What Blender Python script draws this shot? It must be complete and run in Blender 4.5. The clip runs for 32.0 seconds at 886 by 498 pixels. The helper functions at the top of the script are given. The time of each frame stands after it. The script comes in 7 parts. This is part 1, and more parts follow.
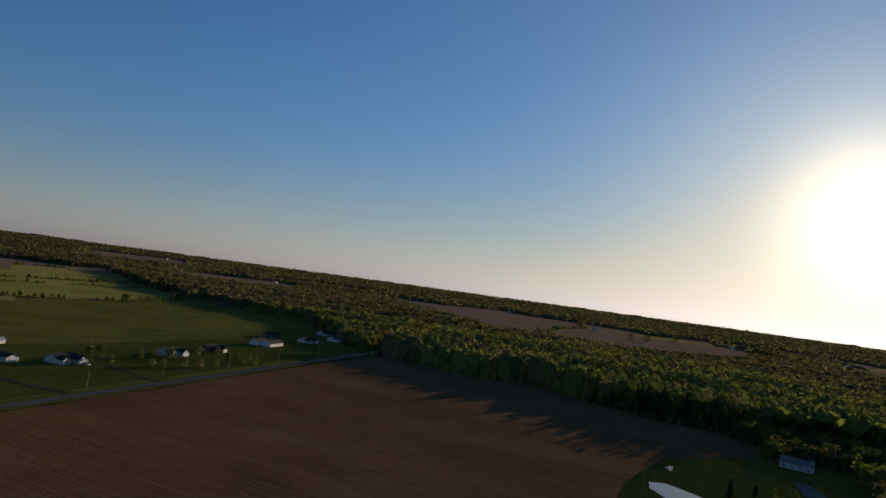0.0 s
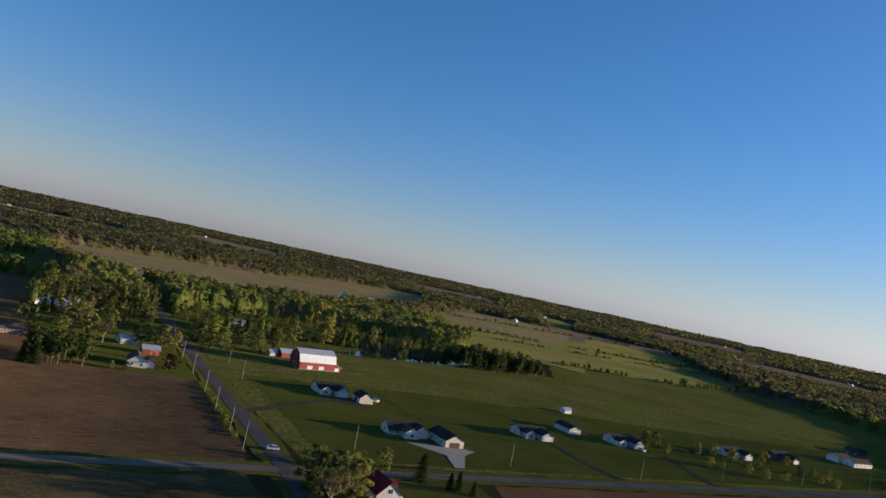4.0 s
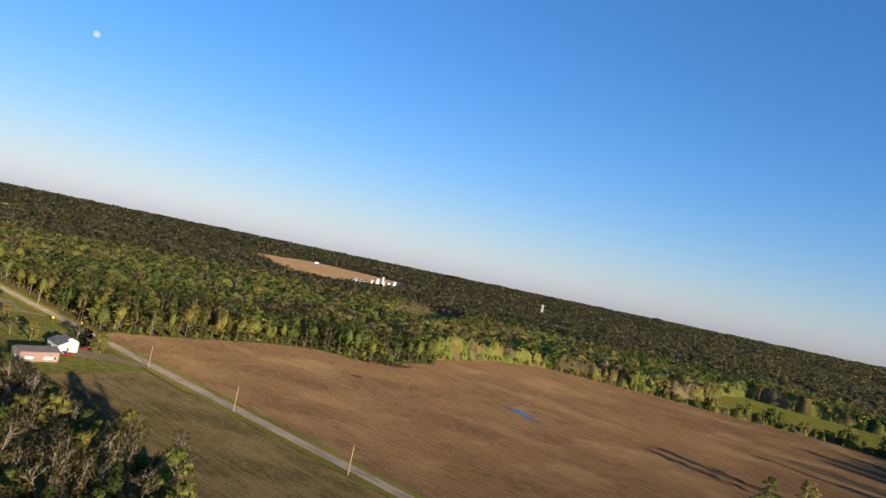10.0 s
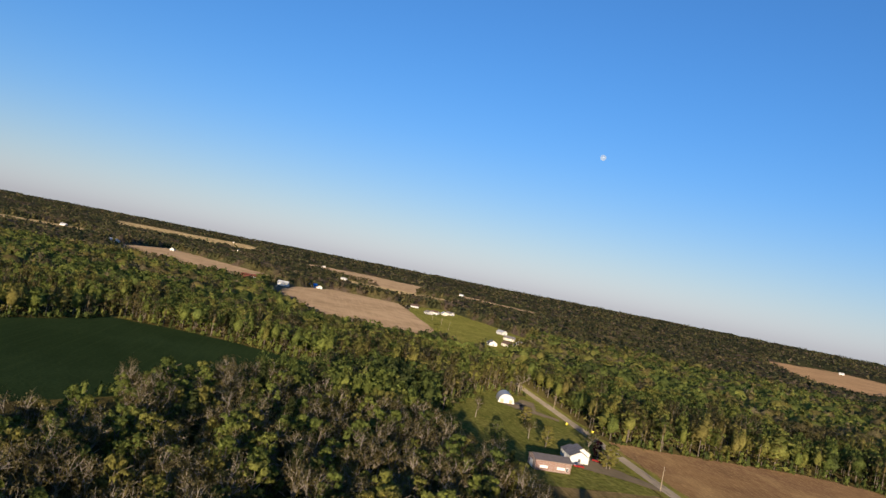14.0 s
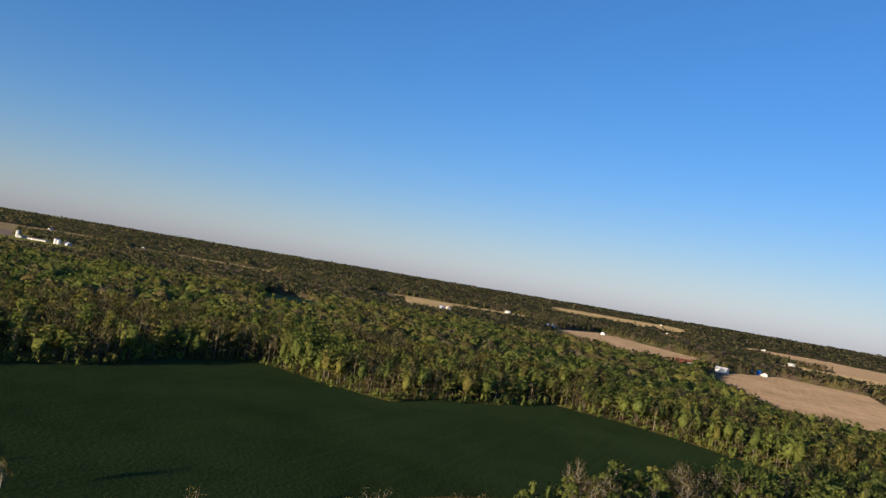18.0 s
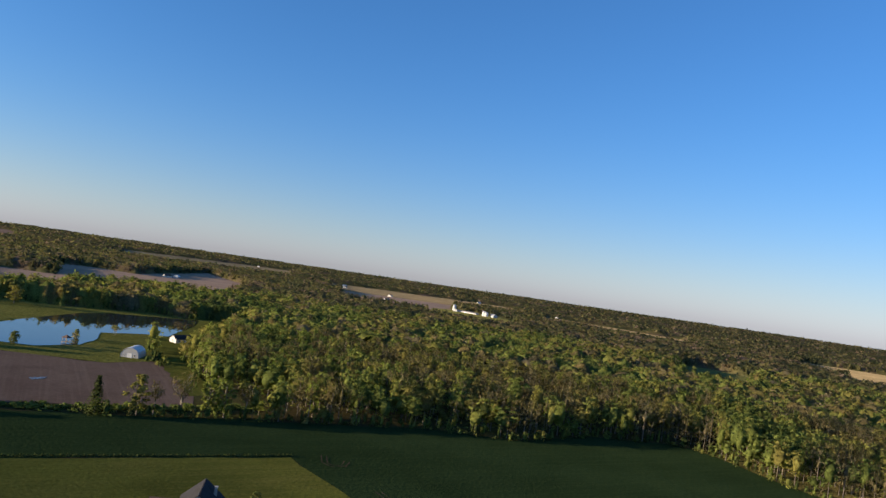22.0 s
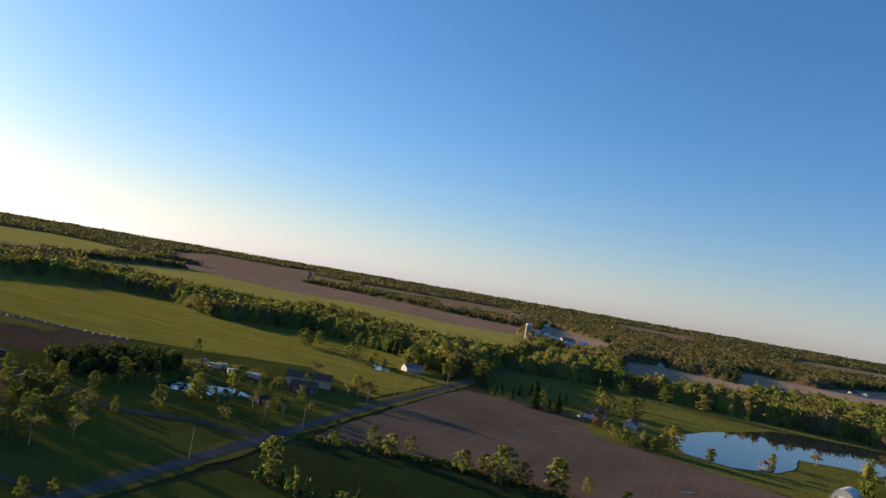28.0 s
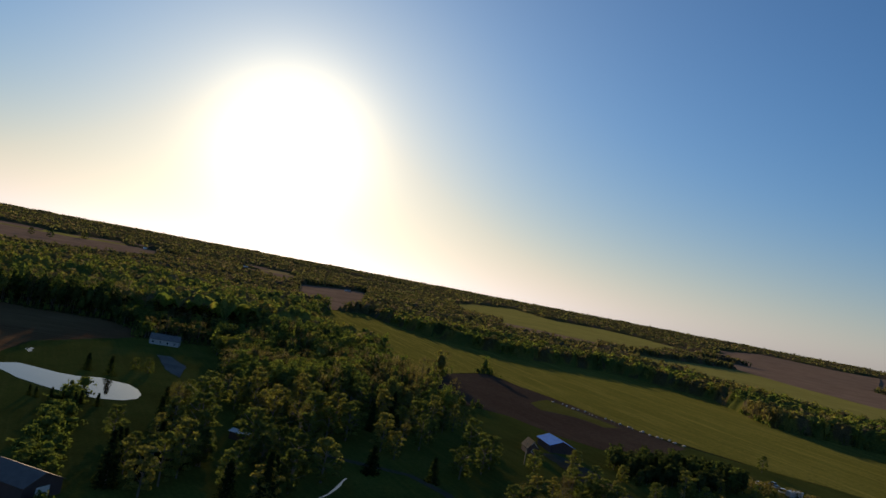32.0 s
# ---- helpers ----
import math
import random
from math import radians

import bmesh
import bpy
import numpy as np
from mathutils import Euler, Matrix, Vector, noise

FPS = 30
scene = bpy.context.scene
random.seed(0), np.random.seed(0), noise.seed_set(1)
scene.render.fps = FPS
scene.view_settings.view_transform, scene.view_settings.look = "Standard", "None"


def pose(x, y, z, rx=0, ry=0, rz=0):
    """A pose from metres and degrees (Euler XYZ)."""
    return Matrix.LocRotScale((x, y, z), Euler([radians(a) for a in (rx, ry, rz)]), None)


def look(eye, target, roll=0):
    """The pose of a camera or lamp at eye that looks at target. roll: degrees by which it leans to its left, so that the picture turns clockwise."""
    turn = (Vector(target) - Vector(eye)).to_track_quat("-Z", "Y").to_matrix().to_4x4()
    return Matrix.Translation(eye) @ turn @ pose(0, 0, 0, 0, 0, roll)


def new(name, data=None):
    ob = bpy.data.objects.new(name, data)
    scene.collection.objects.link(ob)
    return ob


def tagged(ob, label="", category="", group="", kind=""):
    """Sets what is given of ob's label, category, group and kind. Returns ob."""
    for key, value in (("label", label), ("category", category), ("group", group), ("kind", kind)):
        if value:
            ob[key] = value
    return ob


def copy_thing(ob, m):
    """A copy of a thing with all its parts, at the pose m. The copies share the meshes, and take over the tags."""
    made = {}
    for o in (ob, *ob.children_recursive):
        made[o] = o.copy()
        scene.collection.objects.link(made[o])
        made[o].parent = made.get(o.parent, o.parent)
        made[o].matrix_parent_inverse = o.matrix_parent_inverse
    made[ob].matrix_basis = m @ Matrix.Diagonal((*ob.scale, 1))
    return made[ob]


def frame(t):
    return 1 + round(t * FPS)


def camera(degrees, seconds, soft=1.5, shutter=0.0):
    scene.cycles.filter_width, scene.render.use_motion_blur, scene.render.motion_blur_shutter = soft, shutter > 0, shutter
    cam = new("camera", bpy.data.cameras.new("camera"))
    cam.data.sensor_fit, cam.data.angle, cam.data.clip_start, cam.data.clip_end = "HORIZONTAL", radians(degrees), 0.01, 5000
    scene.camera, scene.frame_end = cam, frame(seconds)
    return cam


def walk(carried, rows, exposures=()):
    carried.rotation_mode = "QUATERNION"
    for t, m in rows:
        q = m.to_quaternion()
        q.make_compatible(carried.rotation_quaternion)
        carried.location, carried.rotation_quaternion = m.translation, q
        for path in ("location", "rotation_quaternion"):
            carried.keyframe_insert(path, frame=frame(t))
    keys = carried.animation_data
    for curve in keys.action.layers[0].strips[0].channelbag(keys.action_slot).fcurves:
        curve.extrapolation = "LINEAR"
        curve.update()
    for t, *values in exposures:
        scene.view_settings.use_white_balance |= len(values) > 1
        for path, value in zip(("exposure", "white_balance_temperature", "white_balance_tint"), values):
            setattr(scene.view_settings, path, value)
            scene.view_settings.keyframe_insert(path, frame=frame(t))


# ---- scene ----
# ---- camera and its flight ----
cam = camera(64.37, 32.0)
# seconds, x, y, z, heading, pitch, lean
PATH = [
    (0.0, -0.00, -0.00, 72.00, -6.768, 2.880, 7.722),
    (0.5, 6.28, 1.13, 71.59, -1.166, 2.791, 9.314),
    (1.0, 12.44, 2.33, 71.19, 4.324, 2.702, 10.268),
    (1.5, 18.38, 3.68, 70.81, 10.007, 2.618, 10.910),
    (2.0, 23.91, 5.33, 70.49, 15.511, 2.525, 11.369),
    (2.5, 28.92, 7.39, 70.27, 20.708, 2.438, 11.598),
    (3.0, 34.01, 9.45, 70.08, 26.067, 2.326, 11.866),
    (3.5, 38.72, 11.89, 69.99, 31.501, 2.189, 12.007),
    (4.0, 43.02, 14.65, 69.90, 37.093, 2.051, 12.056),
    (4.5, 46.87, 17.71, 69.72, 42.928, 1.934, 12.050),
    (5.0, 50.79, 20.73, 69.51, 48.904, 1.815, 12.045),
    (5.5, 54.10, 24.07, 69.21, 54.894, 1.739, 12.005),
    (6.0, 56.98, 27.70, 68.87, 60.893, 1.714, 11.810),
    (6.5, 59.38, 31.62, 68.50, 66.885, 1.689, 11.853),
    (7.0, 61.27, 35.81, 68.10, 72.733, 1.687, 11.787),
    (7.5, 62.61, 40.17, 67.72, 78.636, 1.703, 11.763),
    (8.0, 63.39, 44.59, 67.48, 84.483, 1.699, 11.823),
    (8.5, 63.68, 48.96, 67.38, 90.259, 1.708, 11.866),
    (9.0, 63.46, 53.18, 67.36, 96.009, 1.691, 11.853),
    (9.5, 62.80, 57.19, 67.37, 101.766, 1.678, 11.906),
    (10.0, 61.76, 60.97, 67.49, 107.453, 1.687, 11.879),
    (10.5, 60.31, 64.68, 67.53, 112.863, 1.697, 11.883),
    (11.0, 58.40, 68.41, 67.42, 117.813, 1.721, 11.875),
    (11.5, 55.93, 72.16, 67.28, 123.063, 1.770, 11.856),
    (12.0, 53.05, 75.71, 67.10, 128.190, 1.790, 11.846),
    (12.5, 49.78, 79.01, 66.98, 133.280, 1.836, 11.838),
    (13.0, 46.18, 81.93, 66.90, 138.221, 1.848, 11.859),
    (13.5, 42.36, 84.40, 66.82, 142.996, 1.879, 11.705),
    (14.0, 38.47, 86.33, 66.64, 147.459, 1.905, 11.229),
    (14.5, 34.44, 87.65, 66.47, 151.860, 1.965, 10.892),
    (15.0, 30.37, 88.99, 66.31, 156.274, 2.013, 10.556),
    (15.5, 26.13, 89.78, 66.22, 160.637, 2.066, 10.324),
    (16.0, 21.80, 90.09, 66.18, 164.925, 2.116, 10.144),
    (16.5, 17.46, 89.96, 66.22, 169.115, 2.156, 9.963),
    (17.0, 13.17, 89.88, 66.28, 173.208, 2.195, 9.654),
    (17.5, 8.81, 89.30, 66.36, 177.380, 2.223, 9.564),
    (18.0, 4.43, 88.40, 66.41, 181.594, 2.260, 9.582),
    (18.5, 0.14, 87.17, 66.42, 185.811, 2.302, 9.547),
    (19.0, -3.91, 85.58, 66.39, 190.126, 2.373, 9.479),
    (19.5, -7.64, 83.58, 66.40, 194.514, 2.400, 9.526),
    (20.0, -11.13, 81.26, 66.41, 198.800, 2.457, 9.474),
    (20.5, -14.44, 78.66, 66.42, 202.919, 2.491, 9.312),
    (21.0, -17.65, 75.81, 66.44, 206.708, 2.536, 8.924),
    (21.5, -20.66, 72.69, 66.47, 210.417, 2.573, 8.579),
    (22.0, -23.35, 69.33, 66.41, 214.037, 2.615, 8.272),
    (22.5, -25.83, 65.80, 66.29, 217.727, 2.653, 8.122),
    (23.0, -28.20, 62.13, 66.18, 221.410, 2.714, 8.010),
    (23.5, -30.45, 58.23, 66.12, 225.284, 2.746, 8.024),
    (24.0, -32.52, 54.03, 66.12, 229.078, 2.789, 8.001),
    (24.5, -34.35, 49.62, 66.16, 233.096, 2.787, 8.144),
    (25.0, -35.81, 45.08, 66.17, 237.230, 2.799, 8.313),
    (25.5, -36.66, 40.52, 66.17, 241.536, 2.808, 8.567),
    (26.0, -37.46, 36.03, 66.23, 245.918, 2.804, 8.835),
    (26.5, -37.62, 31.61, 66.34, 250.570, 2.784, 9.164),
    (27.0, -37.29, 27.18, 66.38, 255.416, 2.766, 9.473),
    (27.5, -36.59, 22.65, 66.26, 260.380, 2.767, 9.680),
    (28.0, -35.99, 18.04, 66.10, 265.365, 2.772, 9.798),
    (28.5, -34.93, 13.43, 65.78, 270.374, 2.802, 9.940),
    (29.0, -33.49, 8.93, 65.42, 275.472, 2.829, 10.034),
    (29.5, -31.66, 4.58, 65.19, 280.797, 2.840, 10.289),
    (30.0, -29.53, 0.44, 65.03, 286.104, 2.856, 10.418),
    (30.5, -27.21, -3.39, 64.96, 291.454, 2.851, 10.576),
    (31.0, -24.71, -6.83, 65.04, 297.023, 2.820, 10.684),
    (31.5, -21.97, -9.95, 65.24, 302.521, 2.785, 10.730),
    (32.0, -19.05, -13.11, 65.48, 308.163, 2.721, 10.828),
]


def aim(x, y, z, heading, pitch, lean):
    a, p = radians(heading), radians(pitch)
    d = Vector((math.cos(a) * math.cos(p), math.sin(a) * math.cos(p), math.sin(p)))
    return look((x, y, z), Vector((x, y, z)) + d * 100, lean)


# seconds, stops, white balance
EXPOSURES = [(0.0, -0.46, 7000, 10), (1.0, -0.2, 7100, 10), (2.0, 0.05, 6900, 10), (4.5, 0.42, 6400, 10), (6.0, 0.68, 6350, 10), (7.0, 0.78, 6350, 10), (8.0, 0.75, 6350, 10), (10.0, 0.65, 6450, 10), (14.0, 0.45, 6450, 10),
             (17.0, 0.42, 6400, 10), (21.0, 0.62, 6400, 10), (23.0, 0.83, 6600, 10), (25.0, 0.85, 6700, 10), (28.0, 0.72, 7200, 10), (30.0, 0.38, 7400, 10), (31.0, 0.18, 7300, 10), (32.0, -0.13, 7400, 10)]
walk(cam, [(r[0], aim(*r[1:])) for r in PATH], EXPOSURES)

# ---- sky and sun ----
SUN_AZ, SUN_EL = -38.3, 8.3
world = bpy.data.worlds.new("world")
scene.world = world
world.use_nodes = True
wt = world.node_tree
sky = wt.nodes.new("ShaderNodeTexSky")
sky.sky_type = "NISHITA"
sky.sun_disc = False
sky.sun_elevation = radians(SUN_EL)
sky.sun_rotation = radians(90 - SUN_AZ)
sky.altitude, sky.air_density, sky.dust_density, sky.ozone_density = 250, 0.9, 0.4, 3.2
back = wt.nodes["Background"]
back.inputs["Strength"].default_value = 0.11
cool = wt.nodes.new("ShaderNodeMix")
cool.data_type, cool.blend_type = "RGBA", "MULTIPLY"
bright = wt.nodes.new("ShaderNodeRGBToBW")
wt.links.new(sky.outputs[0], bright.inputs[0])
less = wt.nodes.new("ShaderNodeMapRange")
for k_, v_ in zip((1, 2, 3, 4), (3.0, 8.5, 1.0, 0.0)):
    less.inputs[k_].default_value = v_
wt.links.new(bright.outputs[0], less.inputs[0])
wt.links.new(less.outputs[0], cool.inputs[0])
cool.inputs[7].default_value = (0.63, 0.98, 1.28, 1)
wt.links.new(sky.outputs[0], cool.inputs[6])
# pale haze low over the land
tc_ = wt.nodes.new("ShaderNodeTexCoord")
sep_ = wt.nodes.new("ShaderNodeSeparateXYZ")
wt.links.new(tc_.outputs["Generated"], sep_.inputs[0])
prev = sep_.outputs[2]
for op, val in (("ABSOLUTE", 0.0), ("SUBTRACT", 1.0), ("POWER", 11.0), ("MULTIPLY", 0.9)):
    mn = wt.nodes.new("ShaderNodeMath")
    mn.operation = op
    if op == "SUBTRACT":
        mn.inputs[0].default_value = val
        wt.links.new(prev, mn.inputs[1])
    else:
        wt.links.new(prev, mn.inputs[0])
        mn.inputs[1].default_value = val
    prev = mn.outputs[0]
grey_ = wt.nodes.new("ShaderNodeRGBToBW")
wt.links.new(cool.outputs[2], grey_.inputs[0])
pale = wt.nodes.new("ShaderNodeMix")
pale.data_type, pale.blend_type = "RGBA", "MULTIPLY"
pale.inputs[0].default_value = 1.0
pale.inputs[7].default_value = (1.27, 1.23, 1.32, 1)
wt.links.new(grey_.outputs[0], pale.inputs[6])
haze = wt.nodes.new("ShaderNodeMix")
haze.data_type = "RGBA"
wt.links.new(prev, haze.inputs[0])
wt.links.new(cool.outputs[2], haze.inputs[6])
wt.links.new(pale.outputs[2], haze.inputs[7])


def sky_math(op, a, b=None):
    n = wt.nodes.new("ShaderNodeMath")
    n.operation = op
    for sock, v in zip(n.inputs, (a, b)):
        if isinstance(v, bpy.types.NodeSocket):
            wt.links.new(v, sock)
        elif v is not None:
            sock.default_value = v
    return n.outputs[0]


# the low sun's side is bright but not blinding; a white aureole surrounds the sun itself
level = wt.nodes.new("ShaderNodeRGBToBW")
wt.links.new(haze.outputs[2], level.inputs[0])
soft_ = wt.nodes.new("ShaderNodeMix")
soft_.data_type, soft_.blend_type = "RGBA", "MULTIPLY"
soft_.inputs[0].default_value = 1.0
wt.links.new(haze.outputs[2], soft_.inputs[6])
wt.links.new(sky_math("DIVIDE", 1.18, sky_math("ADD", 1.0, sky_math("DIVIDE", level.outputs[0], 13.0))), soft_.inputs[7])
sa, se = radians(SUN_AZ), radians(SUN_EL)
SUN_DIR = Vector((math.cos(sa) * math.cos(se), math.sin(sa) * math.cos(se), math.sin(se)))
dot_ = wt.nodes.new("ShaderNodeVectorMath")
dot_.operation = "DOT_PRODUCT"
wt.links.new(tc_.outputs["Generated"], dot_.inputs[0])
dot_.inputs[1].default_value = SUN_DIR
near_sun = sky_math("MAXIMUM", dot_.outputs["Value"], 0.0)
aureole = sky_math("ADD", sky_math("MULTIPLY", sky_math("POWER", near_sun, 260.0), 12.0), sky_math("ADD", sky_math("MULTIPLY", sky_math("POWER", near_sun, 40.0), 2.6), sky_math("MULTIPLY", sky_math("POWER", near_sun, 7.0), 0.7)))
ring_ = wt.nodes.new("ShaderNodeMix")
ring_.data_type, ring_.blend_type = "RGBA", "MULTIPLY"
ring_.inputs[0].default_value = 1.0
ring_.inputs[6].default_value = (1.0, 0.88, 0.66, 1)
wt.links.new(aureole, ring_.inputs[7])
whole = wt.nodes.new("ShaderNodeMix")
whole.data_type, whole.blend_type = "RGBA", "ADD"
whole.inputs[0].default_value = 1.0
wt.links.new(soft_.outputs[2], whole.inputs[6])
wt.links.new(ring_.outputs[2], whole.inputs[7])
wt.links.new(whole.outputs[2], back.inputs["Color"])
sun_data = bpy.data.lights.new("sun", "SUN")
sun_data.energy, sun_data.angle, sun_data.color = 6.0, radians(0.6), (1.0, 0.80, 0.56)
sun = new("sun", sun_data)
sun.matrix_world = look(SUN_DIR * 500, (0, 0, 0))

# ---- materials ----
CENTRE = (10.0, 40.0)


def material(name):
    m = bpy.data.materials.new(name)
    m.use_nodes = True
    nt = m.node_tree
    return m, nt, nt.nodes["Principled BSDF"]


def node(nt, kind, **inputs):
    n = nt.nodes.new(kind)
    for k, v in inputs.items():
        n.inputs[k.replace("_", " ")].default_value = v
    return n


def mix(nt, fac, a, b, blend="MIX"):
    n = nt.nodes.new("ShaderNodeMix")
    n.data_type, n.blend_type = "RGBA", blend
    for sock, v in ((n.inputs[0], fac), (n.inputs[6], a), (n.inputs[7], b)):
        if isinstance(v, bpy.types.NodeSocket):
            nt.links.new(v, sock)
        else:
            sock.default_value = (*v, 1) if isinstance(v, tuple) else v
    return n.outputs[2]


def ramp(nt, fac, stops):
    n = nt.nodes.new("ShaderNodeValToRGB")
    nt.links.new(fac, n.inputs[0])
    el = n.color_ramp.elements
    while len(el) < len(stops):
        el.new(0.5)
    for e, (p, c) in zip(el, stops):
        e.position = p
        e.color = (*c, 1) if isinstance(c, tuple) else (c, c, c, 1)
    return n.outputs[0]


def noise_at(nt, scale, detail=3.0, stretch=None, turn=0.0):
    """Noise in metres: scale is cycles per metre, stretch the factors along and across the rows."""
    tc = nt.nodes.new("ShaderNodeTexCoord")
    src = tc.outputs["Object"]
    if stretch:
        mp = nt.nodes.new("ShaderNodeMapping")
        mp.vector_type = "TEXTURE"
        mp.inputs["Rotation"].default_value = (0, 0, radians(turn))
        mp.inputs["Scale"].default_value = (stretch[0], stretch[1], 1)
        nt.links.new(src, mp.inputs[0])
        src = mp.outputs[0]
    n = node(nt, "ShaderNodeTexNoise", Scale=scale, Detail=detail, Roughness=0.6)
    nt.links.new(src, n.inputs["Vector"])
    return n.outputs["Fac"]


def bump(nt, bsdf, height, strength, distance):
    b = node(nt, "ShaderNodeBump", Strength=strength, Distance=distance)
    nt.links.new(height, b.inputs["Height"])
    nt.links.new(b.outputs[0], bsdf.inputs["Normal"])


def land(name, low, high, accent, turn=0.0, rows=0.5, fine=0.6, clod=0.6, patch=0.012, ribs=2.2, grass=False, combed=0.1, mottle=0.35, grain=0.4, facing=1.0, dash=0.0):
    """Open ground: broad and middling patches, long streaks along the rows, fine clods or tufts."""
    m, nt, b = material(name)
    broad, middle = noise_at(nt, patch, 4), noise_at(nt, patch * 4.3, 3)
    streak = noise_at(nt, 1.0, 4, (90.0, ribs), turn)
    comb = noise_at(nt, 1.0, 2, (25.0, 0.9), turn)
    tuft = noise_at(nt, fine, 5)
    col = mix(nt, ramp(nt, broad, [(0.41, 0.0), (0.59, 1.0)]), low, high)
    col = mix(nt, ramp(nt, middle, [(0.5, 0.0), (0.72, 0.45)]), col, tuple(c * 0.7 for c in low))
    blot = noise_at(nt, patch * 2.2, 5, (1.5, 1.0), turn)
    col = mix(nt, ramp(nt, blot, [(0.52, 0.0), (0.66, mottle)]), col, tuple(min(1.0, c * 0.95) for c in accent))
    col = mix(nt, ramp(nt, blot, [(0.34, mottle), (0.46, 0.0)]), col, tuple(c * 0.72 for c in low))
    sf = ramp(nt, streak, [(0.48, 0.0), (0.66, 1.0)])
    mul = nt.nodes.new("ShaderNodeMath")
    mul.operation = "MULTIPLY"
    nt.links.new(sf, mul.inputs[0])
    mul.inputs[1].default_value = rows
    col = mix(nt, mul.outputs[0], col, accent)
    if dash:
        row = noise_at(nt, 1.0, 3, (7.0, 0.8), turn)
        col = mix(nt, ramp(nt, row, [(0.5, 0.0), (0.64, dash)]), col, accent)
        col = mix(nt, ramp(nt, row, [(0.34, dash * 0.7), (0.46, 0.0)]), col, tuple(c * 0.55 for c in low))
    col = mix(nt, ramp(nt, comb, [(0.35, combed), (0.6, 0.0)]), col, tuple(c * 0.7 for c in low))
    col = mix(nt, ramp(nt, tuft, [(0.34, grain), (0.58, 0.0)]), col, tuple(c * 0.5 for c in low))
    col = mix(nt, ramp(nt, tuft, [(0.58, 0.0), (0.74, grain * 0.8)]), col, tuple(min(1.0, c * 1.15) for c in accent))
    nt.links.new(col, b.inputs["Base Color"])
    b.inputs["Roughness"].default_value = 0.95
    b.inputs["Diffuse Roughness"].default_value = facing
    if grass:
        b.inputs["Sheen Weight"].default_value = 0.035 * grass
        b.inputs["Sheen Roughness"].default_value = 0.4
        b.inputs["Sheen Tint"].default_value = (0.75, 0.72, 0.18, 1)
    b.inputs["Specular IOR Level"].default_value = 0.0
    add = nt.nodes.new("ShaderNodeMath")
    add.operation = "MULTIPLY_ADD"
    nt.links.new(comb, add.inputs[0])
    add.inputs[1].default_value = combed
    nt.links.new(tuft, add.inputs[2])
    if clod:
        bump(nt, b, add.outputs[0], 0.8, clod * 0.5)
    return m


ROW_A = -23.3     # heading of the long straight road, degrees
M_FLOOR = land("leaf_litter", (0.051, 0.041, 0.018), (0.080, 0.072, 0.024), (0.080, 0.065, 0.027), 0, 0.3)
M_TAN = land("tilled_tan_soil", (0.104, 0.063, 0.036), (0.142, 0.088, 0.044), (0.235, 0.161, 0.081), -22, 0.08, 1.0, 0.3, 0.011, 3.2, combed=0.03, mottle=0.6, grain=0.35, dash=0.5)
M_STUBBLE = land("weedy_stubble", (0.066, 0.055, 0.025), (0.115, 0.088, 0.042), (0.175, 0.13, 0.066), ROW_A, 0.4, 0.8, 0.4, 0.03, mottle=0.5, dash=0.45)
M_DRY = land("dry_tan_grass", (0.15, 0.12, 0.055), (0.20, 0.155, 0.075), (0.25, 0.19, 0.10), ROW_A, 0.4, 0.4, 0.3)
M_BROWN = land("ploughed_brown_soil", (0.144, 0.074, 0.037), (0.183, 0.100, 0.048), (0.257, 0.160, 0.085), 57, 0.5, 0.8, 0.3, ribs=1.6, combed=0.3, grain=0.3, facing=0.3)
M_MAUVE = land("ploughed_grey_brown_soil", (0.14, 0.092, 0.066), (0.175, 0.118, 0.084), (0.225, 0.158, 0.112), 63, 0.35, 0.6, 0.3, grain=0.22, facing=0.6)
M_DARKSOIL = land("dark_turned_soil", (0.067, 0.047, 0.035), (0.085, 0.062, 0.045), (0.098, 0.077, 0.056), ROW_A, 0.3, 0.4, facing=0.2)
M_WHEAT = land("dark_green_wheat", (0.021, 0.036, 0.013), (0.027, 0.045, 0.017), (0.036, 0.055, 0.019), ROW_A, 0.4, 0.7, facing=0.2)
M_PASTURE = land("pasture_grass", (0.09, 0.1, 0.024), (0.135, 0.137, 0.032), (0.20, 0.172, 0.052), ROW_A, 0.6, 0.4, 1.2, 0.012, grass=0.5, mottle=0.6, grain=0.75, dash=0.4, facing=0.45)
M_LAWN = land("mown_lawn", (0.072, 0.079, 0.017), (0.100, 0.105, 0.021), (0.136, 0.124, 0.030), ROW_A, 0.4, 0.8, 0.4, 0.02, grass=0.35, mottle=0.5)
M_VERGE = land("verge_grass", (0.066, 0.073, 0.018), (0.105, 0.101, 0.026), (0.156, 0.115, 0.045), ROW_A, 0.4, 0.7, grass=True)
M_STRAW = land("pale_dry_field", (0.20, 0.14, 0.085), (0.255, 0.185, 0.115), (0.31, 0.23, 0.15), ROW_A, 0.5, 0.4, 0.35)
M_HAY = land("bright_hay_grass", (0.060, 0.069, 0.016), (0.086, 0.092, 0.020), (0.195, 0.172, 0.044), -31.0, 0.85, 0.5, 0.8, 0.008, 5.0, grass=1.6, grain=0.6, facing=0.3, dash=0.3)
M_OLIVE = land("rough_olive_grass", (0.12, 0.115, 0.035), (0.16, 0.15, 0.045), (0.22, 0.175, 0.075), ROW_A, 0.5, 0.3, 0.6, 0.008, grass=True)

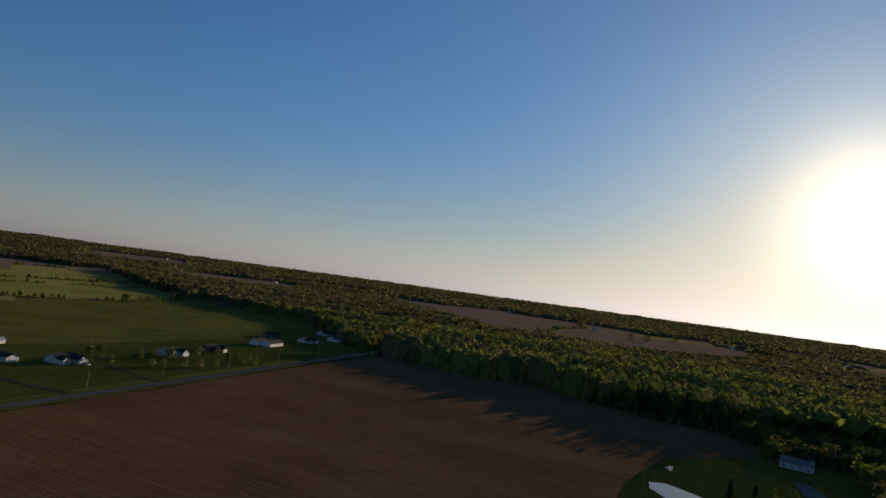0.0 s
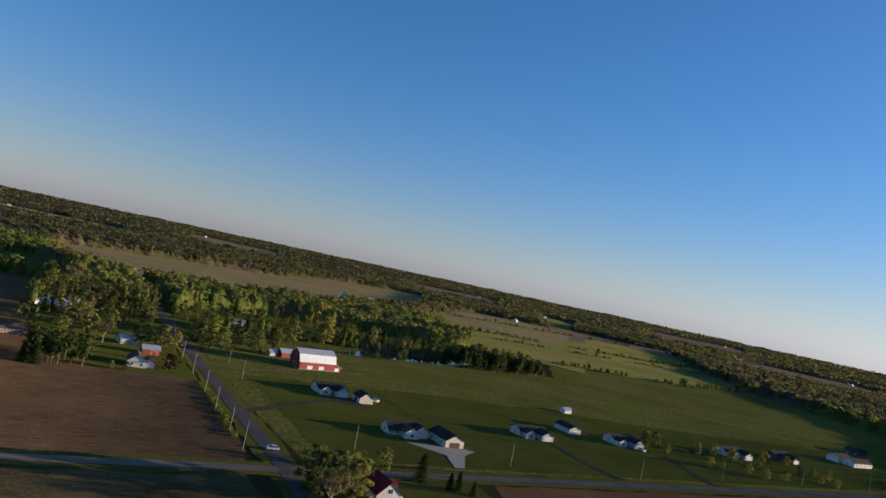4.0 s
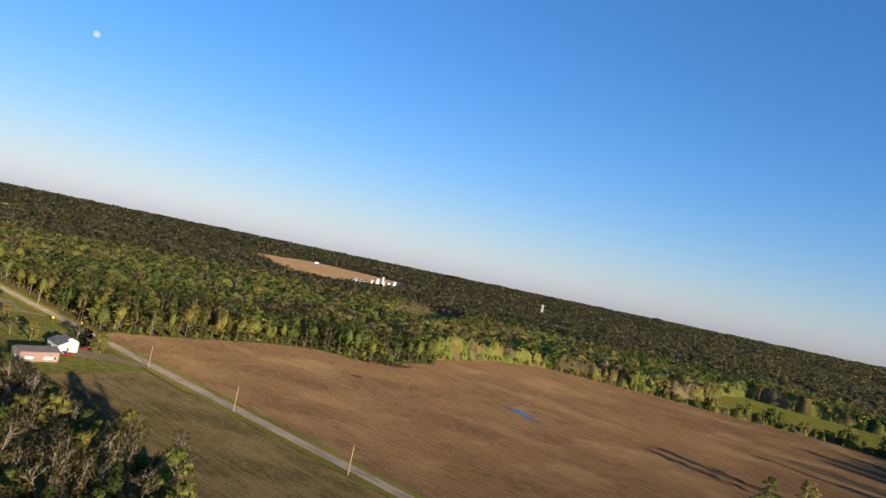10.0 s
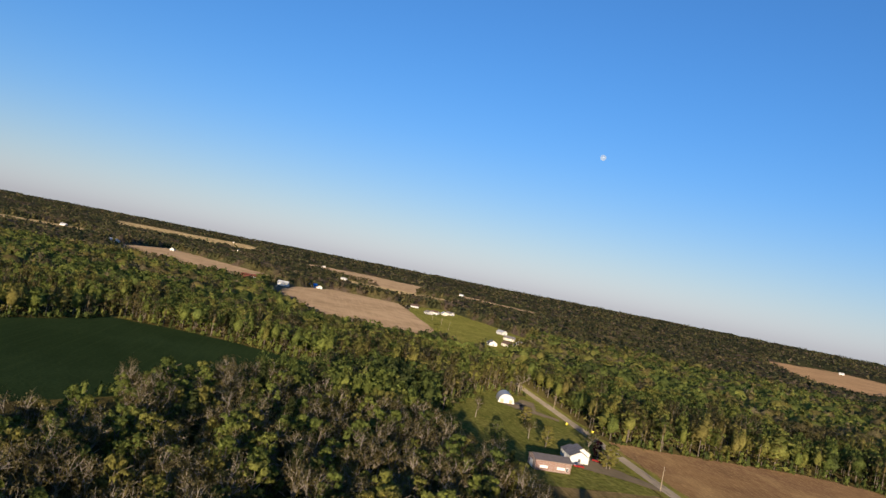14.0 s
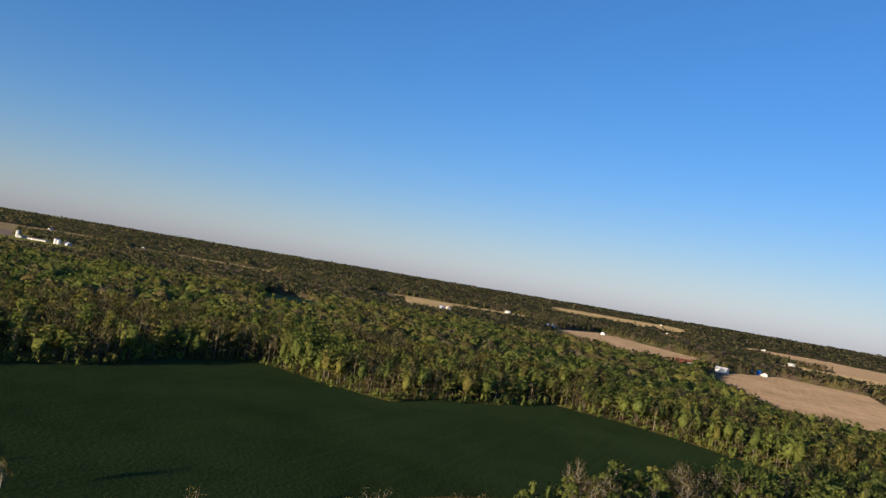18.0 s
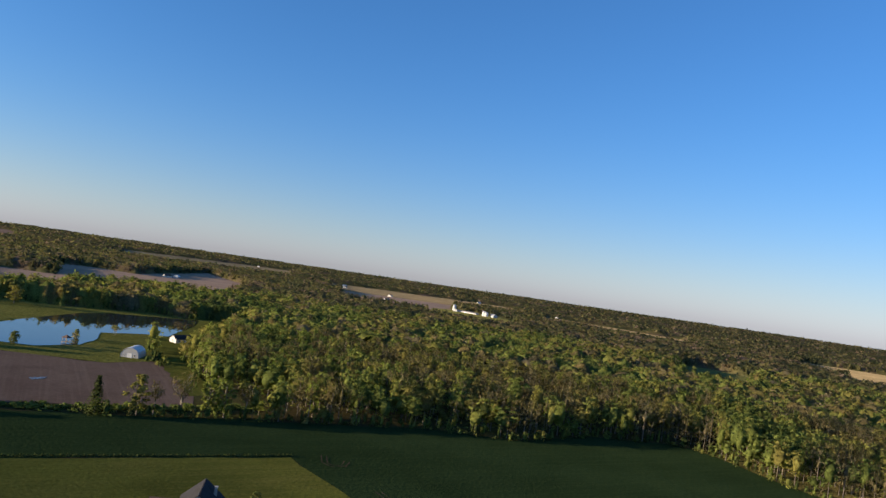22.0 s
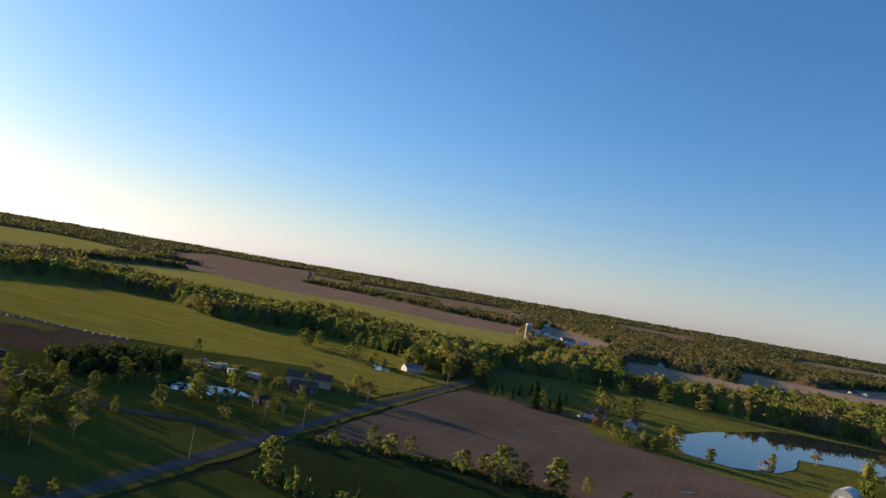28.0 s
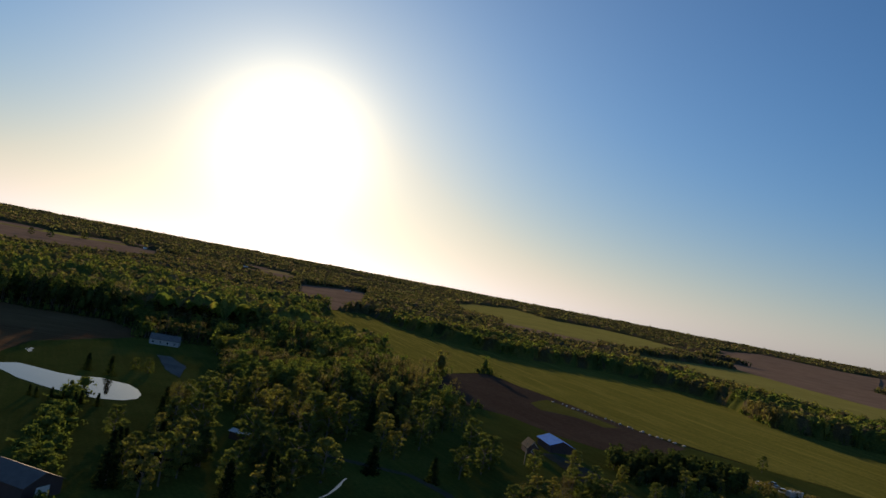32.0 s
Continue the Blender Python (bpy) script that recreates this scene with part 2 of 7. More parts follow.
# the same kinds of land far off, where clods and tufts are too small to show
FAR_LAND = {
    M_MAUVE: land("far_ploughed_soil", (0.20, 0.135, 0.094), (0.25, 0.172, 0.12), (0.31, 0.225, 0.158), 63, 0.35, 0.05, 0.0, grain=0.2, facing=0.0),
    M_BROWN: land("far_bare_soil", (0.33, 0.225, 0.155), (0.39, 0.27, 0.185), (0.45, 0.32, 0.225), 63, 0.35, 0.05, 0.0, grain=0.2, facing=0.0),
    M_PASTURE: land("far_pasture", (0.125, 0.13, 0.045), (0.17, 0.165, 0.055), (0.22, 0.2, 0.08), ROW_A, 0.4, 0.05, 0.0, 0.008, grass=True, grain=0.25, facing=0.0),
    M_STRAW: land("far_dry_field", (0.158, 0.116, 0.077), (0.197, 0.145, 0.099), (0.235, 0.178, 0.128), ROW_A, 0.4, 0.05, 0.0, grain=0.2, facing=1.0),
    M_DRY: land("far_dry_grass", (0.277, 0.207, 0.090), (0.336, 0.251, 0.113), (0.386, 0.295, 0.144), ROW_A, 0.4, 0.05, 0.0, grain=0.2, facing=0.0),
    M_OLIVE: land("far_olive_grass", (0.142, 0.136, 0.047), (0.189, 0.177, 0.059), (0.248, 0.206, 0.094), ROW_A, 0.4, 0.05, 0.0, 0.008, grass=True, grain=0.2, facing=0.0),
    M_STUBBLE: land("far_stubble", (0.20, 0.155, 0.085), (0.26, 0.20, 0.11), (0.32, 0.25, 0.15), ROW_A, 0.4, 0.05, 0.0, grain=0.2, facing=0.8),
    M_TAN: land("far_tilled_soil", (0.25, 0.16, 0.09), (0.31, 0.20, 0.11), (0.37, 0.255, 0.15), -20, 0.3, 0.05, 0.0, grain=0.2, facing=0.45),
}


def leaves(name, stops, own, grain_size=1.0, relief=1.0, glow=0.42):
    """Foliage: tint from the tree, a little change from leaf clump to leaf clump, light shining through."""
    m, nt, b = material(name)
    nt.nodes.remove(b)
    if own:
        src = nt.nodes.new("ShaderNodeObjectInfo").outputs["Random"]
    else:
        at = nt.nodes.new("ShaderNodeAttribute")
        at.attribute_name = "tint"
        src = at.outputs["Fac"]
    col = ramp(nt, src, stops)
    isl = nt.nodes.new("ShaderNodeNewGeometry").outputs["Random Per Island"]
    col = mix(nt, 0.85, col, ramp(nt, isl, [(0.0, 0.7), (1.0, 1.24)]), "MULTIPLY")
    d = node(nt, "ShaderNodeBsdfDiffuse")
    t = node(nt, "ShaderNodeBsdfTranslucent")
    if not own:
        grain = noise_at(nt, grain_size, 4)
        col = mix(nt, 1.0, col, ramp(nt, grain, [(0.36, 0.68), (0.64, 1.28)]), "MULTIPLY")
        bp = node(nt, "ShaderNodeBump", Strength=relief, Distance=1.4)
        nt.links.new(grain, bp.inputs["Height"])
        nt.links.new(bp.outputs[0], d.inputs["Normal"])
    nt.links.new(col, d.inputs[0])
    nt.links.new(mix(nt, 1.0, col, (0.88, 1.0, 0.62), "MULTIPLY"), t.inputs[0])
    ms = nt.nodes.new("ShaderNodeMixShader")
    ms.inputs[0].default_value = glow
    nt.links.new(d.outputs[0], ms.inputs[1])
    nt.links.new(t.outputs[0], ms.inputs[2])
    nt.links.new(ms.outputs[0], nt.nodes["Material Output"].inputs[0])
    return m


WOOD_STOPS = [(0.0, (0.067, 0.083, 0.032)), (0.2, (0.119, 0.150, 0.043)), (0.4, (0.188, 0.217, 0.056)),
              (0.58, (0.240, 0.222, 0.062)), (0.72, (0.176, 0.141, 0.057)), (0.86, (0.180, 0.150, 0.077)), (1.0, (0.224, 0.187, 0.106))]
# far foliage is greyer and bluer: distance haze put into its colour
FAR_HAZE_STOPS = [(0.0, (0.068, 0.073, 0.043)), (0.3, (0.101, 0.106, 0.048)), (0.6, (0.160, 0.138, 0.061)), (0.8, (0.160, 0.121, 0.081)), (1.0, (0.204, 0.152, 0.114))]
M_WOOD = leaves("woodland_foliage", WOOD_STOPS, False, 1.0, 0.2, 0.48)
M_FARWOOD = leaves("hazy_far_foliage", FAR_HAZE_STOPS, False, 0.22, 0.15, 0.5)
M_LEAF = leaves("spring_foliage", [(0.0, (0.096, 0.119, 0.042)), (0.5, (0.200, 0.217, 0.065)), (1.0, (0.319, 0.268, 0.084))], True, glow=0.56)
M_BUDS = leaves("sparse_brown_buds", [(0.0, (0.125, 0.100, 0.048)), (0.5, (0.155, 0.140, 0.052)), (0.8, (0.17, 0.168, 0.054)), (1.0, (0.175, 0.185, 0.055))], True)
M_NEEDLE = leaves("dark_needles", [(0.0, (0.022, 0.036, 0.014)), (1.0, (0.038, 0.058, 0.02))], True)
M_PURPLE = leaves("purple_foliage", [(0.0, (0.035, 0.014, 0.016)), (1.0, (0.05, 0.02, 0.02))], True)
M_RUST = leaves("rust_foliage", [(0.0, (0.20, 0.10, 0.03)), (1.0, (0.24, 0.13, 0.04))], True)


def bark(name, low, high):
    m, nt, b = material(name)
    n = noise_at(nt, 3.0, 4)
    nt.links.new(mix(nt, n, low, high), b.inputs["Base Color"])
    b.inputs["Roughness"].default_value = 0.9
    bump(nt, b, n, 0.6, 0.05)
    return m


M_BARK = bark("grey_bark", (0.10, 0.08, 0.06), (0.24, 0.20, 0.16))
M_PALEBARK = bark("pale_twigs", (0.18, 0.148, 0.108), (0.36, 0.31, 0.245))


def water(name, col, rough, wave):
    m, nt, b = material(name)
    n = noise_at(nt, 0.5, 3)
    b.inputs["Base Color"].default_value = (*col, 1)
    b.inputs["Roughness"].default_value = rough
    b.inputs["IOR"].default_value = 1.33
    b.inputs["Specular IOR Level"].default_value = 0.7
    bump(nt, b, n, wave, 0.05)
    return m


M_WATER = water("still_pond_water", (0.028, 0.03, 0.028), 0.03, 0.12)
M_PUDDLE = water("muddy_puddle_water", (0.10, 0.072, 0.048), 0.18, 0.3)
M_PUDDLE.node_tree.nodes["Principled BSDF"].inputs["Specular IOR Level"].default_value = 0.22


def pavement_mat(name, a, bb, patch):
    m, nt, b = material(name)
    n1, n2 = noise_at(nt, 0.08, 4), noise_at(nt, 2.5, 4)
    s = noise_at(nt, 1.0, 2, (14.0, 2.2), ROW_A)
    col = mix(nt, ramp(nt, n1, [(0.4, 0.0), (0.6, 1.0)]), a, bb)
    col = mix(nt, ramp(nt, s, [(0.56, 0.0), (0.66, 0.6)]), col, patch)
    col = mix(nt, ramp(nt, n2, [(0.3, 0.0), (0.8, 0.35)]), col, tuple(c * 0.6 for c in a))
    nt.links.new(col, b.inputs["Base Color"])
    b.inputs["Roughness"].default_value = 0.9
    b.inputs["Specular IOR Level"].default_value = 0.0
    b.inputs["Diffuse Roughness"].default_value = 1.0
    bump(nt, b, n2, 0.4, 0.02)
    return m


M_ROAD = pavement_mat("worn_pale_asphalt", (0.164, 0.140, 0.112), (0.211, 0.180, 0.144), (0.101, 0.086, 0.070))
M_ROAD_DARK = pavement_mat("grey_asphalt", (0.095, 0.084, 0.076), (0.123, 0.110, 0.096), (0.162, 0.145, 0.124))
M_PAVED = pavement_mat("weathered_paving", (0.17, 0.145, 0.13), (0.21, 0.18, 0.16), (0.14, 0.12, 0.105))
M_GRAVEL = pavement_mat("grey_gravel", (0.085, 0.071, 0.050), (0.109, 0.089, 0.065), (0.070, 0.067, 0.034))

# ---- mesh helpers ----


def mesh_of(name, verts, faces, mats, index=None, smooth=False, tint=None, normals=None):
    """A mesh from arrays: verts (n, 3); faces a list of tuples or an (m, 4) array."""
    me = bpy.data.meshes.new(name)
    if isinstance(faces, np.ndarray):
        n, k = faces.shape
        me.vertices.add(len(verts))
        me.vertices.foreach_set("co", np.asarray(verts, np.float32).ravel())
        me.loops.add(n * k)
        me.loops.foreach_set("vertex_index", faces.astype(np.int32).ravel())
        me.polygons.add(n)
        me.polygons.foreach_set("loop_start", np.arange(0, n * k, k, dtype=np.int32))
        if index is not None:
            me.polygons.foreach_set("material_index", np.asarray(index, np.int32))
        me.update(calc_edges=True)
    else:
        me.from_pydata([tuple(v) for v in verts], [], faces)
        if index is not None:
            me.polygons.foreach_set("material_index", list(index))
    for m in mats:
        me.materials.append(m)
    if tint is not None:
        a = me.attributes.new("tint", "FLOAT", "POINT")
        a.data.foreach_set("value", np.asarray(tint, np.float32))
    if smooth:
        me.polygons.foreach_set("use_smooth", [True] * len(me.polygons))
    if normals is not None:
        a = me.attributes.new("custom_normal", "FLOAT_VECTOR", "POINT")
        a.data.foreach_set("vector", np.asarray(normals, np.float32).ravel())
    me.update()
    return me


def vertex_normals(vs, faces):
    """Smooth normals of a mesh given as arrays."""
    vs = np.asarray(vs, float)
    n = np.zeros_like(vs)
    g = np.cross(vs[faces[:, 1]] - vs[faces[:, 0]], vs[faces[:, 2]] - vs[faces[:, 0]])
    for k in range(faces.shape[1]):
        np.add.at(n, faces[:, k], g)
    return n / np.maximum(np.linalg.norm(n, axis=1), 1e-9)[:, None]


def inside(px, py, poly):
    """Which of the points lie in the polygon."""
    res = np.zeros(len(px), bool)
    n = len(poly)
    ax, ay = [q[0] for q in poly], [q[1] for q in poly]
    box = np.flatnonzero((px >= min(ax)) & (px <= max(ax)) & (py >= min(ay)) & (py <= max(ay)))
    if not len(box):
        return res
    px, py = px[box], py[box]
    sub = np.zeros(len(box), bool)
    for i in range(n):
        x1, y1 = poly[i]
        x2, y2 = poly[(i + 1) % n]
        if y1 == y2:
            continue
        c = ((y1 > py) != (y2 > py)) & (px < (x2 - x1) * (py - y1) / (y2 - y1) + x1)
        sub ^= c
    res[box] = sub
    return res


def line_gap(px, py, pts):
    """Distance of the points from a polyline."""
    best = np.full(len(px), 1e9)
    for (x1, y1), (x2, y2) in zip(pts[:-1], pts[1:]):
        dx, dy = x2 - x1, y2 - y1
        s = np.clip(((px - x1) * dx + (py - y1) * dy) / (dx * dx + dy * dy), 0, 1)
        best = np.minimum(best, np.hypot(px - x1 - s * dx, py - y1 - s * dy))
    return best


def rise(x, y):
    """The land lifts gently towards the rim of the world."""
    d = np.hypot(np.asarray(x) - CENTRE[0], np.asarray(y) - CENTRE[1])
    return 30.0 * np.clip((d - 2600) / 2300, 0, 1) ** 1.4


def rough_edge(pts, step, jitter, seed):
    rng = np.random.default_rng(seed)
    out = []
    n = len(pts)
    for i in range(n):
        a, b = np.array(pts[i], float), np.array(pts[(i + 1) % n], float)
        k = max(1, int(np.hypot(*(b - a)) / step))
        nrm = np.array([-(b - a)[1], (b - a)[0]])
        nrm /= max(np.hypot(*nrm), 1e-6)
        for j in range(k):
            out.append(a + (b - a) * j / k + nrm * rng.normal(0, jitter) * (j > 0))
    return out


LAYER = [0]


def sheet(name, pts, mat, label, category, step=9.0, jitter=0.7, z=None, kind="structure", skirt=0.0):
    """A patch of ground with an uneven border."""
    LAYER[0] += 1
    z = 0.02 + 0.004 * LAYER[0] if z is None else z
    e = rough_edge(pts, step, jitter, LAYER[0])
    if np.mean(np.hypot([p[0] for p in e], [p[1] for p in e])) > 900:
        z += 0.4
    vs = [(p[0], p[1], z + float(rise(p[0], p[1]))) for p in e]
    me = mesh_of(name, vs, [tuple(range(len(vs)))], [mat])
    if me.polygons[0].normal.z < 0:
        me.flip_normals()
    return tagged(new(name, me), label, category, kind=kind)


def ribbon(name, pts, width, mat, z, label, category, step=8.0, jitter=0.12, crown=0.0):
    """A road or path along a polyline, slightly uneven at its edges."""
    rng = np.random.default_rng(len(name) + int(abs(pts[0][0])))
    line = []
    for (x1, y1), (x2, y2) in zip(pts[:-1], pts[1:]):
        k = max(1, int(math.hypot(x2 - x1, y2 - y1) / step))
        line += [(x1 + (x2 - x1) * j / k, y1 + (y2 - y1) * j / k) for j in range(k)]
    line.append(pts[-1])
    line = np.array(line, float)
    t = np.gradient(line, axis=0)
    t /= np.hypot(t[:, 0], t[:, 1])[:, None]
    nrm = np.column_stack([-t[:, 1], t[:, 0]])
    cols = []
    for s, dz in ((-0.5, 0.0), (0.0, crown), (0.5, 0.0)):
        w = s * width + (rng.normal(0, jitter, len(line)) if s else 0)
        p = line + nrm * np.reshape(w, (-1, 1))
        cols.append(np.column_stack([p, z + dz + rise(p[:, 0], p[:, 1])]))
    vs = np.concatenate(cols)
    n = len(line)
    fs = []
    for c in range(2):
        for i in range(n - 1):
            fs.append((c * n + i, (c + 1) * n + i, (c + 1) * n + i + 1, c * n + i + 1))
    me = mesh_of(name, vs, fs, [mat], smooth=True)
    if me.polygons[0].normal.z < 0:
        me.flip_normals()
    return tagged(new(name, me), label, category, kind="structure")

# ---- the land ----
def ground_sheet():
    radii = [0, 60, 120, 200, 300, 420, 560, 740, 960, 1240, 1600, 2050, 2600, 2900, 3200, 3500, 3800, 4100, 4400, 4700, 4920]
    k = 96
    vs, fs = [(CENTRE[0], CENTRE[1], 0.0)], []
    for r in radii[1:]:
        for j in range(k):
            a = 2 * math.pi * j / k
            x, y = CENTRE[0] + r * math.cos(a), CENTRE[1] + r * math.sin(a)
            vs.append((x, y, float(rise(x, y))))
    for j in range(k):
        fs.append((0, 1 + j, 1 + (j + 1) % k))
    for i in range(len(radii) - 2):
        for j in range(k):
            a, b = 1 + i * k, 1 + (i + 1) * k
            fs.append((a + j, b + j, b + (j + 1) % k, a + (j + 1) % k))
    me = mesh_of("ground", vs, fs, [M_FLOOR], smooth=True)
    tagged(new("ground", me), "flat farmland under grass and leaf litter", "ground", kind="structure")


ground_sheet()


def road_a(x):
    """The long straight road: y at x."""
    return 262.5 - 0.4335 * x


CROSS_Y = (-1500, -608, -433, -336, -242, -166, 0, 181, 242, 317, 364, 520, 1000)
CROSS_X = (-560, -163, -88, -43, -5, 27, 112, 203, 230, 264, 286, 358, 575)


def road_c(y):
    """The crossing road: x at y."""
    return float(np.interp(y, CROSS_Y, CROSS_X))


ROAD_A = [(x, road_a(x)) for x in (-2300, -1011, -338, 0, 190, 300, 480, 659, 900, 1250)]
ROAD_C = [(road_c(y), y) for y in (-1500, -1050, -608, -520, -433, -336, -242, -166, -80, 0, 90, 181, 242, 280, 317, 364, 440, 520, 760, 1000)]

FIELDS = []
FIELDS.append(("field_north", [(-186, 350), (192, 186), (204, 200), (243, 286), (206, 306), (192, 330), (215, 400), (240, 460), (317, 590), (262, 622), (240, 642),
                     (206, 668), (126, 682), (62, 698), (-26, 704), (-63, 657), (-88, 581), (-81, 545), (-109, 481), (-140, 481),
                     (-162, 457), (-192, 383), (-206, 360)], M_TAN, "broad tan tilled field with furrows and small puddles"))
FIELDS.append(("field_stubble", [(-134, 312), (186, 178), (150, 92), (108, 10), (40, 60), (0, 150), (-18, 185), (-38, 210), (-70, 228), (-110, 238), (-150, 250)], M_STUBBLE,
     "weedy brown stubble field beside the road"))
FIELDS.append(("field_southeast", [(268, 140), (655, -32), (621, -60), (572, -113), (570, -145), (545, -172), (500, -192), (462, -216), (438, -250), (395, -256), (372, -240), (345, -170), (322, -150), (285, -122), (240, -100), (200, -90),
                         (92, -55), (122, 10), (172, 108), (185, 110), (225, 96)], M_BROWN, "ploughed brown field in low evening light"))
FIELDS.append(("field_wheat", [(-1, -206), (-5, -221), (-12, -237), (-24, -246), (-40, -246), (-70, -236), (-100, -221), (-135, -199), (-171, -176), (-215, -152), (-246, -132), (-290, -106), (-313, -74),
                     (-368, -58), (-403, -26), (-397, -4), (-370, 32), (-354, 64), (-379, 86), (-402, 125), (-436, 158), (-413, 196),
                     (-388, 225), (-336, 262), (-276, 227), (-250, 165), (-215, 95), (-190, 68), (-165, 15), (-150, -12), (-179, -40), (-189, -73),
                     (-201, -100), (-62, -166), (-1, -204)], M_WHEAT, "even dark green crop field"))
FIELDS.append(("lawn_west", [(-201, -100), (-179, -40), (-150, -12), (-120, 0), (-60, 20), (60, -60), (22, -160), (0, -200), (-62, -166)], M_LAWN,
     "mown olive-green lawn round a house"))
FIELDS.append(("yard_brick", [(-134, 313), (-152, 324), (-176, 334), (-255, 368), (-300, 388), (-312, 360), (-262, 300), (-205, 250), (-150, 244)], M_PASTURE,
     "sloping green lawn between trees"))
FIELDS.append(("field_west", [(-82, -404), (-103, -443), (-139, -428), (-168, -384), (-162, -354), (-205, -304), (-235, -271), (-266, -273), (-240, -205),
                    (-215, -172), (-156, -200), (-103, -233), (-70, -249), (-22, -258), (-34, -292)], M_MAUVE,
     "ploughed grey-brown field with shallow puddles"))
FIELDS.append(("grass_west", [(-168, -384), (-162, -354), (-205, -304), (-235, -271), (-266, -273), (-300, -330), (-350, -355), (-440, -450), (-420, -500), (-345, -525),
                    (-318, -554), (-229, -599), (-160, -600), (-130, -520), (-120, -440), (-139, -428)], M_PASTURE,
     "rough grass banks round a farm pond"))
FIELDS.append(("yard_south", [(34, -158), (8, -195), (-2, -240), (-36, -336), (-44, -362), (-3, -434), (67, -429), (112, -424), (106, -375), (149, -360), (181, -358),
                    (235, -330), (345, -300), (372, -240), (345, -170), (322, -150), (285, -122), (240, -100), (200, -90), (90, -52)], M_LAWN,
     "lawns with scattered trees and long shadows"))
FIELDS.append(("field_south", [(372, -705), (312, -800), (190, -765), (110, -645), (20, -665), (-95, -540), (-92, -460), (-44, -362), (-3, -434), (67, -429), (119, -432),
                     (199, -437), (262, -485), (296, -501), (290, -430), (255, -372), (230, -338), (250, -335), (300, -385), (360, -445), (430, -458), (535, -522), (621, -612), (690, -690), (690, -765), (604, -716), (537, -691), (437, -670)], M_HAY,
     "bright green hay field with faint mowing lines"))
FIELDS.append(("soil_south", [(294, -499), (257, -482), (215, -467), (153, -440), (104, -420), (101, -380), (120, -345), (150, -345), (181, -355), (230, -345), (260, -385), (288, -430)], M_DARKSOIL,
     "strip of dark turned soil"))
FIELDS.append(("grass_strip", [(206, -420), (212, -452), (180, -440), (146, -424), (150, -410), (172, -416), (190, -405)], M_VERGE, "ragged green strip across the turned soil"))
FIELDS.append(("field_east", [(214, 184), (268, 154), (659, -18), (740, 10), (925, 51), (1050, 200), (1187, 345), (789, 397), (620, 300), (560, 362),
                    (470, 376), (420, 400), (345, 396), (300, 372), (256, 288)], M_PASTURE, "wide green pasture behind a row of houses"))
FIELDS.append(("yard_corner", [(210, 166), (262, 146), (245, 119), (225, 96), (185, 110), (172, 108), (200, 160)], M_LAWN, "farmyard lawn at the crossroads"))
FIELDS.append(("yard_north", [(243, 286), (252, 300), (280, 362), (320, 440), (300, 470), (235, 440), (215, 400), (192, 330), (206, 306), (244, 284)], M_LAWN,
     "shaded lawn round old farm buildings"))
FIELDS.append(("field_strip", [(690, 511), (760, 545), (896, 485), (1056, 405), (1230, 330), (1100, 240), (921, 261), (847, 297), (789, 343), (726, 366), (712, 465)], M_PASTURE, "olive pasture strip between hedgerows"))
FIELDS.append(("field_strip", [(760, 545), (872, 590), (1010, 540), (1190, 440), (1330, 380), (1230, 330), (1056, 405), (896, 485)], M_OLIVE, "olive grass strip between hedgerows"))
FIELDS.append(("field_strip", [(872, 590), (1010, 540), (1190, 440), (1330, 380), (1600, 510), (1550, 607), (1434, 647), (1325, 685), (1223, 721), (1100, 760)], M_OLIVE, "rough green strip between hedgerows"))
FIELDS.append(("field_strip", [(1100, 770), (1223, 730), (1434, 655), (1600, 525), (1836, 517), (1678, 634), (1701, 757), (1472, 816), (1431, 890), (1240, 861), (1073, 802)], M_MAUVE, "bare soil strip before the far woods"))
FIELDS.append(("field_southeast_far", [(1250, -250), (1120, -420), (1150, -640), (1626, -878), (2282, -1232), (2065, -868), (2041, -719), (2414, -720), (2568, -487), (2477, -275), (2668, -83), (1900, -150)], M_MAUVE, "wide bare fields beyond the woods"))
FIELDS.append(("field_northeast", [(531, 1064), (608, 1040), (986, 1070), (1487, 1160), (1317, 1001), (919, 924), (834, 799), (725, 791), (639, 790), (500, 900)], M_DRY,
     "long olive-tan field among woods"))
FIELDS.append(("meadow_north", [(66, 702), (126, 687), (208, 673), (243, 646), (265, 627), (318, 596), (345, 628), (392, 751), (370, 792), (330, 807), (204, 868), (168, 896), (140, 845), (120, 760)], M_LAWN,
     "green meadow strip behind a row of trees"))
FIELDS.append(("grass_cabin", [(-268, -273), (-227, -191), (-240, -190), (-252, -212), (-268, -240), (-288, -275), (-345, -318), (-400, -385), (-436, -393), (-475, -450), (-445, -480), (-340, -368), (-300, -330)], M_LAWN,
     "mown grass between pond, cabin and wood"))
FIELDS.append(("field_olive_far", [(1572, -448), (2019, -650), (2210, -768), (2218, -924), (2070, -960), (2043, -1113), (1562, -851), (1534, -740), (1594, -650), (1823, -628), (1662, -510)], M_OLIVE,
     "olive grass strip with lone trees far off"))
FIELDS.append(("lawn_houses", [(245, 170), (300, 144), (480, 66), (655, -10), (690, 40), (640, 100), (560, 140), (500, 178), (450, 214), (415, 231), (391, 249), (369, 259), (345, 267), (306, 278), (303, 289), (276, 296), (262, 262), (228, 192)], M_LAWN,
     "mown lawns round a row of houses"))
FIELDS.append(("lawn_barn", [(285, 385), (345, 399), (420, 403), (470, 380), (560, 366), (640, 392), (560, 470), (470, 520), (400, 520), (345, 470)], M_LAWN, "grass under scattered trees behind the barn"))
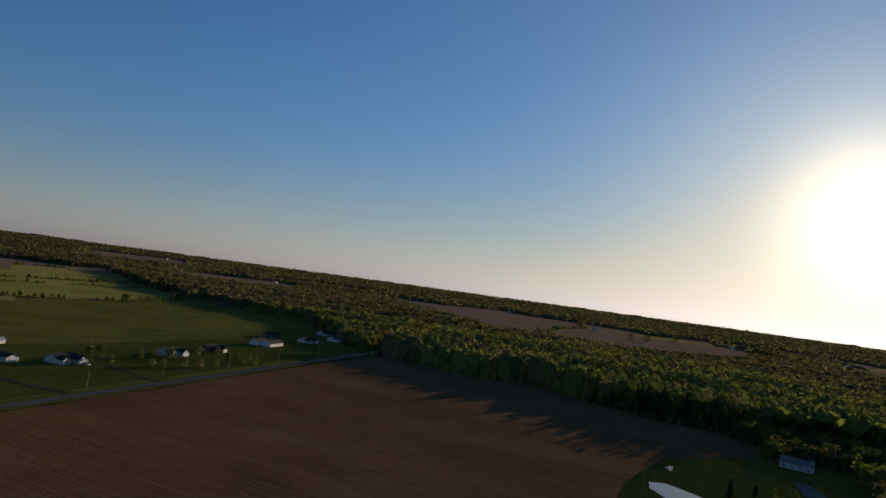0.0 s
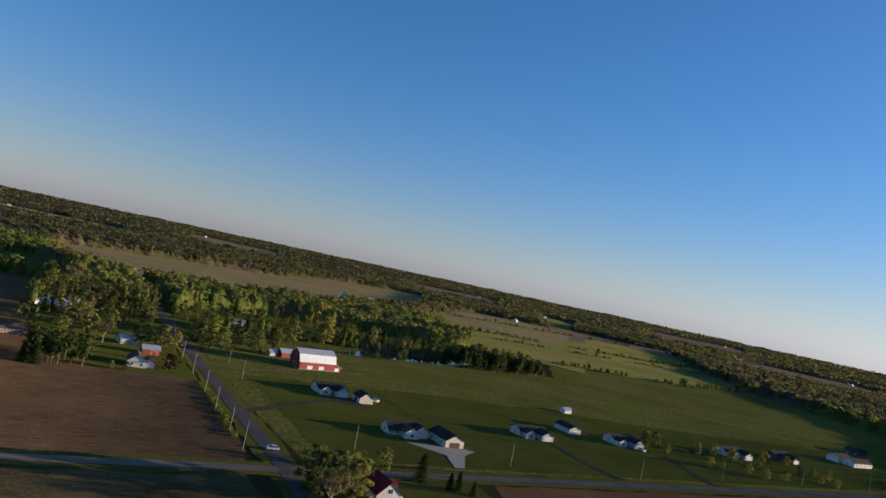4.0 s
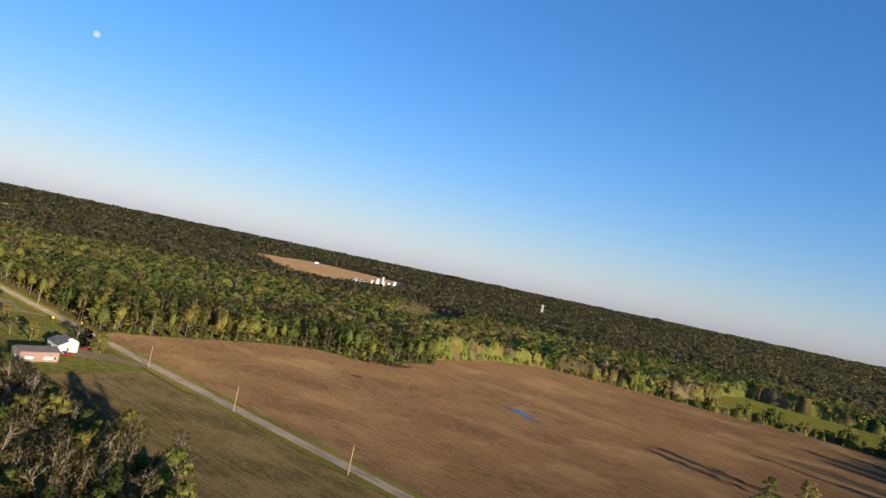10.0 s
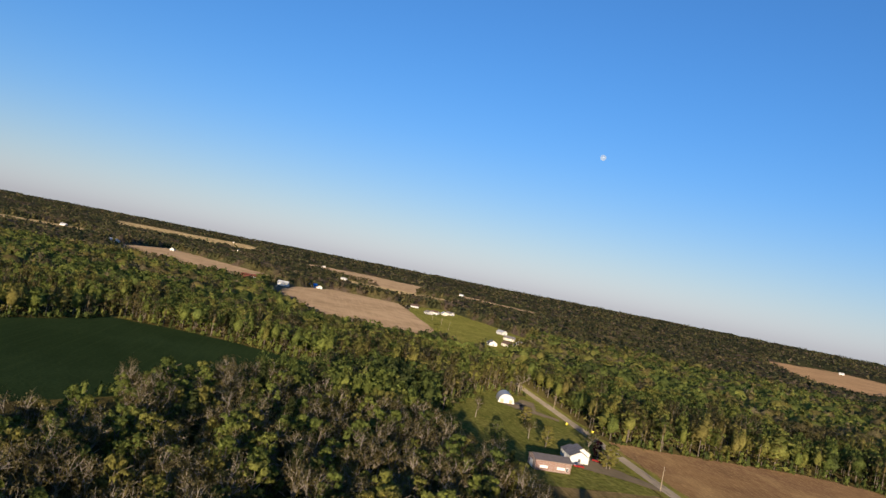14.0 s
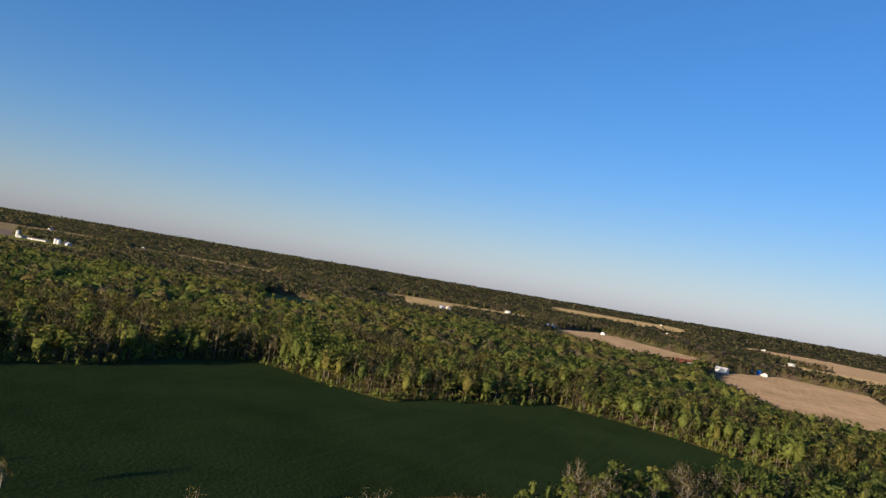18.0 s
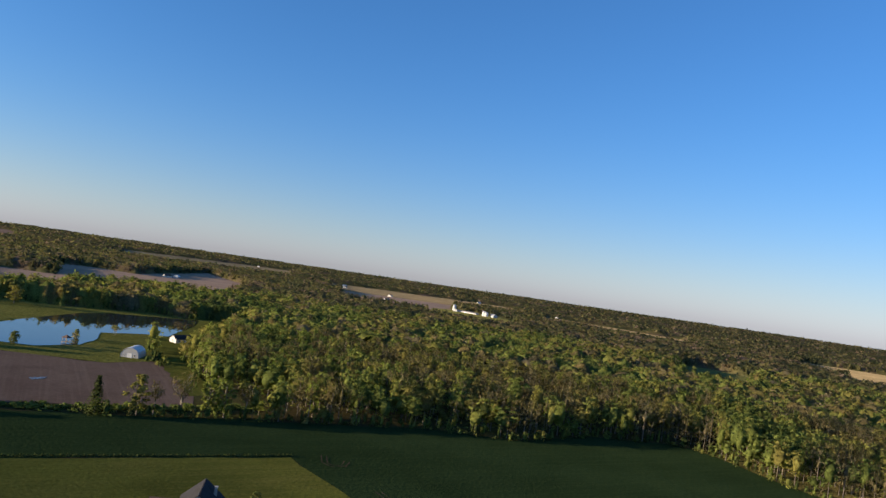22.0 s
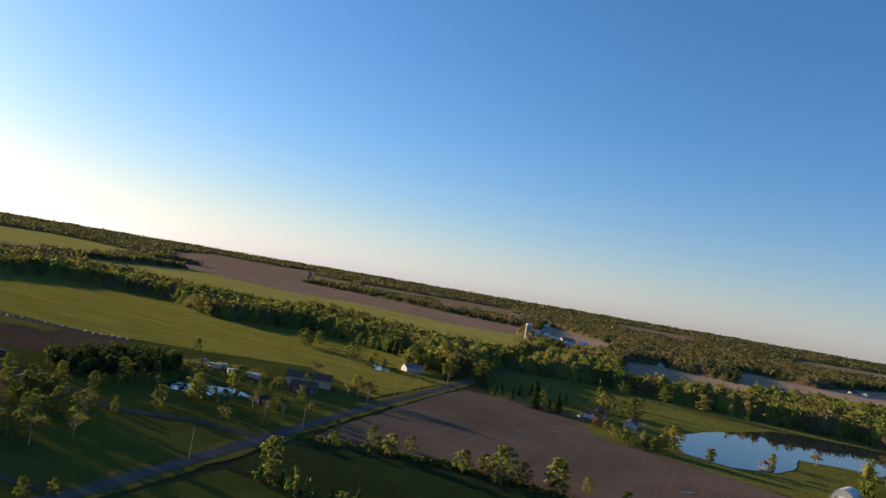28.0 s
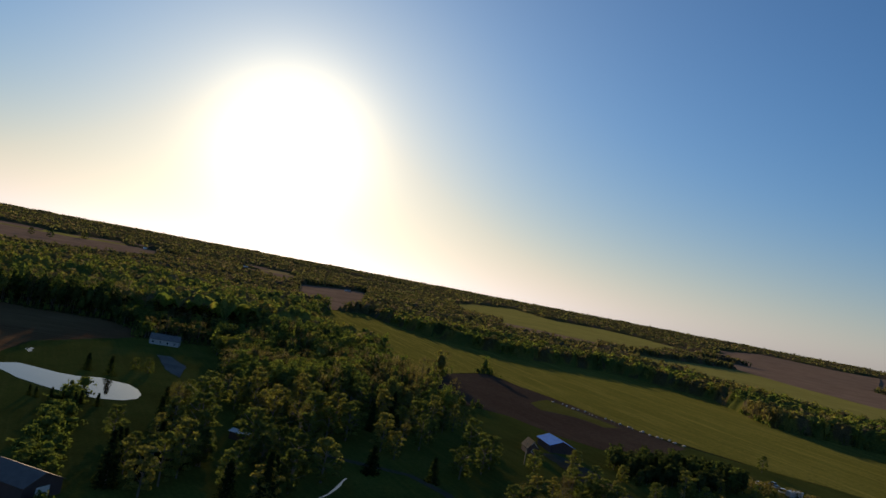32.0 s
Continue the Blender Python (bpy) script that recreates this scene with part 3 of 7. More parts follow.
FIELDS.append(("field_northwest", [(-655, 562), (-520, 500), (-527, 565), (-674, 711), (-839, 759), (-1032, 797), (-1011, 718)], M_PASTURE,
     "green field along the far road"))
FIELDS.append(("field_farmwest", [(-600, 510), (-667, 541), (-1011, 690), (-1100, 600), (-960, 443), (-773, 407), (-645, 410)], M_STRAW,
     "pale dry field below a farmstead"))
FAR_FIELDS = []
# open land seen over the tree belts, with its near side hidden behind them
BANDS = []
BANDS.append(([(849, -2177), (600, -1925), (412, -2018), (218, -2100), (-31, -1875), (-198, -1654), (-369, -1498), (-290, -1200), (-185, -1164), (-98, -1256), (8, -1368), (107, -1329), (254, -1465), (394, -1636), (520, -1700)], M_MAUVE, "long bare brown field between tree belts"))
BANDS.append(([(394, -1636), (254, -1465), (107, -1329), (8, -1368), (-98, -1256), (-185, -1164), (-290, -1200), (-280, -960), (-170, -700), (-123, -705), (-74, -800), (11, -870), (63, -840), (155, -870), (218, -915), (376, -1024), (520, -1300)], M_PASTURE, "green strip behind a belt of trees"))
BANDS.append(([(952, -1380), (1383, -1889), (1655, -2393), (1771, -2918), (1342, -2514), (1202, -2689), (961, -2566), (616, -2169), (520, -1300), (580, -1265), (755, -1335)], M_PASTURE, "wide green field before a far wood"))
BANDS.append(([(854, -3036), (844, -3776), (455, -3600), (290, -3820), (174, -2008), (278, -1868), (490, -2023)], M_MAUVE, "pale bare land near the horizon"))
BANDS.append(([(1231, -1100), (1317, -1307), (1290, -1396), (1000, -1085), (725, -792), (700, -735), (690, -690), (720, -670), (848, -763)], M_MAUVE, "grey-brown ploughed field beyond the hay"))
BANDS.append(([(1966, -1541), (1870, -1600), (1573, -1405), (1123, -960), (1254, -1013)], M_DRY, "pale meadow beyond a ploughed field"))
BANDS.append(([(-403, -975), (-452, -994), (-502, -947), (-554, -886), (-401, -636), (-333, -605), (-273, -638)], M_BROWN, "bare brown field behind the pond's trees"))
BANDS.append(([(-674, -1179), (-728, -1188), (-775, -1091), (-1200, -1441), (-1004, -1047), (-625, -676), (-600, -705), (-576, -733), (-502, -744), (-483, -794)], M_BROWN, "brown fields beyond a belt of trees"))
BANDS.append(([(842, 990), (1180, 1244), (1358, 1262), (1552, 1259), (1551, 1168), (958, 776), (792, 733), (700, 700), (640, 740)], M_DRY, "dry tan field by a white barn"))
BANDS.append(([(1227, 883), (1413, 905), (1464, 786), (1595, 717), (1045, 473), (987, 524), (938, 603), (896, 624)], M_MAUVE, "bare soil strip before the far woods"))
BANDS.append(([(1088, 749), (1154, 733), (1198, 626), (1266, 564), (915, 408), (882, 461), (881, 560), (799, 549)], M_PASTURE, "green strip between hedgerows"))
BANDS.append(([(818, 529), (898, 518), (927, 443), (939, 413), (730, 321), (712, 368), (667, 425)], M_OLIVE, "olive strip of rough grass between hedgerows"))
FAR_FIELDS.append(([(-1398, 274), (-1643, 435), (-1185, 540), (-960, 420), (-1207, 303)], M_STRAW))
FAR_FIELDS.append(([(-1026, -184), (-1037, -144), (-1009, -88), (-960, -80), (-979, -153)], M_PASTURE))
FAR_FIELDS.append(([(-1540, -15), (-1569, 89), (-1434, 92), (-1380, 5)], M_STRAW))
FAR_FIELDS.append(([(-506, -1929), (-544, -1420), (-432, -1186), (-365, -1380)], M_BROWN))
FAR_FIELDS.append(([(-1549, -1287), (-1712, -1241), (-1777, -1045), (-1500, -930), (-1380, -1080)], M_BROWN))
FAR_FIELDS.append(([(1731, -1298), (1612, -1425), (1318, -1165), (1450, -1110)], M_MAUVE))
FAR_FIELDS.append(([(1653, -495), (2076, -700), (1895, -905), (1630, -1000), (1303, -754), (1390, -536)], M_MAUVE))
FAR_FIELDS.append(([(1924, -912), (1957, -1127), (1524, -1020), (1600, -930)], M_MAUVE))
FAR_FIELDS.append(([(2651, -421), (2698, -608), (2236, -696), (1887, -552), (2089, -438)], M_MAUVE))
FAR_FIELDS.append(([(2248, 554), (2500, 523), (2550, 240), (2400, 177), (2231, 367)], M_MAUVE))
FAR_FIELDS.append(([(1133, 777), (1206, 659), (1242, 540), (1160, 491), (1000, 740)], M_PASTURE))
FAR_FIELDS.append(([(1240, 861), (1496, 858), (1443, 686), (1341, 650), (1144, 750)], M_DRY))
FAR_FIELDS.append(([(2225, 1184), (2209, 1042), (2017, 950), (1976, 1050)], M_PASTURE))
FAR_FIELDS.append(([(-1146, 2009), (-1132, 2353), (-885, 2285), (-651, 2110), (-572, 1844), (-611, 1650), (-627, 1502), (-786, 1580)], M_TAN))
FAR_FIELDS.append(([(-278, 1000), (-270, 1115), (-200, 1070), (-205, 970)], M_PASTURE))
FAR_FIELDS.append(([(-2039, 1494), (-1651, 1565), (-1462, 1402), (-1796, 1331)], M_STRAW))
FAR_FIELDS.append(([(-2500, 1151), (-2400, 1346), (-2134, 1441), (-1710, 1146), (-1993, 1020), (-2321, 987)], M_STRAW))
FAR_FIELDS.append(([(-2500, 845), (-2450, 930), (-2221, 799), (-2400, 744)], M_STRAW))
FAR_FIELDS.append(([(-1405, -870), (-1490, -870), (-1500, -690), (-1400, -690)], M_OLIVE))
FAR_FIELDS.append(([(-301, -2600), (-617, -2580), (-517, -2420), (-249, -2307)], M_BROWN))


def hull(pts):
    """Convex outline of points."""
    ps = sorted(set((float(a), float(b)) for a, b in pts))
    out = []
    for seq in (ps, ps[::-1]):
        h = []
        for q in seq:
            while len(h) > 1 and (h[-1][0] - h[-2][0]) * (q[1] - h[-2][1]) - (h[-1][1] - h[-2][1]) * (q[0] - h[-2][0]) <= 0:
                h.pop()
            h.append(q)
        out += h[:-1]
    return out


def nearer(pts, f=0.87):
    """A far field reaches towards the flight, behind the trees that hide its near side."""
    return hull(list(pts) + [(CENTRE[0] + (a - CENTRE[0]) * f, CENTRE[1] + (b - CENTRE[1]) * f) for a, b in pts])


rng = np.random.default_rng(77)
for k in range(22):
    a, q = 0.2856 * k + rng.uniform(-0.06, 0.06), rng.uniform(1500, 4300)
    fx, fy = CENTRE[0] + q * math.cos(a), CENTRE[1] + q * math.sin(a)
    la, lb, tilt = rng.uniform(110, 300) * q / 2200, rng.uniform(20, 45) * q / 2200, rng.uniform(-0.5, 0.5) + a
    corners = [(fx + u * lb * math.cos(tilt) - v * la * math.sin(tilt), fy + u * lb * math.sin(tilt) + v * la * math.cos(tilt)) for u, v in ((-1, -1), (1, -0.8), (0.8, 1), (-1, 0.9))]
    if k not in (5, 6, 7, 8):
        FAR_FIELDS.append((corners, M_MAUVE if k > 14 or k < 3 else M_STUBBLE))
FIELDS = [(a, nearer(b, 0.8) if a in ("field_northeast", "field_northwest", "field_farmwest") else b, c, d) for a, b, c, d in FIELDS]
FAR_FIELDS = [(nearer(a, 0.92 if a[0][0] > 800 and a[0][1] < 0 else (0.86 if b is M_STRAW else 0.78)), b) for a, b in FAR_FIELDS]
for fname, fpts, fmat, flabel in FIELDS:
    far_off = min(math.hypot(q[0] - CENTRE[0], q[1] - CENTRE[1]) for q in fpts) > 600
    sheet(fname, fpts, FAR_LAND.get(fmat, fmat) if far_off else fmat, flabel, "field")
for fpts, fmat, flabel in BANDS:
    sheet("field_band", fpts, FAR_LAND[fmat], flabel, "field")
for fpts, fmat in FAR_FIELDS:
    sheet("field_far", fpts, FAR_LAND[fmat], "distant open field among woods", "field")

ribbon("verge_road_main", ROAD_A, 13.0, M_VERGE, 0.22, "grass verges of the country road", "verge", jitter=0.6)
ribbon("verge_road_cross", ROAD_C, 13.0, M_VERGE, 0.23, "grass verges of the crossing road", "verge", jitter=0.6)
ribbon("road_main", ROAD_A, 5.6, M_ROAD, 0.27, "straight worn pale asphalt country road", "road", crown=0.05)
ribbon("road_cross", ROAD_C, 6.0, M_ROAD_DARK, 0.29, "grey asphalt country road", "road", crown=0.05)

PONDS = []
PONDS.append(("pond_north", [(124, 391), (132, 380), (146, 374), (164, 371), (171, 379), (165, 386), (150, 397), (140, 400), (131, 396)]))
PONDS.append(("pond_west", [(-208, -340), (-218, -385), (-259, -424), (-336, -478), (-365, -483), (-434, -459), (-400, -420), (-335, -362), (-323, -371),
                   (-293, -375), (-272, -345), (-251, -326), (-224, -323)]))
PONDS.append(("pond_southeast", [(292, -144), (284, -148), (275, -152), (269, -157), (266, -166), (254, -172), (245, -171), (237, -168), (231, -163), (229, -156), (232, -149), (238, -143), (252, -137), (266, -133), (282, -132), (292, -136)]))
PONDS.append(("pond_south", [(54, -304), (49, -322), (21, -325), (12, -312), (31, -301)]))
PONDS.append(("pond_roadside", [(-40, -494), (-60, -497), (-58, -471), (-42, -467)]))
PONDS.append(("pond_east", [(405, 362), (440, 352), (500, 338), (545, 338), (565, 352), (520, 362), (450, 376)]))
sheet("bank_pond_north", [(114, 390), (126, 374), (145, 364), (178, 362), (186, 372), (180, 390), (158, 404), (138, 412), (120, 406)], M_VERGE, "rough grass bank round the field pond", "bank", 4, 0.8, 0.19)
for pname, ppts in PONDS:
    sheet(pname, ppts, M_WATER, "still pond reflecting the sky and trees", "pond", step=5, jitter=0.35, z=0.2)

# ---- woods ----
CLEAR = []
LAWNS_SOUTH = []
LAWNS_SOUTH.append([(225, -128), (300, -122), (345, -160), (318, -205), (225, -182), (214, -150)])
LAWNS_SOUTH.append([(60, -160), (70, -120), (105, -122), (116, -150), (120, -188), (104, -212), (64, -215), (30, -180), (34, -158)])
LAWNS_SOUTH.append([(106, -262), (60, -232), (20, -225), (-2, -240), (-44, -362), (-3, -434), (10, -390), (14, -345), (20, -330), (60, -330), (58, -296), (84, -290), (110, -318), (145, -330), (149, -290)])
LAWNS_SOUTH.append([(282, -200), (300, -198), (360, -232), (345, -255), (290, -220)])
GAPS = []
GAPS.append([(-118, -12), (-128, 18), (-140, 40), (-154, 66), (-176, 100), (-205, 140), (-236, 128), (-198, 80), (-168, 41), (-145, 8)])
GAPS.append([(60, -440), (120, -440), (200, -455), (262, -495), (310, -490), (300, -425), (262, -470), (199, -428), (112, -416), (60, -425)])
GAPS.append([(-15, -238), (-70, -230), (-140, -193), (-245, -148), (-245, -178), (-140, -218), (-70, -258), (-15, -264)])
GAPS.append([(-112, -40), (-126, -13), (-145, 11), (-168, 41), (-198, 80), (-236, 128), (-300, 200), (-340, 168), (-260, 60), (-190, -20), (-150, -60)])
GAPS.append([(180, 85), (240, 78), (295, 140), (272, 162), (200, 120)])
GAPS.append([(-40, 205), (-77, 226), (-101, 228), (-120, 240), (-154, 258), (-140, 300), (0, 240)])
GAPS.append([(150, 100), (300, 140), (320, 260), (295, 372), (240, 290), (180, 190)])
GAPS.append([(-3, -200), (-66, -215), (-240, -150), (-262, -165), (-240, -205), (-66, -240), (-20, -262)])
GAPS.append([(-80, -60), (110, -140), (150, 110), (100, 190), (0, 190), (-20, 180), (10, 60), (-100, 5)])
GAPS.append([(449, 310), (747, 474), (860, 470), (900, 380), (610, 280), (500, 280)])
GAPS.append([(-100, -400), (-40, -340), (-90, -480), (-130, -530), (-140, -420)])
STREAM_WOOD = [(240, -208), (300, -250), (335, -262), (345, -302), (250, -322), (195, -325), (182, -300), (200, -255)]
STREAM_GROVE = [(112, -118), (140, -106), (165, -110), (196, -140), (206, -165), (240, -208), (200, -255), (182, -300), (168, -300), (150, -262), (140, -215), (150, -190), (136, -160), (118, -142)]
YARD_SOUTH = [f[1] for f in FIELDS if f[0] == "yard_south"][0]
OPEN = [f[1] for f in FIELDS if f[0] != "yard_south"] + LAWNS_SOUTH + GAPS + [f[0] for f in FAR_FIELDS] + [f[0] for f in BANDS] + [p[1] for p in PONDS]


def crown_points(rng, n, lobes, low=0.25):
    """Leaf clump centres of a lumpy crown in a unit tree: height 1, radius 1, with outward directions."""
    c = []
    for i in range(lobes):
        z = low + (1 - low) * ((i + 0.5) / lobes)
        s = (z - low) / (1 - low)
        w = math.sin(math.pi * min(1, 0.18 + 0.80 * s)) ** 0.7
        a = i * 2.4 + rng.uniform(0, 1.2)
        q = rng.uniform(0.2, 0.82) * w
        c.append((math.cos(a) * q, math.sin(a) * q, min(z, 0.90), rng.uniform(0.28, 0.46) * (0.55 + 0.45 * w) * (13 / max(13, lobes)) ** 0.45))
    c = np.array(c)
    k = rng.integers(0, lobes, n)
    d = rng.normal(size=(n, 3))
    d /= np.linalg.norm(d, axis=1)[:, None]
    d[:, 2] = np.abs(d[:, 2]) * 0.9 + d[:, 2] * 0.1
    r = c[k, 3] * rng.uniform(0.35, 1.08, n)
    p = c[k, :3] + d * np.column_stack([r, r, r * 0.34])
    return p, d


def sprays(rng, p, d, size, slim=0.75):
    """One three-cornered leaf spray at each point: random and mostly outwards, or, if slim, long thin twigs that reach up and out."""
    n = len(p)
    s = rng.uniform(0.55, 1.45, (n, 1)) * 1.3
    if slim > 0.5:
        nrm = d + rng.normal(size=(n, 3)) * 0.4 + (0, 0, 0.25)
        u = np.cross(nrm, rng.normal(size=(n, 3)))
    else:
        u = d * 0.8 + rng.normal(size=(n, 3)) * 0.45 + (0, 0, 0.7)
        nrm = np.cross(u, rng.normal(size=(n, 3)))
        s *= 1.6
    u /= np.linalg.norm(u, axis=1)[:, None]
    v = np.cross(nrm, u)
    v /= np.linalg.norm(v, axis=1)[:, None]
    size = np.asarray(size, float)
    k = rng.uniform(-0.2, 0.2, (n, 1))
    vs = np.empty((n, 3, 3))
    vs[:, 0] = p + (-0.5 * u - 0.5 * slim * v) * s * size
    vs[:, 1] = p + ((-0.5 + k) * u + 0.5 * slim * v) * s * size
    vs[:, 2] = p + (0.6 * u + k * v * slim) * s * size
    back_side = np.sum(np.cross(vs[:, 1] - vs[:, 0], vs[:, 2] - vs[:, 0]) * d, axis=1) < 0
    vs[back_side] = vs[back_side][:, [0, 2, 1]]
    return vs.reshape(-1, 3)


def crown_normals(rng, p, d, own=0.75, loose=0.3):
    """Leaf sprays shade as the rounded lobes and the rounded crown that they make up; p lies in a unit tree."""
    n = own * d + 0.6 * np.column_stack([p[:, 0], p[:, 1], (p[:, 2] - 0.45) * 1.5]) + rng.normal(0, loose, p.shape)
    n /= np.linalg.norm(n, axis=1)[:, None]
    return np.repeat(n, 3, 0)


def dome(rng, n, rings, low):
    """A lumpy crown hull in a unit tree: rings of n points and a top, as triangles."""
    vs = []
    for k in range(rings):
        f = k / max(1, rings - 1)
        z = low + (0.82 - low) * f
        w = (0.62, 1.0, 0.95, 0.6)[k] if rings == 4 else ((0.7, 1.0, 0.72)[k] if rings == 3 else (1.0, 0.78)[k])
        for j in range(n):
            a = 6.28319 * (j + 0.5 * k) / n + rng.uniform(-0.2, 0.2)
            q = w * rng.uniform(0.72, 1.18)
            vs.append((q * math.cos(a), q * math.sin(a), z + rng.uniform(-0.1, 0.1)))
    vs.append((rng.uniform(-0.15, 0.15), rng.uniform(-0.15, 0.15), 1.0 if rings > 2 else 0.97))
    fs = []
    for k in range(rings - 1):
        for j in range(n):
            a, b, c, d = k * n + j, k * n + (j + 1) % n, (k + 1) * n + (j + 1) % n, (k + 1) * n + j
            fs += [(a, b, c), (a, c, d)]
    fs += [((rings - 1) * n + j, (rings - 1) * n + (j + 1) % n, rings * n) for j in range(n)]
    return np.array(vs), np.array(fs)


def forest(name, x, y, h, r, tint, cards_per, clump, label, seed, trunks=True, low=0.2, shape=(8, 3), mat=None, protos=12):
    """Many trees in one mesh: lumpy crown hulls, leaf clumps standing out of them, and thin trunks."""
    rng = np.random.default_rng(seed)
    base_v, base_n = [], []
    scale_ = np.array([clump / np.mean(r), clump / np.mean(r), clump / np.mean(h)])
    for i in range(protos):
        twiggy = cards_per and i >= protos - 4
        dv, df = dome(rng, shape[0], shape[1], low * (0.4 + 0.3 * (i % 4)))
        f = (0.12, 0.3) if twiggy else ((0.42, 0.6) if cards_per else (1.0, 1.0))
        v = [(dv - (0, 0, 0.62)) * (f[0], f[0], f[1]) + (0, 0, 0.62)]
        nv = [vertex_normals(dv, df)]
        if cards_per:
            p, d = crown_points(rng, cards_per, 15 + i % 6, low * (0.4 + 0.3 * (i % 4)))
            v.append(sprays(rng, p, d, scale_, 0.16 if twiggy else 0.8))
            nv.append(crown_normals(rng, p, d))
        if trunks:
            v.append(np.array([(math.cos(j * 2.094 + i) * w, math.sin(j * 2.094 + i) * w, zz) for zz, w in ((-0.02, 0.04), (0.8, 0.014)) for j in range(3)]))
            nv.append(np.array([(math.cos(j * 2.094 + i), math.sin(j * 2.094 + i), 0.0) for zz in range(2) for j in range(3)]))
        base_v.append(np.concatenate(v))
        base_n.append(np.concatenate(nv))
    base_v, base_n = np.array(base_v), np.array(base_n)
    n, m = len(x), base_v.shape[1]
    which = np.where(tint > 0.7, rng.integers(protos - 4, protos, n), rng.integers(0, protos - 4, n))
    ang = rng.uniform(0, 6.283, n)
    ca, sa_ = np.cos(ang)[:, None], np.sin(ang)[:, None]
    b = base_v[which]
    out = np.empty((n, m, 3), np.float32)
    out[:, :, 0] = (b[:, :, 0] * ca - b[:, :, 1] * sa_) * r[:, None] + x[:, None]
    out[:, :, 1] = (b[:, :, 0] * sa_ + b[:, :, 1] * ca) * r[:, None] + y[:, None]
    out[:, :, 2] = b[:, :, 2] * h[:, None] + rise(x, y)[:, None]
    b = base_n[which]
    turned = np.stack([b[:, :, 0] * ca - b[:, :, 1] * sa_, b[:, :, 0] * sa_ + b[:, :, 1] * ca, b[:, :, 2]], axis=2)
    tri, idx = [df], [np.zeros(len(df))]
    o = len(dv)
    if cards_per:
        tri.append(np.arange(cards_per * 3).reshape(-1, 3) + o)
        idx.append(np.zeros(cards_per))
        o += cards_per * 3
    if trunks:
        q = np.array([(o + j, o + (j + 1) % 3, o + 3 + (j + 1) % 3, o + 3 + j) for j in range(3)])
        tri.append(np.concatenate([q[:, [0, 1, 2]], q[:, [0, 2, 3]]]))
        idx.append(np.ones(6))
    tri, idx = np.concatenate(tri), np.concatenate(idx)
    faces = (tri[None] + (np.arange(n) * m)[:, None, None]).reshape(-1, 3)
    me = mesh_of(name, out.reshape(-1, 3), faces, [mat or M_WOOD, M_BARK], np.tile(idx, n), tint=np.repeat(tint, m), normals=turned.reshape(-1, 3))
    return tagged(new(name, me), label, "woods", kind="stuff")


def scatter(r0, r1, cell, seed):
    """Jittered grid points in a ring round the flight where no field, pond or road lies."""
    rng = np.random.default_rng(seed)
    g = np.arange(-r1, r1, cell)
    x, y = np.meshgrid(g, g)
    x = x.ravel() + rng.uniform(-0.42, 0.42, x.size) * cell + CENTRE[0]
    y = y.ravel() + rng.uniform(-0.42, 0.42, y.size) * cell + CENTRE[1]
    d = np.hypot(x - CENTRE[0], y - CENTRE[1])
    ok = (d >= r0) & (d < r1)
    x, y = x[ok], y[ok]
    ok = wooded(x, y)
    return x[ok], y[ok], rng


def wooded(x, y):
    """Where woods grow: no field, pond, road or building lies there."""
    ok = np.ones(len(x), bool)
    for poly in OPEN:
        ok &= ~inside(x, y, poly)
    ok &= ~(inside(x, y, YARD_SOUTH) & ~inside(x, y, STREAM_WOOD))
    for line in (ROAD_A, ROAD_C):
        ok &= line_gap(x, y, line) > 7.5
    ok &= ~((line_gap(x, y, ROAD_A) < 17) & (x > -190) & (x < 640)) & ~((line_gap(x, y, ROAD_C) < 24) & (y > -480) & (y < 330))
    for cx, cy, cr in CLEAR:
        ok &= np.hypot(x - cx, y - cy) > cr
    return ok


LOW = [(330, -200), (372, -236), (440, -255), (470, -300), (420, -340), (330, -330), (250, -300), (240, -205)]
TALL = [(425, -235), (520, -185), (660, -25), (900, -120), (760, -420), (560, -520), (420, -420), (390, -300)]


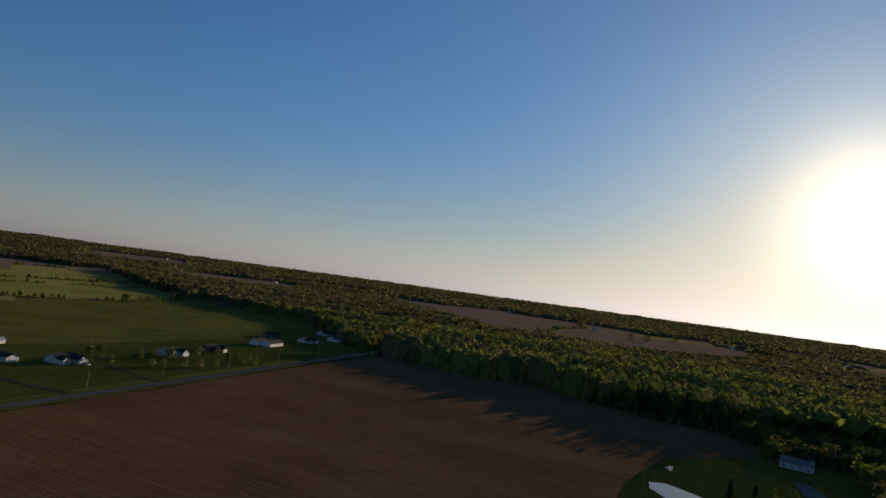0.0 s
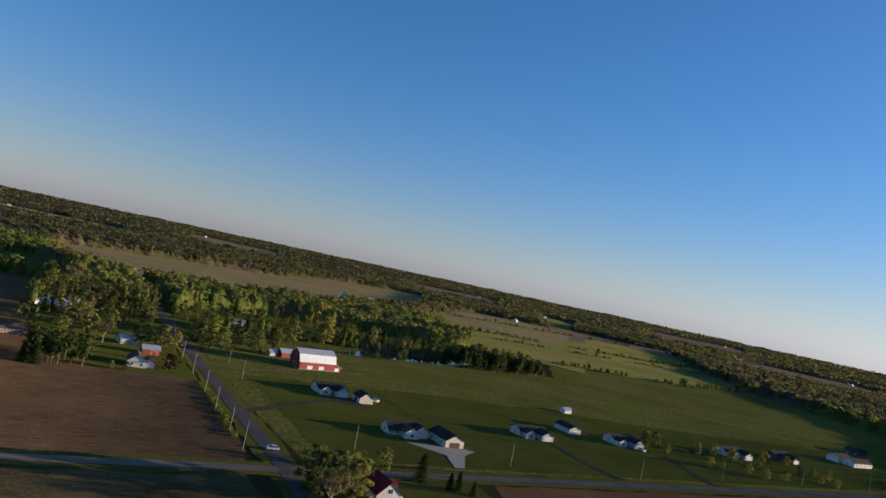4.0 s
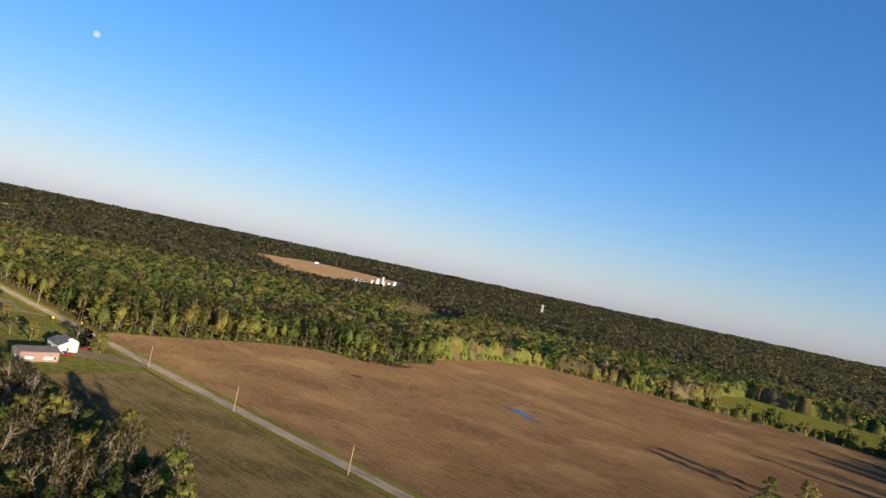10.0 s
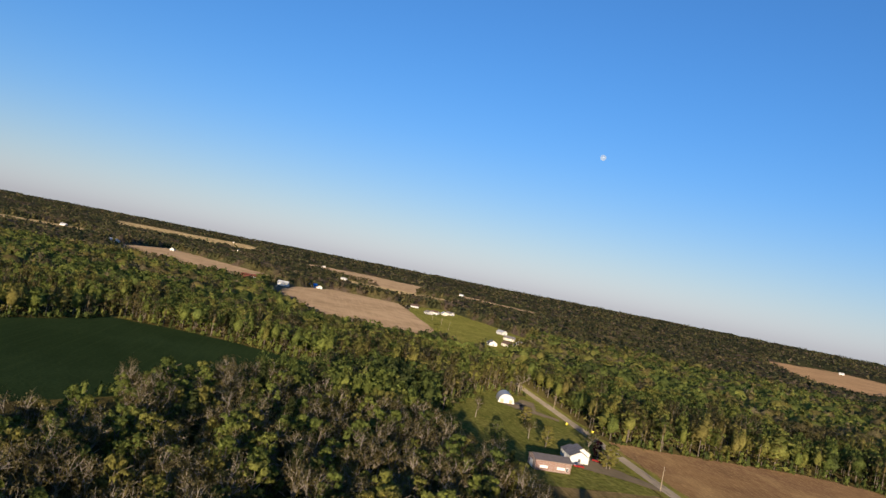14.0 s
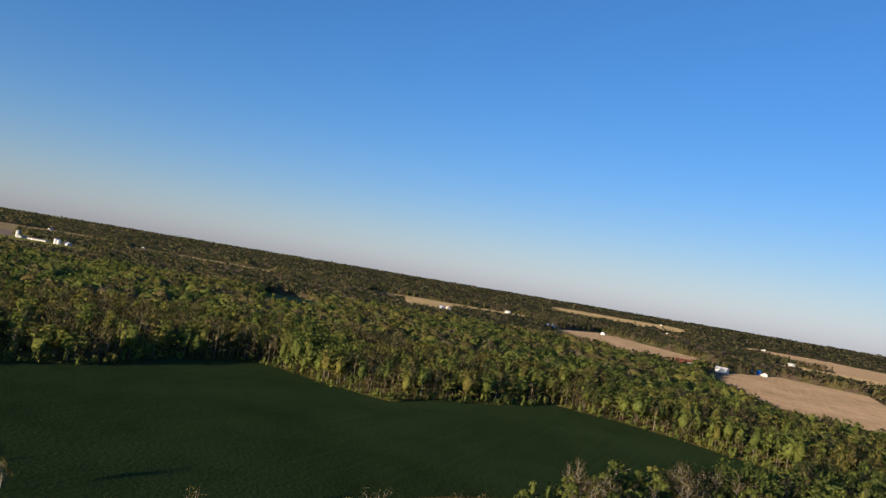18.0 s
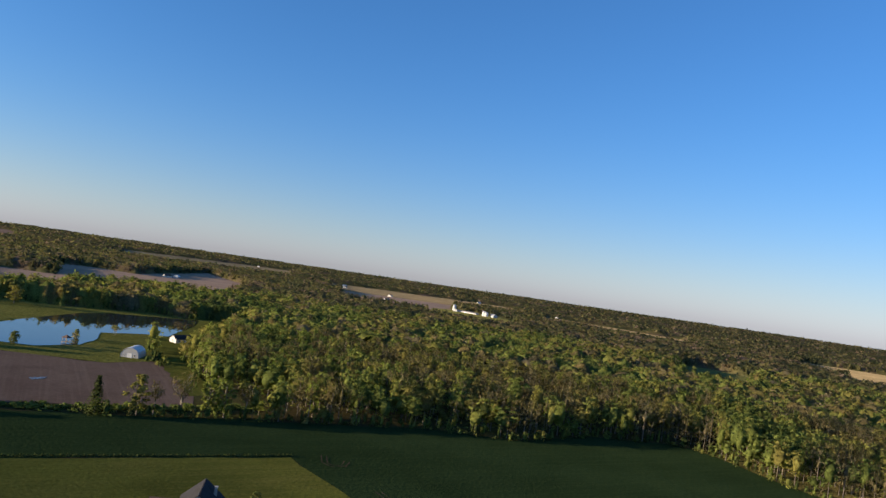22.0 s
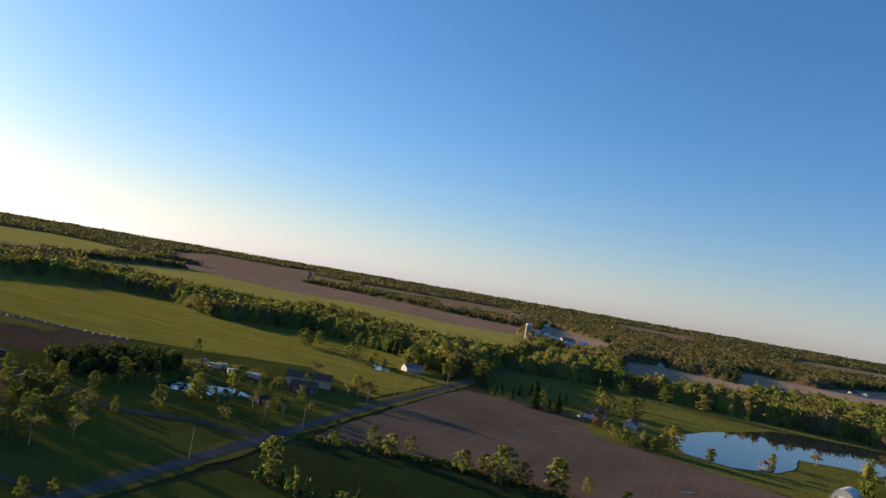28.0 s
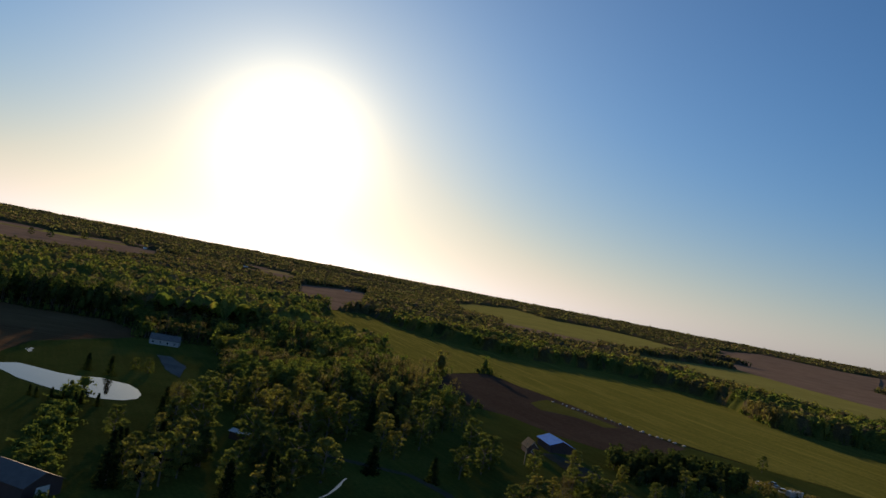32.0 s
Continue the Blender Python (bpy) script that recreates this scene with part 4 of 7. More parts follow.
def canopy(name, r0, r1, across, deep, cell, hh, label, seed, mat, tufts, tuft_size, rough, edge_sprays):
    """Far woods as one rolling roof of crowns, which falls to the ground where a field begins."""
    rng = np.random.default_rng(seed)
    radii = [r0]
    while radii[-1] < r1:
        radii.append(radii[-1] + deep * radii[-1] / r0)
    n, k = int(2 * math.pi * r0 / across), len(radii)
    a = (np.arange(n)[None, :] + rng.uniform(-0.35, 0.35, (k, n))) * 2 * math.pi / n
    q = np.array(radii)[:, None] + rng.uniform(-0.35, 0.35, (k, n)) * deep
    x, y = (CENTRE[0] + q * np.cos(a)).ravel(), (CENTRE[1] + q * np.sin(a)).ravel()
    m = int(2 * radii[-1] / cell) + 6
    gx, gy = np.meshgrid((np.arange(m) - m / 2) * cell, (np.arange(m) - m / 2) * cell, indexing="ij")
    tx, ty = gx + rng.uniform(-0.45, 0.45, gx.shape) * cell + CENTRE[0], gy + rng.uniform(-0.45, 0.45, gx.shape) * cell + CENTRE[1]
    th = rng.uniform(*hh, gx.shape) * (0.84 + 0.32 * patchy(tx.ravel(), ty.ravel(), 140, 3)).reshape(gx.shape)
    th *= np.where(rng.random(gx.shape) < 0.1, 0.55, 1.0)
    th *= np.where(inside(tx.ravel(), ty.ravel(), TALL).reshape(gx.shape), 1.3, 1.0)
    tr = cell * 0.85 * np.exp(rng.normal(0, 0.22, gx.shape))
    tt = tints(tx.ravel(), ty.ravel(), rng, 0.5).reshape(gx.shape)
    i0 = np.clip(np.round((x - CENTRE[0]) / cell + m / 2).astype(int), 1, m - 2)
    j0 = np.clip(np.round((y - CENTRE[1]) / cell + m / 2).astype(int), 1, m - 2)
    z, tint = np.full(len(x), 0.0), np.zeros(len(x))
    for di in (-1, 0, 1):
        for dj in (-1, 0, 1):
            i, j = i0 + di, j0 + dj
            s = np.hypot(x - tx[i, j], y - ty[i, j]) / tr[i, j]
            h = th[i, j] * (1.0 - 0.5 * s * s)
            up = h > z
            z[up], tint[up] = h[up], tt[i, j][up]
    z = np.maximum(z * 0.9, 0.3 * hh[0]) + rng.normal(0, rough, len(z))
    ok = wooded(x, y)
    okg = ok.reshape(k, n)
    deep_in = okg.copy()
    for di, dj in ((1, 0), (-1, 0), (0, 1), (0, -1)):
        deep_in &= np.roll(okg, (di, dj), axis=(0, 1))
    z[ok & ~deep_in.ravel()] *= 0.45
    z[~ok] = -1.5
    z += rise(x, y)
    use = okg[:-1] | okg[1:]
    use |= np.roll(use, -1, axis=1)
    u, v = np.nonzero(use)
    w = (v + 1) % n
    faces = np.concatenate([np.column_stack([u * n + v, (u + 1) * n + v, (u + 1) * n + w]), np.column_stack([u * n + v, (u + 1) * n + w, u * n + w])])
    used = np.unique(faces)
    back_ = np.zeros(len(x), int)
    back_[used] = np.arange(len(used))
    vs, faces, tint = np.column_stack([x, y, z])[used], back_[faces], tint[used]
    normals = vertex_normals(vs, faces)
    normals *= np.sign(normals[:, 2:] + 1e-9)
    # ragged sprays of leaves that stand out of each crown
    px, py, ph, pr, pt = (g.ravel() for g in (tx, ty, th, tr, tt))
    d = np.hypot(px - CENTRE[0], py - CENTRE[1])
    keep = np.flatnonzero((d > r0) & (d < r1))
    keep = keep[wooded(px[keep], py[keep])]
    if edge_sprays:
        rim = np.zeros(len(keep), bool)
        for b in range(8):
            rim |= ~wooded(px[keep] + 1.3 * cell * math.cos(b * 0.785), py[keep] + 1.3 * cell * math.sin(b * 0.785))
        e = keep[rim]
        forest("edge_of_" + name, px[e], py[e], ph[e] * 0.95, pr[e] * 0.75, pt[e], edge_sprays, 1.15 if edge_sprays > 30 else 2.4, "trees along the border of " + label, seed + 100, edge_sprays > 30, 0.05, (6, 3) if edge_sprays > 30 else (5, 2), mat)
    keep = np.repeat(keep, tufts)
    ang, s = rng.uniform(0, 6.283, len(keep)), np.sqrt(rng.random(len(keep))) * 0.95
    p = np.column_stack([px[keep] + np.cos(ang) * s * pr[keep] * 0.8, py[keep] + np.sin(ang) * s * pr[keep] * 0.8, ph[keep] * (1.0 - 0.55 * s * s * rng.uniform(0.5, 1.4, len(keep)))])
    p[:, 2] += rise(p[:, 0], p[:, 1])
    out = np.column_stack([np.cos(ang) * s, np.sin(ang) * s, np.full(len(keep), 0.55)])
    tv = sprays(rng, p, out, tuft_size)
    faces = np.concatenate([faces, np.arange(len(tv)).reshape(-1, 3) + len(vs)])
    tint = np.concatenate([tint, np.repeat(np.clip(pt[keep] + rng.normal(0, 0.04, len(keep)), 0, 1), 3)])
    out += rng.normal(0, 0.25, out.shape)
    out /= np.linalg.norm(out, axis=1)[:, None]
    me = mesh_of(name, np.concatenate([vs, tv]), faces, [mat], tint=tint, normals=np.concatenate([normals, np.repeat(out, 3, 0)]))
    return tagged(new(name, me), label, "woods", kind="stuff")


def patchy(x, y, scale, seed):
    """Slow variation over the land, 0 to 1."""
    rng = np.random.default_rng(seed)
    v = np.zeros(len(x))
    for k in range(6):
        a = rng.uniform(0, 6.283)
        w = rng.uniform(0.6, 1.9) / scale
        v += np.sin((x * math.cos(a) + y * math.sin(a)) * w * 6.283 + rng.uniform(0, 6.283))
    return np.clip(0.5 + v / 7.0, 0, 1)


def tints(x, y, rng, mixed=1.0):
    t = 0.5 * patchy(x, y, 150, 5) + 0.25 * patchy(x, y, 520, 6) + 0.5 * patchy(x, y, 42, 8) + rng.normal(0, 0.08, len(x)) - 0.17
    bare = rng.random(len(x)) < 0.7 * mixed * np.clip(patchy(x, y, 110, 9) * 1.7 - 0.5, 0.08, 1)
    t[bare] = rng.uniform(0.72, 1.0, bare.sum())
    return np.clip(t, 0, 1)


def sizes(x, y, rng, cell, hh):
    """Heights and crown radii: tall and low trees mixed, in drifts."""
    h = rng.uniform(*hh, len(x)) * (0.86 + 0.28 * patchy(x, y, 90, 3))
    r = cell * 0.84 * np.exp(rng.normal(0.0, 0.26, len(x)))
    h[inside(x, y, TALL) & ~inside(x, y, LOW)] *= 1.3
    h[inside(x, y, LOW)] *= 0.7
    small = rng.random(len(x)) < 0.14
    h[small] *= rng.uniform(0.4, 0.7, small.sum())
    r[small] *= 0.75
    return h, np.clip(r, 1.6, None)


# ---- building materials ----
def plain(name, col, rough=0.6, metal=0.0, wear=0.15, scale=1.2):
    m, nt, b = material(name)
    n1, n2 = noise_at(nt, scale, 4), noise_at(nt, scale * 9, 3)
    c = mix(nt, ramp(nt, n1, [(0.35, 0.0), (0.75, 1.0)]), col, tuple(v * (1 - wear) for v in col))
    c = mix(nt, ramp(nt, n2, [(0.45, 0.0), (0.8, 0.5)]), c, tuple(v * (1 - wear * 1.5) for v in col))
    nt.links.new(c, b.inputs["Base Color"])
    b.inputs["Roughness"].default_value = rough
    b.inputs["Metallic"].default_value = metal
    bump(nt, b, n2, 0.2, 0.01)
    return m


def lined(name, col, pitch, axis, rough=0.6, metal=0.0, depth=0.02, wear=0.2):
    """Boards, siding or ribbed sheet: dark joints every pitch metres along an axis."""
    m, nt, b = material(name)
    tc = nt.nodes.new("ShaderNodeTexCoord")
    sep = nt.nodes.new("ShaderNodeSeparateXYZ")
    nt.links.new(tc.outputs["Object"], sep.inputs[0])
    md = nt.nodes.new("ShaderNodeMath")
    md.operation = "PINGPONG"
    nt.links.new(sep.outputs[axis], md.inputs[0])
    md.inputs[1].default_value = pitch / 2
    line = ramp(nt, md.outputs[0], [(0.0, 0.0), (min(0.9, pitch * 0.12), 1.0)])
    n1 = noise_at(nt, 0.7, 4)
    c = mix(nt, ramp(nt, n1, [(0.35, 0.0), (0.7, 1.0)]), col, tuple(v * (1 - wear) for v in col))
    c = mix(nt, line, tuple(v * 0.7 for v in col), c)
    nt.links.new(c, b.inputs["Base Color"])
    b.inputs["Roughness"].default_value = rough
    b.inputs["Metallic"].default_value = metal
    bump(nt, b, line, 0.5, depth)
    return m


def shingles(name, col):
    m, nt, b = material(name)
    br = node(nt, "ShaderNodeTexBrick", Scale=1.0, Mortar_Size=0.02)
    br.inputs["Brick Width"].default_value, br.inputs["Row Height"].default_value = 0.35, 0.16
    tc = nt.nodes.new("ShaderNodeTexCoord")
    nt.links.new(tc.outputs["Object"], br.inputs["Vector"])
    for k, f in (("Color1", 0.8), ("Color2", 1.2), ("Mortar", 0.5)):
        br.inputs[k].default_value = (*(c * f for c in col), 1)
    n = noise_at(nt, 0.5, 4)
    c = mix(nt, ramp(nt, n, [(0.3, 0.0), (0.7, 0.7)]), br.outputs[0], tuple(v * 1.5 for v in col))
    nt.links.new(c, b.inputs["Base Color"])
    b.inputs["Roughness"].default_value = 0.95
    b.inputs["Specular IOR Level"].default_value = 0.08
    bump(nt, b, br.outputs["Fac"], 0.3, 0.01)
    return m


def brickwork(name, a, c):
    m, nt, b = material(name)
    br = node(nt, "ShaderNodeTexBrick", Scale=1.0, Mortar_Size=0.012)
    br.inputs["Brick Width"].default_value, br.inputs["Row Height"].default_value = 0.22, 0.075
    tc = nt.nodes.new("ShaderNodeTexCoord")
    mp = nt.nodes.new("ShaderNodeMapping")
    mp.inputs["Rotation"].default_value = (radians(90), 0, 0)
    nt.links.new(tc.outputs["Object"], mp.inputs[0])
    nt.links.new(mp.outputs[0], br.inputs["Vector"])
    br.inputs["Color1"].default_value, br.inputs["Color2"].default_value = (*a, 1), (*c, 1)
    br.inputs["Mortar"].default_value = (0.35, 0.30, 0.27, 1)
    nt.links.new(br.outputs[0], b.inputs["Base Color"])
    b.inputs["Roughness"].default_value = 0.9
    return m


M_WHITE = lined("white_siding", (0.68, 0.67, 0.64), 0.2, 2)
M_CREAM = lined("cream_siding", (0.66, 0.60, 0.50), 0.2, 2)
M_GREY = lined("pale_grey_siding", (0.50, 0.49, 0.48), 0.2, 2)
M_TANWALL = lined("tan_metal_wall", (0.50, 0.40, 0.28), 0.3, 0)
M_REDWALL = lined("barn_red_boards", (0.30, 0.045, 0.035), 0.3, 0, 0.8)
M_DARKWALL = lined("dark_brown_boards", (0.10, 0.06, 0.055), 0.25, 2, 0.85)
M_BRICK = brickwork("red_brick", (0.226, 0.117, 0.086), (0.187, 0.090, 0.066))
M_BLACKROOF = shingles("charcoal_shingles", (0.035, 0.034, 0.036))
M_BROWNROOF = shingles("brown_shingles", (0.11, 0.075, 0.06))
M_GREYROOF = shingles("grey_shingles", (0.16, 0.15, 0.15))
M_REDROOF = lined("dark_red_metal_roof", (0.22, 0.022, 0.026), 0.4, 0, 0.6, 0.0)
M_RUSTROOF = lined("faded_red_roof", (0.156, 0.054, 0.042), 0.4, 0, 0.7, 0.0)
M_TIN = lined("galvanised_roof", (0.62, 0.63, 0.66), 0.4, 0, 0.38, 0.55)
M_DULLTIN = lined("dull_tin_roof", (0.176, 0.153, 0.146), 0.4, 0, 0.7, 0.1)
# far barn's own blue; on the south roof, reflected sky put into colour
M_BLUETIN = lined("sky_blue_metal", (0.02, 0.22, 0.68), 0.4, 0, 0.9, 0.0)
for m_ in (M_BLUETIN, M_REDROOF, M_RUSTROOF, M_DULLTIN):
    m_.node_tree.nodes["Principled BSDF"].inputs["Specular IOR Level"].default_value = 0.03
M_WHITETIN = lined("white_metal_sheet", (0.55, 0.55, 0.54), 0.5, 0, 0.4, 0.1)
M_TRIM = plain("white_trim", (0.78, 0.77, 0.74), 0.5)
M_CONCRETE = plain("pale_concrete", (0.27, 0.255, 0.235), 0.85, 0, 0.25, 0.4)
M_POLE = plain("weathered_pole_wood", (0.33, 0.26, 0.18), 0.9, 0, 0.3, 1.0)
M_METAL = plain("grey_metal", (0.35, 0.36, 0.37), 0.4, 0.7)
M_STONE = plain("chimney_stone", (0.38, 0.35, 0.32), 0.9)
M_TYRE = plain("black_rubber", (0.02, 0.02, 0.02), 0.85)
M_SIGN = plain("yellow_sign_paint", (0.75, 0.62, 0.05), 0.4)
M_ROCK = plain("pale_field_stone", (0.48, 0.44, 0.40), 0.9, 0, 0.3, 2.0)
m_, nt_, b_ = material("window_glass")
b_.inputs["Base Color"].default_value = (0.02, 0.025, 0.03, 1)
b_.inputs["Roughness"].default_value = 0.05
M_GLASS = m_


def paint(name, col):
    m, nt, b = material(name)
    b.inputs["Base Color"].default_value = (*col, 1)
    b.inputs["Roughness"].default_value = 0.25
    b.inputs["Coat Weight"].default_value = 0.6
    return m


M_CARWHITE, M_CARRED, M_CARDARK, M_CARSILVER = paint("white_car_paint", (0.75, 0.75, 0.75)), paint("red_car_paint", (0.22, 0.015, 0.015)), \
    paint("dark_car_paint", (0.03, 0.03, 0.04)), paint("silver_car_paint", (0.45, 0.46, 0.48))

# ---- building kit ----


def part(name, bm, mat, parent, label=""):
    me = bpy.data.meshes.new(name)
    bmesh.ops.recalc_face_normals(bm, faces=bm.faces)
    bm.to_mesh(me)
    bm.free()
    me.materials.append(mat)
    ob = new(name, me)
    ob.parent = parent
    if label:
        tagged(ob, label)
    return ob


def thing(name, x, y, heading, label, category, group="", z=0.0):
    e = new(name)
    e.empty_display_size = 0.5
    e.matrix_basis = pose(x, y, z, 0, 0, heading)
    if category in ("house", "barn", "shed", "garage", "silo", "quonset", "cabin", "cottage", "workshop", "shelter"):
        CLEAR.append((x, y, 13.0 if category in ("house", "barn", "silo") else 9.0))
    return tagged(e, label, category, group)


def bx(bm, m, x0, x1, y0, y1, z0, z1):
    vs = [bm.verts.new(m @ Vector(p)) for p in ((x0, y0, z0), (x1, y0, z0), (x1, y1, z0), (x0, y1, z0),
                                                (x0, y0, z1), (x1, y0, z1), (x1, y1, z1), (x0, y1, z1))]
    for f in ((3, 2, 1, 0), (4, 5, 6, 7), (0, 1, 5, 4), (1, 2, 6, 5), (2, 3, 7, 6), (3, 0, 4, 7)):
        bm.faces.new([vs[i] for i in f])


def extrude_profile(bm, m, prof, x0, x1):
    """A solid with outline prof (y, z) from x0 to x1."""
    a = [bm.verts.new(m @ Vector((x0, y, z))) for y, z in prof]
    b = [bm.verts.new(m @ Vector((x1, y, z))) for y, z in prof]
    n = len(prof)
    bm.faces.new(a)
    bm.faces.new(b[::-1])
    for i in range(n):
        bm.faces.new((a[i], b[i], b[(i + 1) % n], a[(i + 1) % n]))


def cyl(bm, m, r0, r1, z0, z1, n=10):
    a = [bm.verts.new(m @ Vector((r0 * math.cos(6.28319 * i / n), r0 * math.sin(6.28319 * i / n), z0))) for i in range(n)]
    b = [bm.verts.new(m @ Vector((r1 * math.cos(6.28319 * i / n), r1 * math.sin(6.28319 * i / n), z1))) for i in range(n)]
    bm.faces.new(a[::-1])
    bm.faces.new(b)
    for i in range(n):
        bm.faces.new((a[i], a[(i + 1) % n], b[(i + 1) % n], b[i]))


def volume(parent, length, prof, wall_m, roof_m, cx=0.0, cy=0.0, turn=0.0, over=0.4, thick=0.16, z0=0.0, eave=0.35):
    """One block of a building: walls under an open outline prof of (y, z) from eave to eave, and a roof panel on each of its sides."""
    m = pose(cx, cy, z0, 0, 0, turn)
    bm = bmesh.new()
    base = [(prof[0][0], -0.1), *prof, (prof[-1][0], -0.1)]
    if prof[0][1] < 0.05:
        base = list(prof)
    extrude_profile(bm, m, base, -length / 2, length / 2)
    part("wall", bm, wall_m, parent)
    n = len(prof) - 1
    if n > 5:
        bm = bmesh.new()
        outer = [(y * 1.02, z * 1.02 + 0.02) for y, z in prof]
        inner = [(y * 1.004, z * 1.004 + 0.004) for y, z in prof]
        extrude_profile(bm, m, outer + inner[::-1], -length / 2 - over, length / 2 + over)
        part("roof", bm, roof_m, parent)
        return
    for i in range(n):
        (y0, a0), (y1, a1) = prof[i], prof[i + 1]
        d = math.hypot(y1 - y0, a1 - a0)
        ty, tz = (y1 - y0) / d, (a1 - a0) / d
        ny, nz = -tz, ty
        if nz < 0:
            ny, nz = -ny, -nz
        e0 = eave if i == 0 else 0.0
        e1 = eave if i == n - 1 else 0.0
        p0, p1 = (y0 - ty * e0, a0 - tz * e0), (y1 + ty * e1, a1 + tz * e1)
        lift = 0.02
        q = [(p0[0] + ny * lift, p0[1] + nz * lift), (p1[0] + ny * lift, p1[1] + nz * lift),
             (p1[0] + ny * thick, p1[1] + nz * thick), (p0[0] + ny * thick, p0[1] + nz * thick)]
        bm = bmesh.new()
        extrude_profile(bm, m, q, -length / 2 - over, length / 2 + over)
        part("roof_panel", bm, roof_m, parent)


def gable(w, h, rise_):
    return [(-w / 2, h), (0, h + rise_), (w / 2, h)]


def gambrel(w, h, top):
    return [(-w / 2, h), (-w * 0.36, h + (top - h) * 0.62), (0, top), (w * 0.36, h + (top - h) * 0.62), (w / 2, h)]


def arch(w, h, n=12):
    return [(-w / 2 * math.cos(math.pi * i / n), h * math.sin(math.pi * i / n) ** 0.8) for i in range(n + 1)]


def window(parent, x, y, z, face, w=1.0, h=1.2):
    """A framed window standing a little proud of a wall that faces the heading face."""
    m = pose(x, y, z, 0, 0, face)
    bm = bmesh.new()
    for x0, x1, z0, z1 in ((-w / 2 - 0.1, w / 2 + 0.1, h / 2, h / 2 + 0.1), (-w / 2 - 0.1, w / 2 + 0.1, -h / 2 - 0.1, -h / 2),
                           (-w / 2 - 0.1, -w / 2, -h / 2, h / 2), (w / 2, w / 2 + 0.1, -h / 2, h / 2), (-0.03, 0.03, -h / 2, h / 2)):
        bx(bm, m @ pose(0, 0, 0, 0, 0, 90), x0, x1, -0.07, 0.04, z0, z1)
    f = part("window", bm, M_TRIM, parent)
    bm = bmesh.new()
    bx(bm, m @ pose(0, 0, 0, 0, 0, 90), -w / 2, w / 2, -0.03, 0.02, -h / 2, h / 2)
    part("pane", bm, M_GLASS, f)


def door(parent, x, y, face, w=1.0, h=2.1, mat=None, name="door"):
    m = pose(x, y, 0, 0, 0, face) @ pose(0, 0, 0, 0, 0, 90)
    bm = bmesh.new()
    bx(bm, m, -w / 2, w / 2, -0.05, 0.03, 0, h)
    if w > 2:
        for k in range(1, 4):
            bx(bm, m, -w / 2 + 0.05, w / 2 - 0.05, -0.07, -0.052, h * k / 4 - 0.04, h * k / 4 + 0.04)
    d = part(name, bm, mat or M_TRIM, parent)
    bm = bmesh.new()
    for x0, x1, z0, z1 in ((-w / 2 - 0.12, -w / 2, 0, h + 0.12), (w / 2, w / 2 + 0.12, 0, h + 0.12), (-w / 2, w / 2, h, h + 0.12)):
        bx(bm, m, x0, x1, -0.08, 0.03, z0, z1)
    part("door_frame", bm, M_TRIM, d)


def wall_windows(parent, length, width, h, cx=0.0, cy=0.0, turn=0.0, side=3, ends=1, z=1.5, skip=()):
    """Windows along the two long sides and in the two ends of a block."""
    m = pose(cx, cy, 0, 0, 0, turn)
    for s, face in ((-1, -90), (1, 90)):
        if s in skip:
            continue
        for i in range(side):
            p = m @ Vector((length * ((i + 0.5) / side - 0.5), s * (width / 2 + 0.0), z))
            window(parent, p.x, p.y, p.z, face + turn)
    for s, face in ((-2, 180), (2, 0)):
        if s in skip:
            continue
        for i in range(ends):
            p = m @ Vector((s / 2 * length / 2, width * ((i + 0.5) / ends - 0.5), z))
            window(parent, p.x, p.y, p.z, face + turn)


def chimney(parent, x, y, z0, z1, mat):
    bm = bmesh.new()
    bx(bm, Matrix(), x - 0.35, x + 0.35, y - 0.35, y + 0.35, z0, z1)
    bx(bm, Matrix(), x - 0.42, x + 0.42, y - 0.42, y + 0.42, z1, z1 + 0.12)
    part("chimney", bm, mat, parent)


def slab(parent, name, x0, x1, y0, y1, z0, z1, mat, label=""):
    bm = bmesh.new()
    bx(bm, Matrix(), x0, x1, y0, y1, z0, z1)
    return part(name, bm, mat, parent, label)


# ---- farm at the crossroads ----
h = thing("farmhouse", 211.5, 145.5, 67, "white farmhouse with a dark red metal roof and dormer", "house")
volume(h, 10.5, gable(8.6, 3.6, 3.7), M_WHITE, M_REDROOF)
volume(h, 3.2, gable(3.6, 5.2, 0.7), M_WHITE, M_REDROOF, 1.0, -2.6, 90)
wall_windows(h, 10.5, 8.6, 3.6, side=3, ends=2)
window(h, -5.25, 0, 4.6, 180, 1.5, 1.2)
door(h, 2.0, -4.3, -90)
slab(h, "deck", -4.0, 3.0, -8.0, -4.4, 0.0, 0.8, M_POLE, "weathered wooden deck")
h = thing("machine_shed", 215, 126, -32, "open-fronted shed with a dark red metal roof", "shed")
volume(h, 11.5, [(-2.6, 2.6), (0.6, 4.4), (4.0, 3.0)], M_WHITE, M_REDROOF, 0, 1.2)
for k in range(5):
    slab(h, "post", -5.5 + k * 2.75 - 0.1, -5.5 + k * 2.75 + 0.1, -4.8, -4.6, 0, 2.3, M_POLE)
bm = bmesh.new()
extrude_profile(bm, Matrix(), [(-5.1, 2.25), (-1.5, 2.75), (-1.5, 2.9), (-5.1, 2.4)], -5.9, 5.9)
part("lean_to_roof", bm, M_REDROOF, h)
slab(h, "back_wall", -5.6, 5.6, -1.38, -1.3, 0, 2.6, M_DARKWALL)

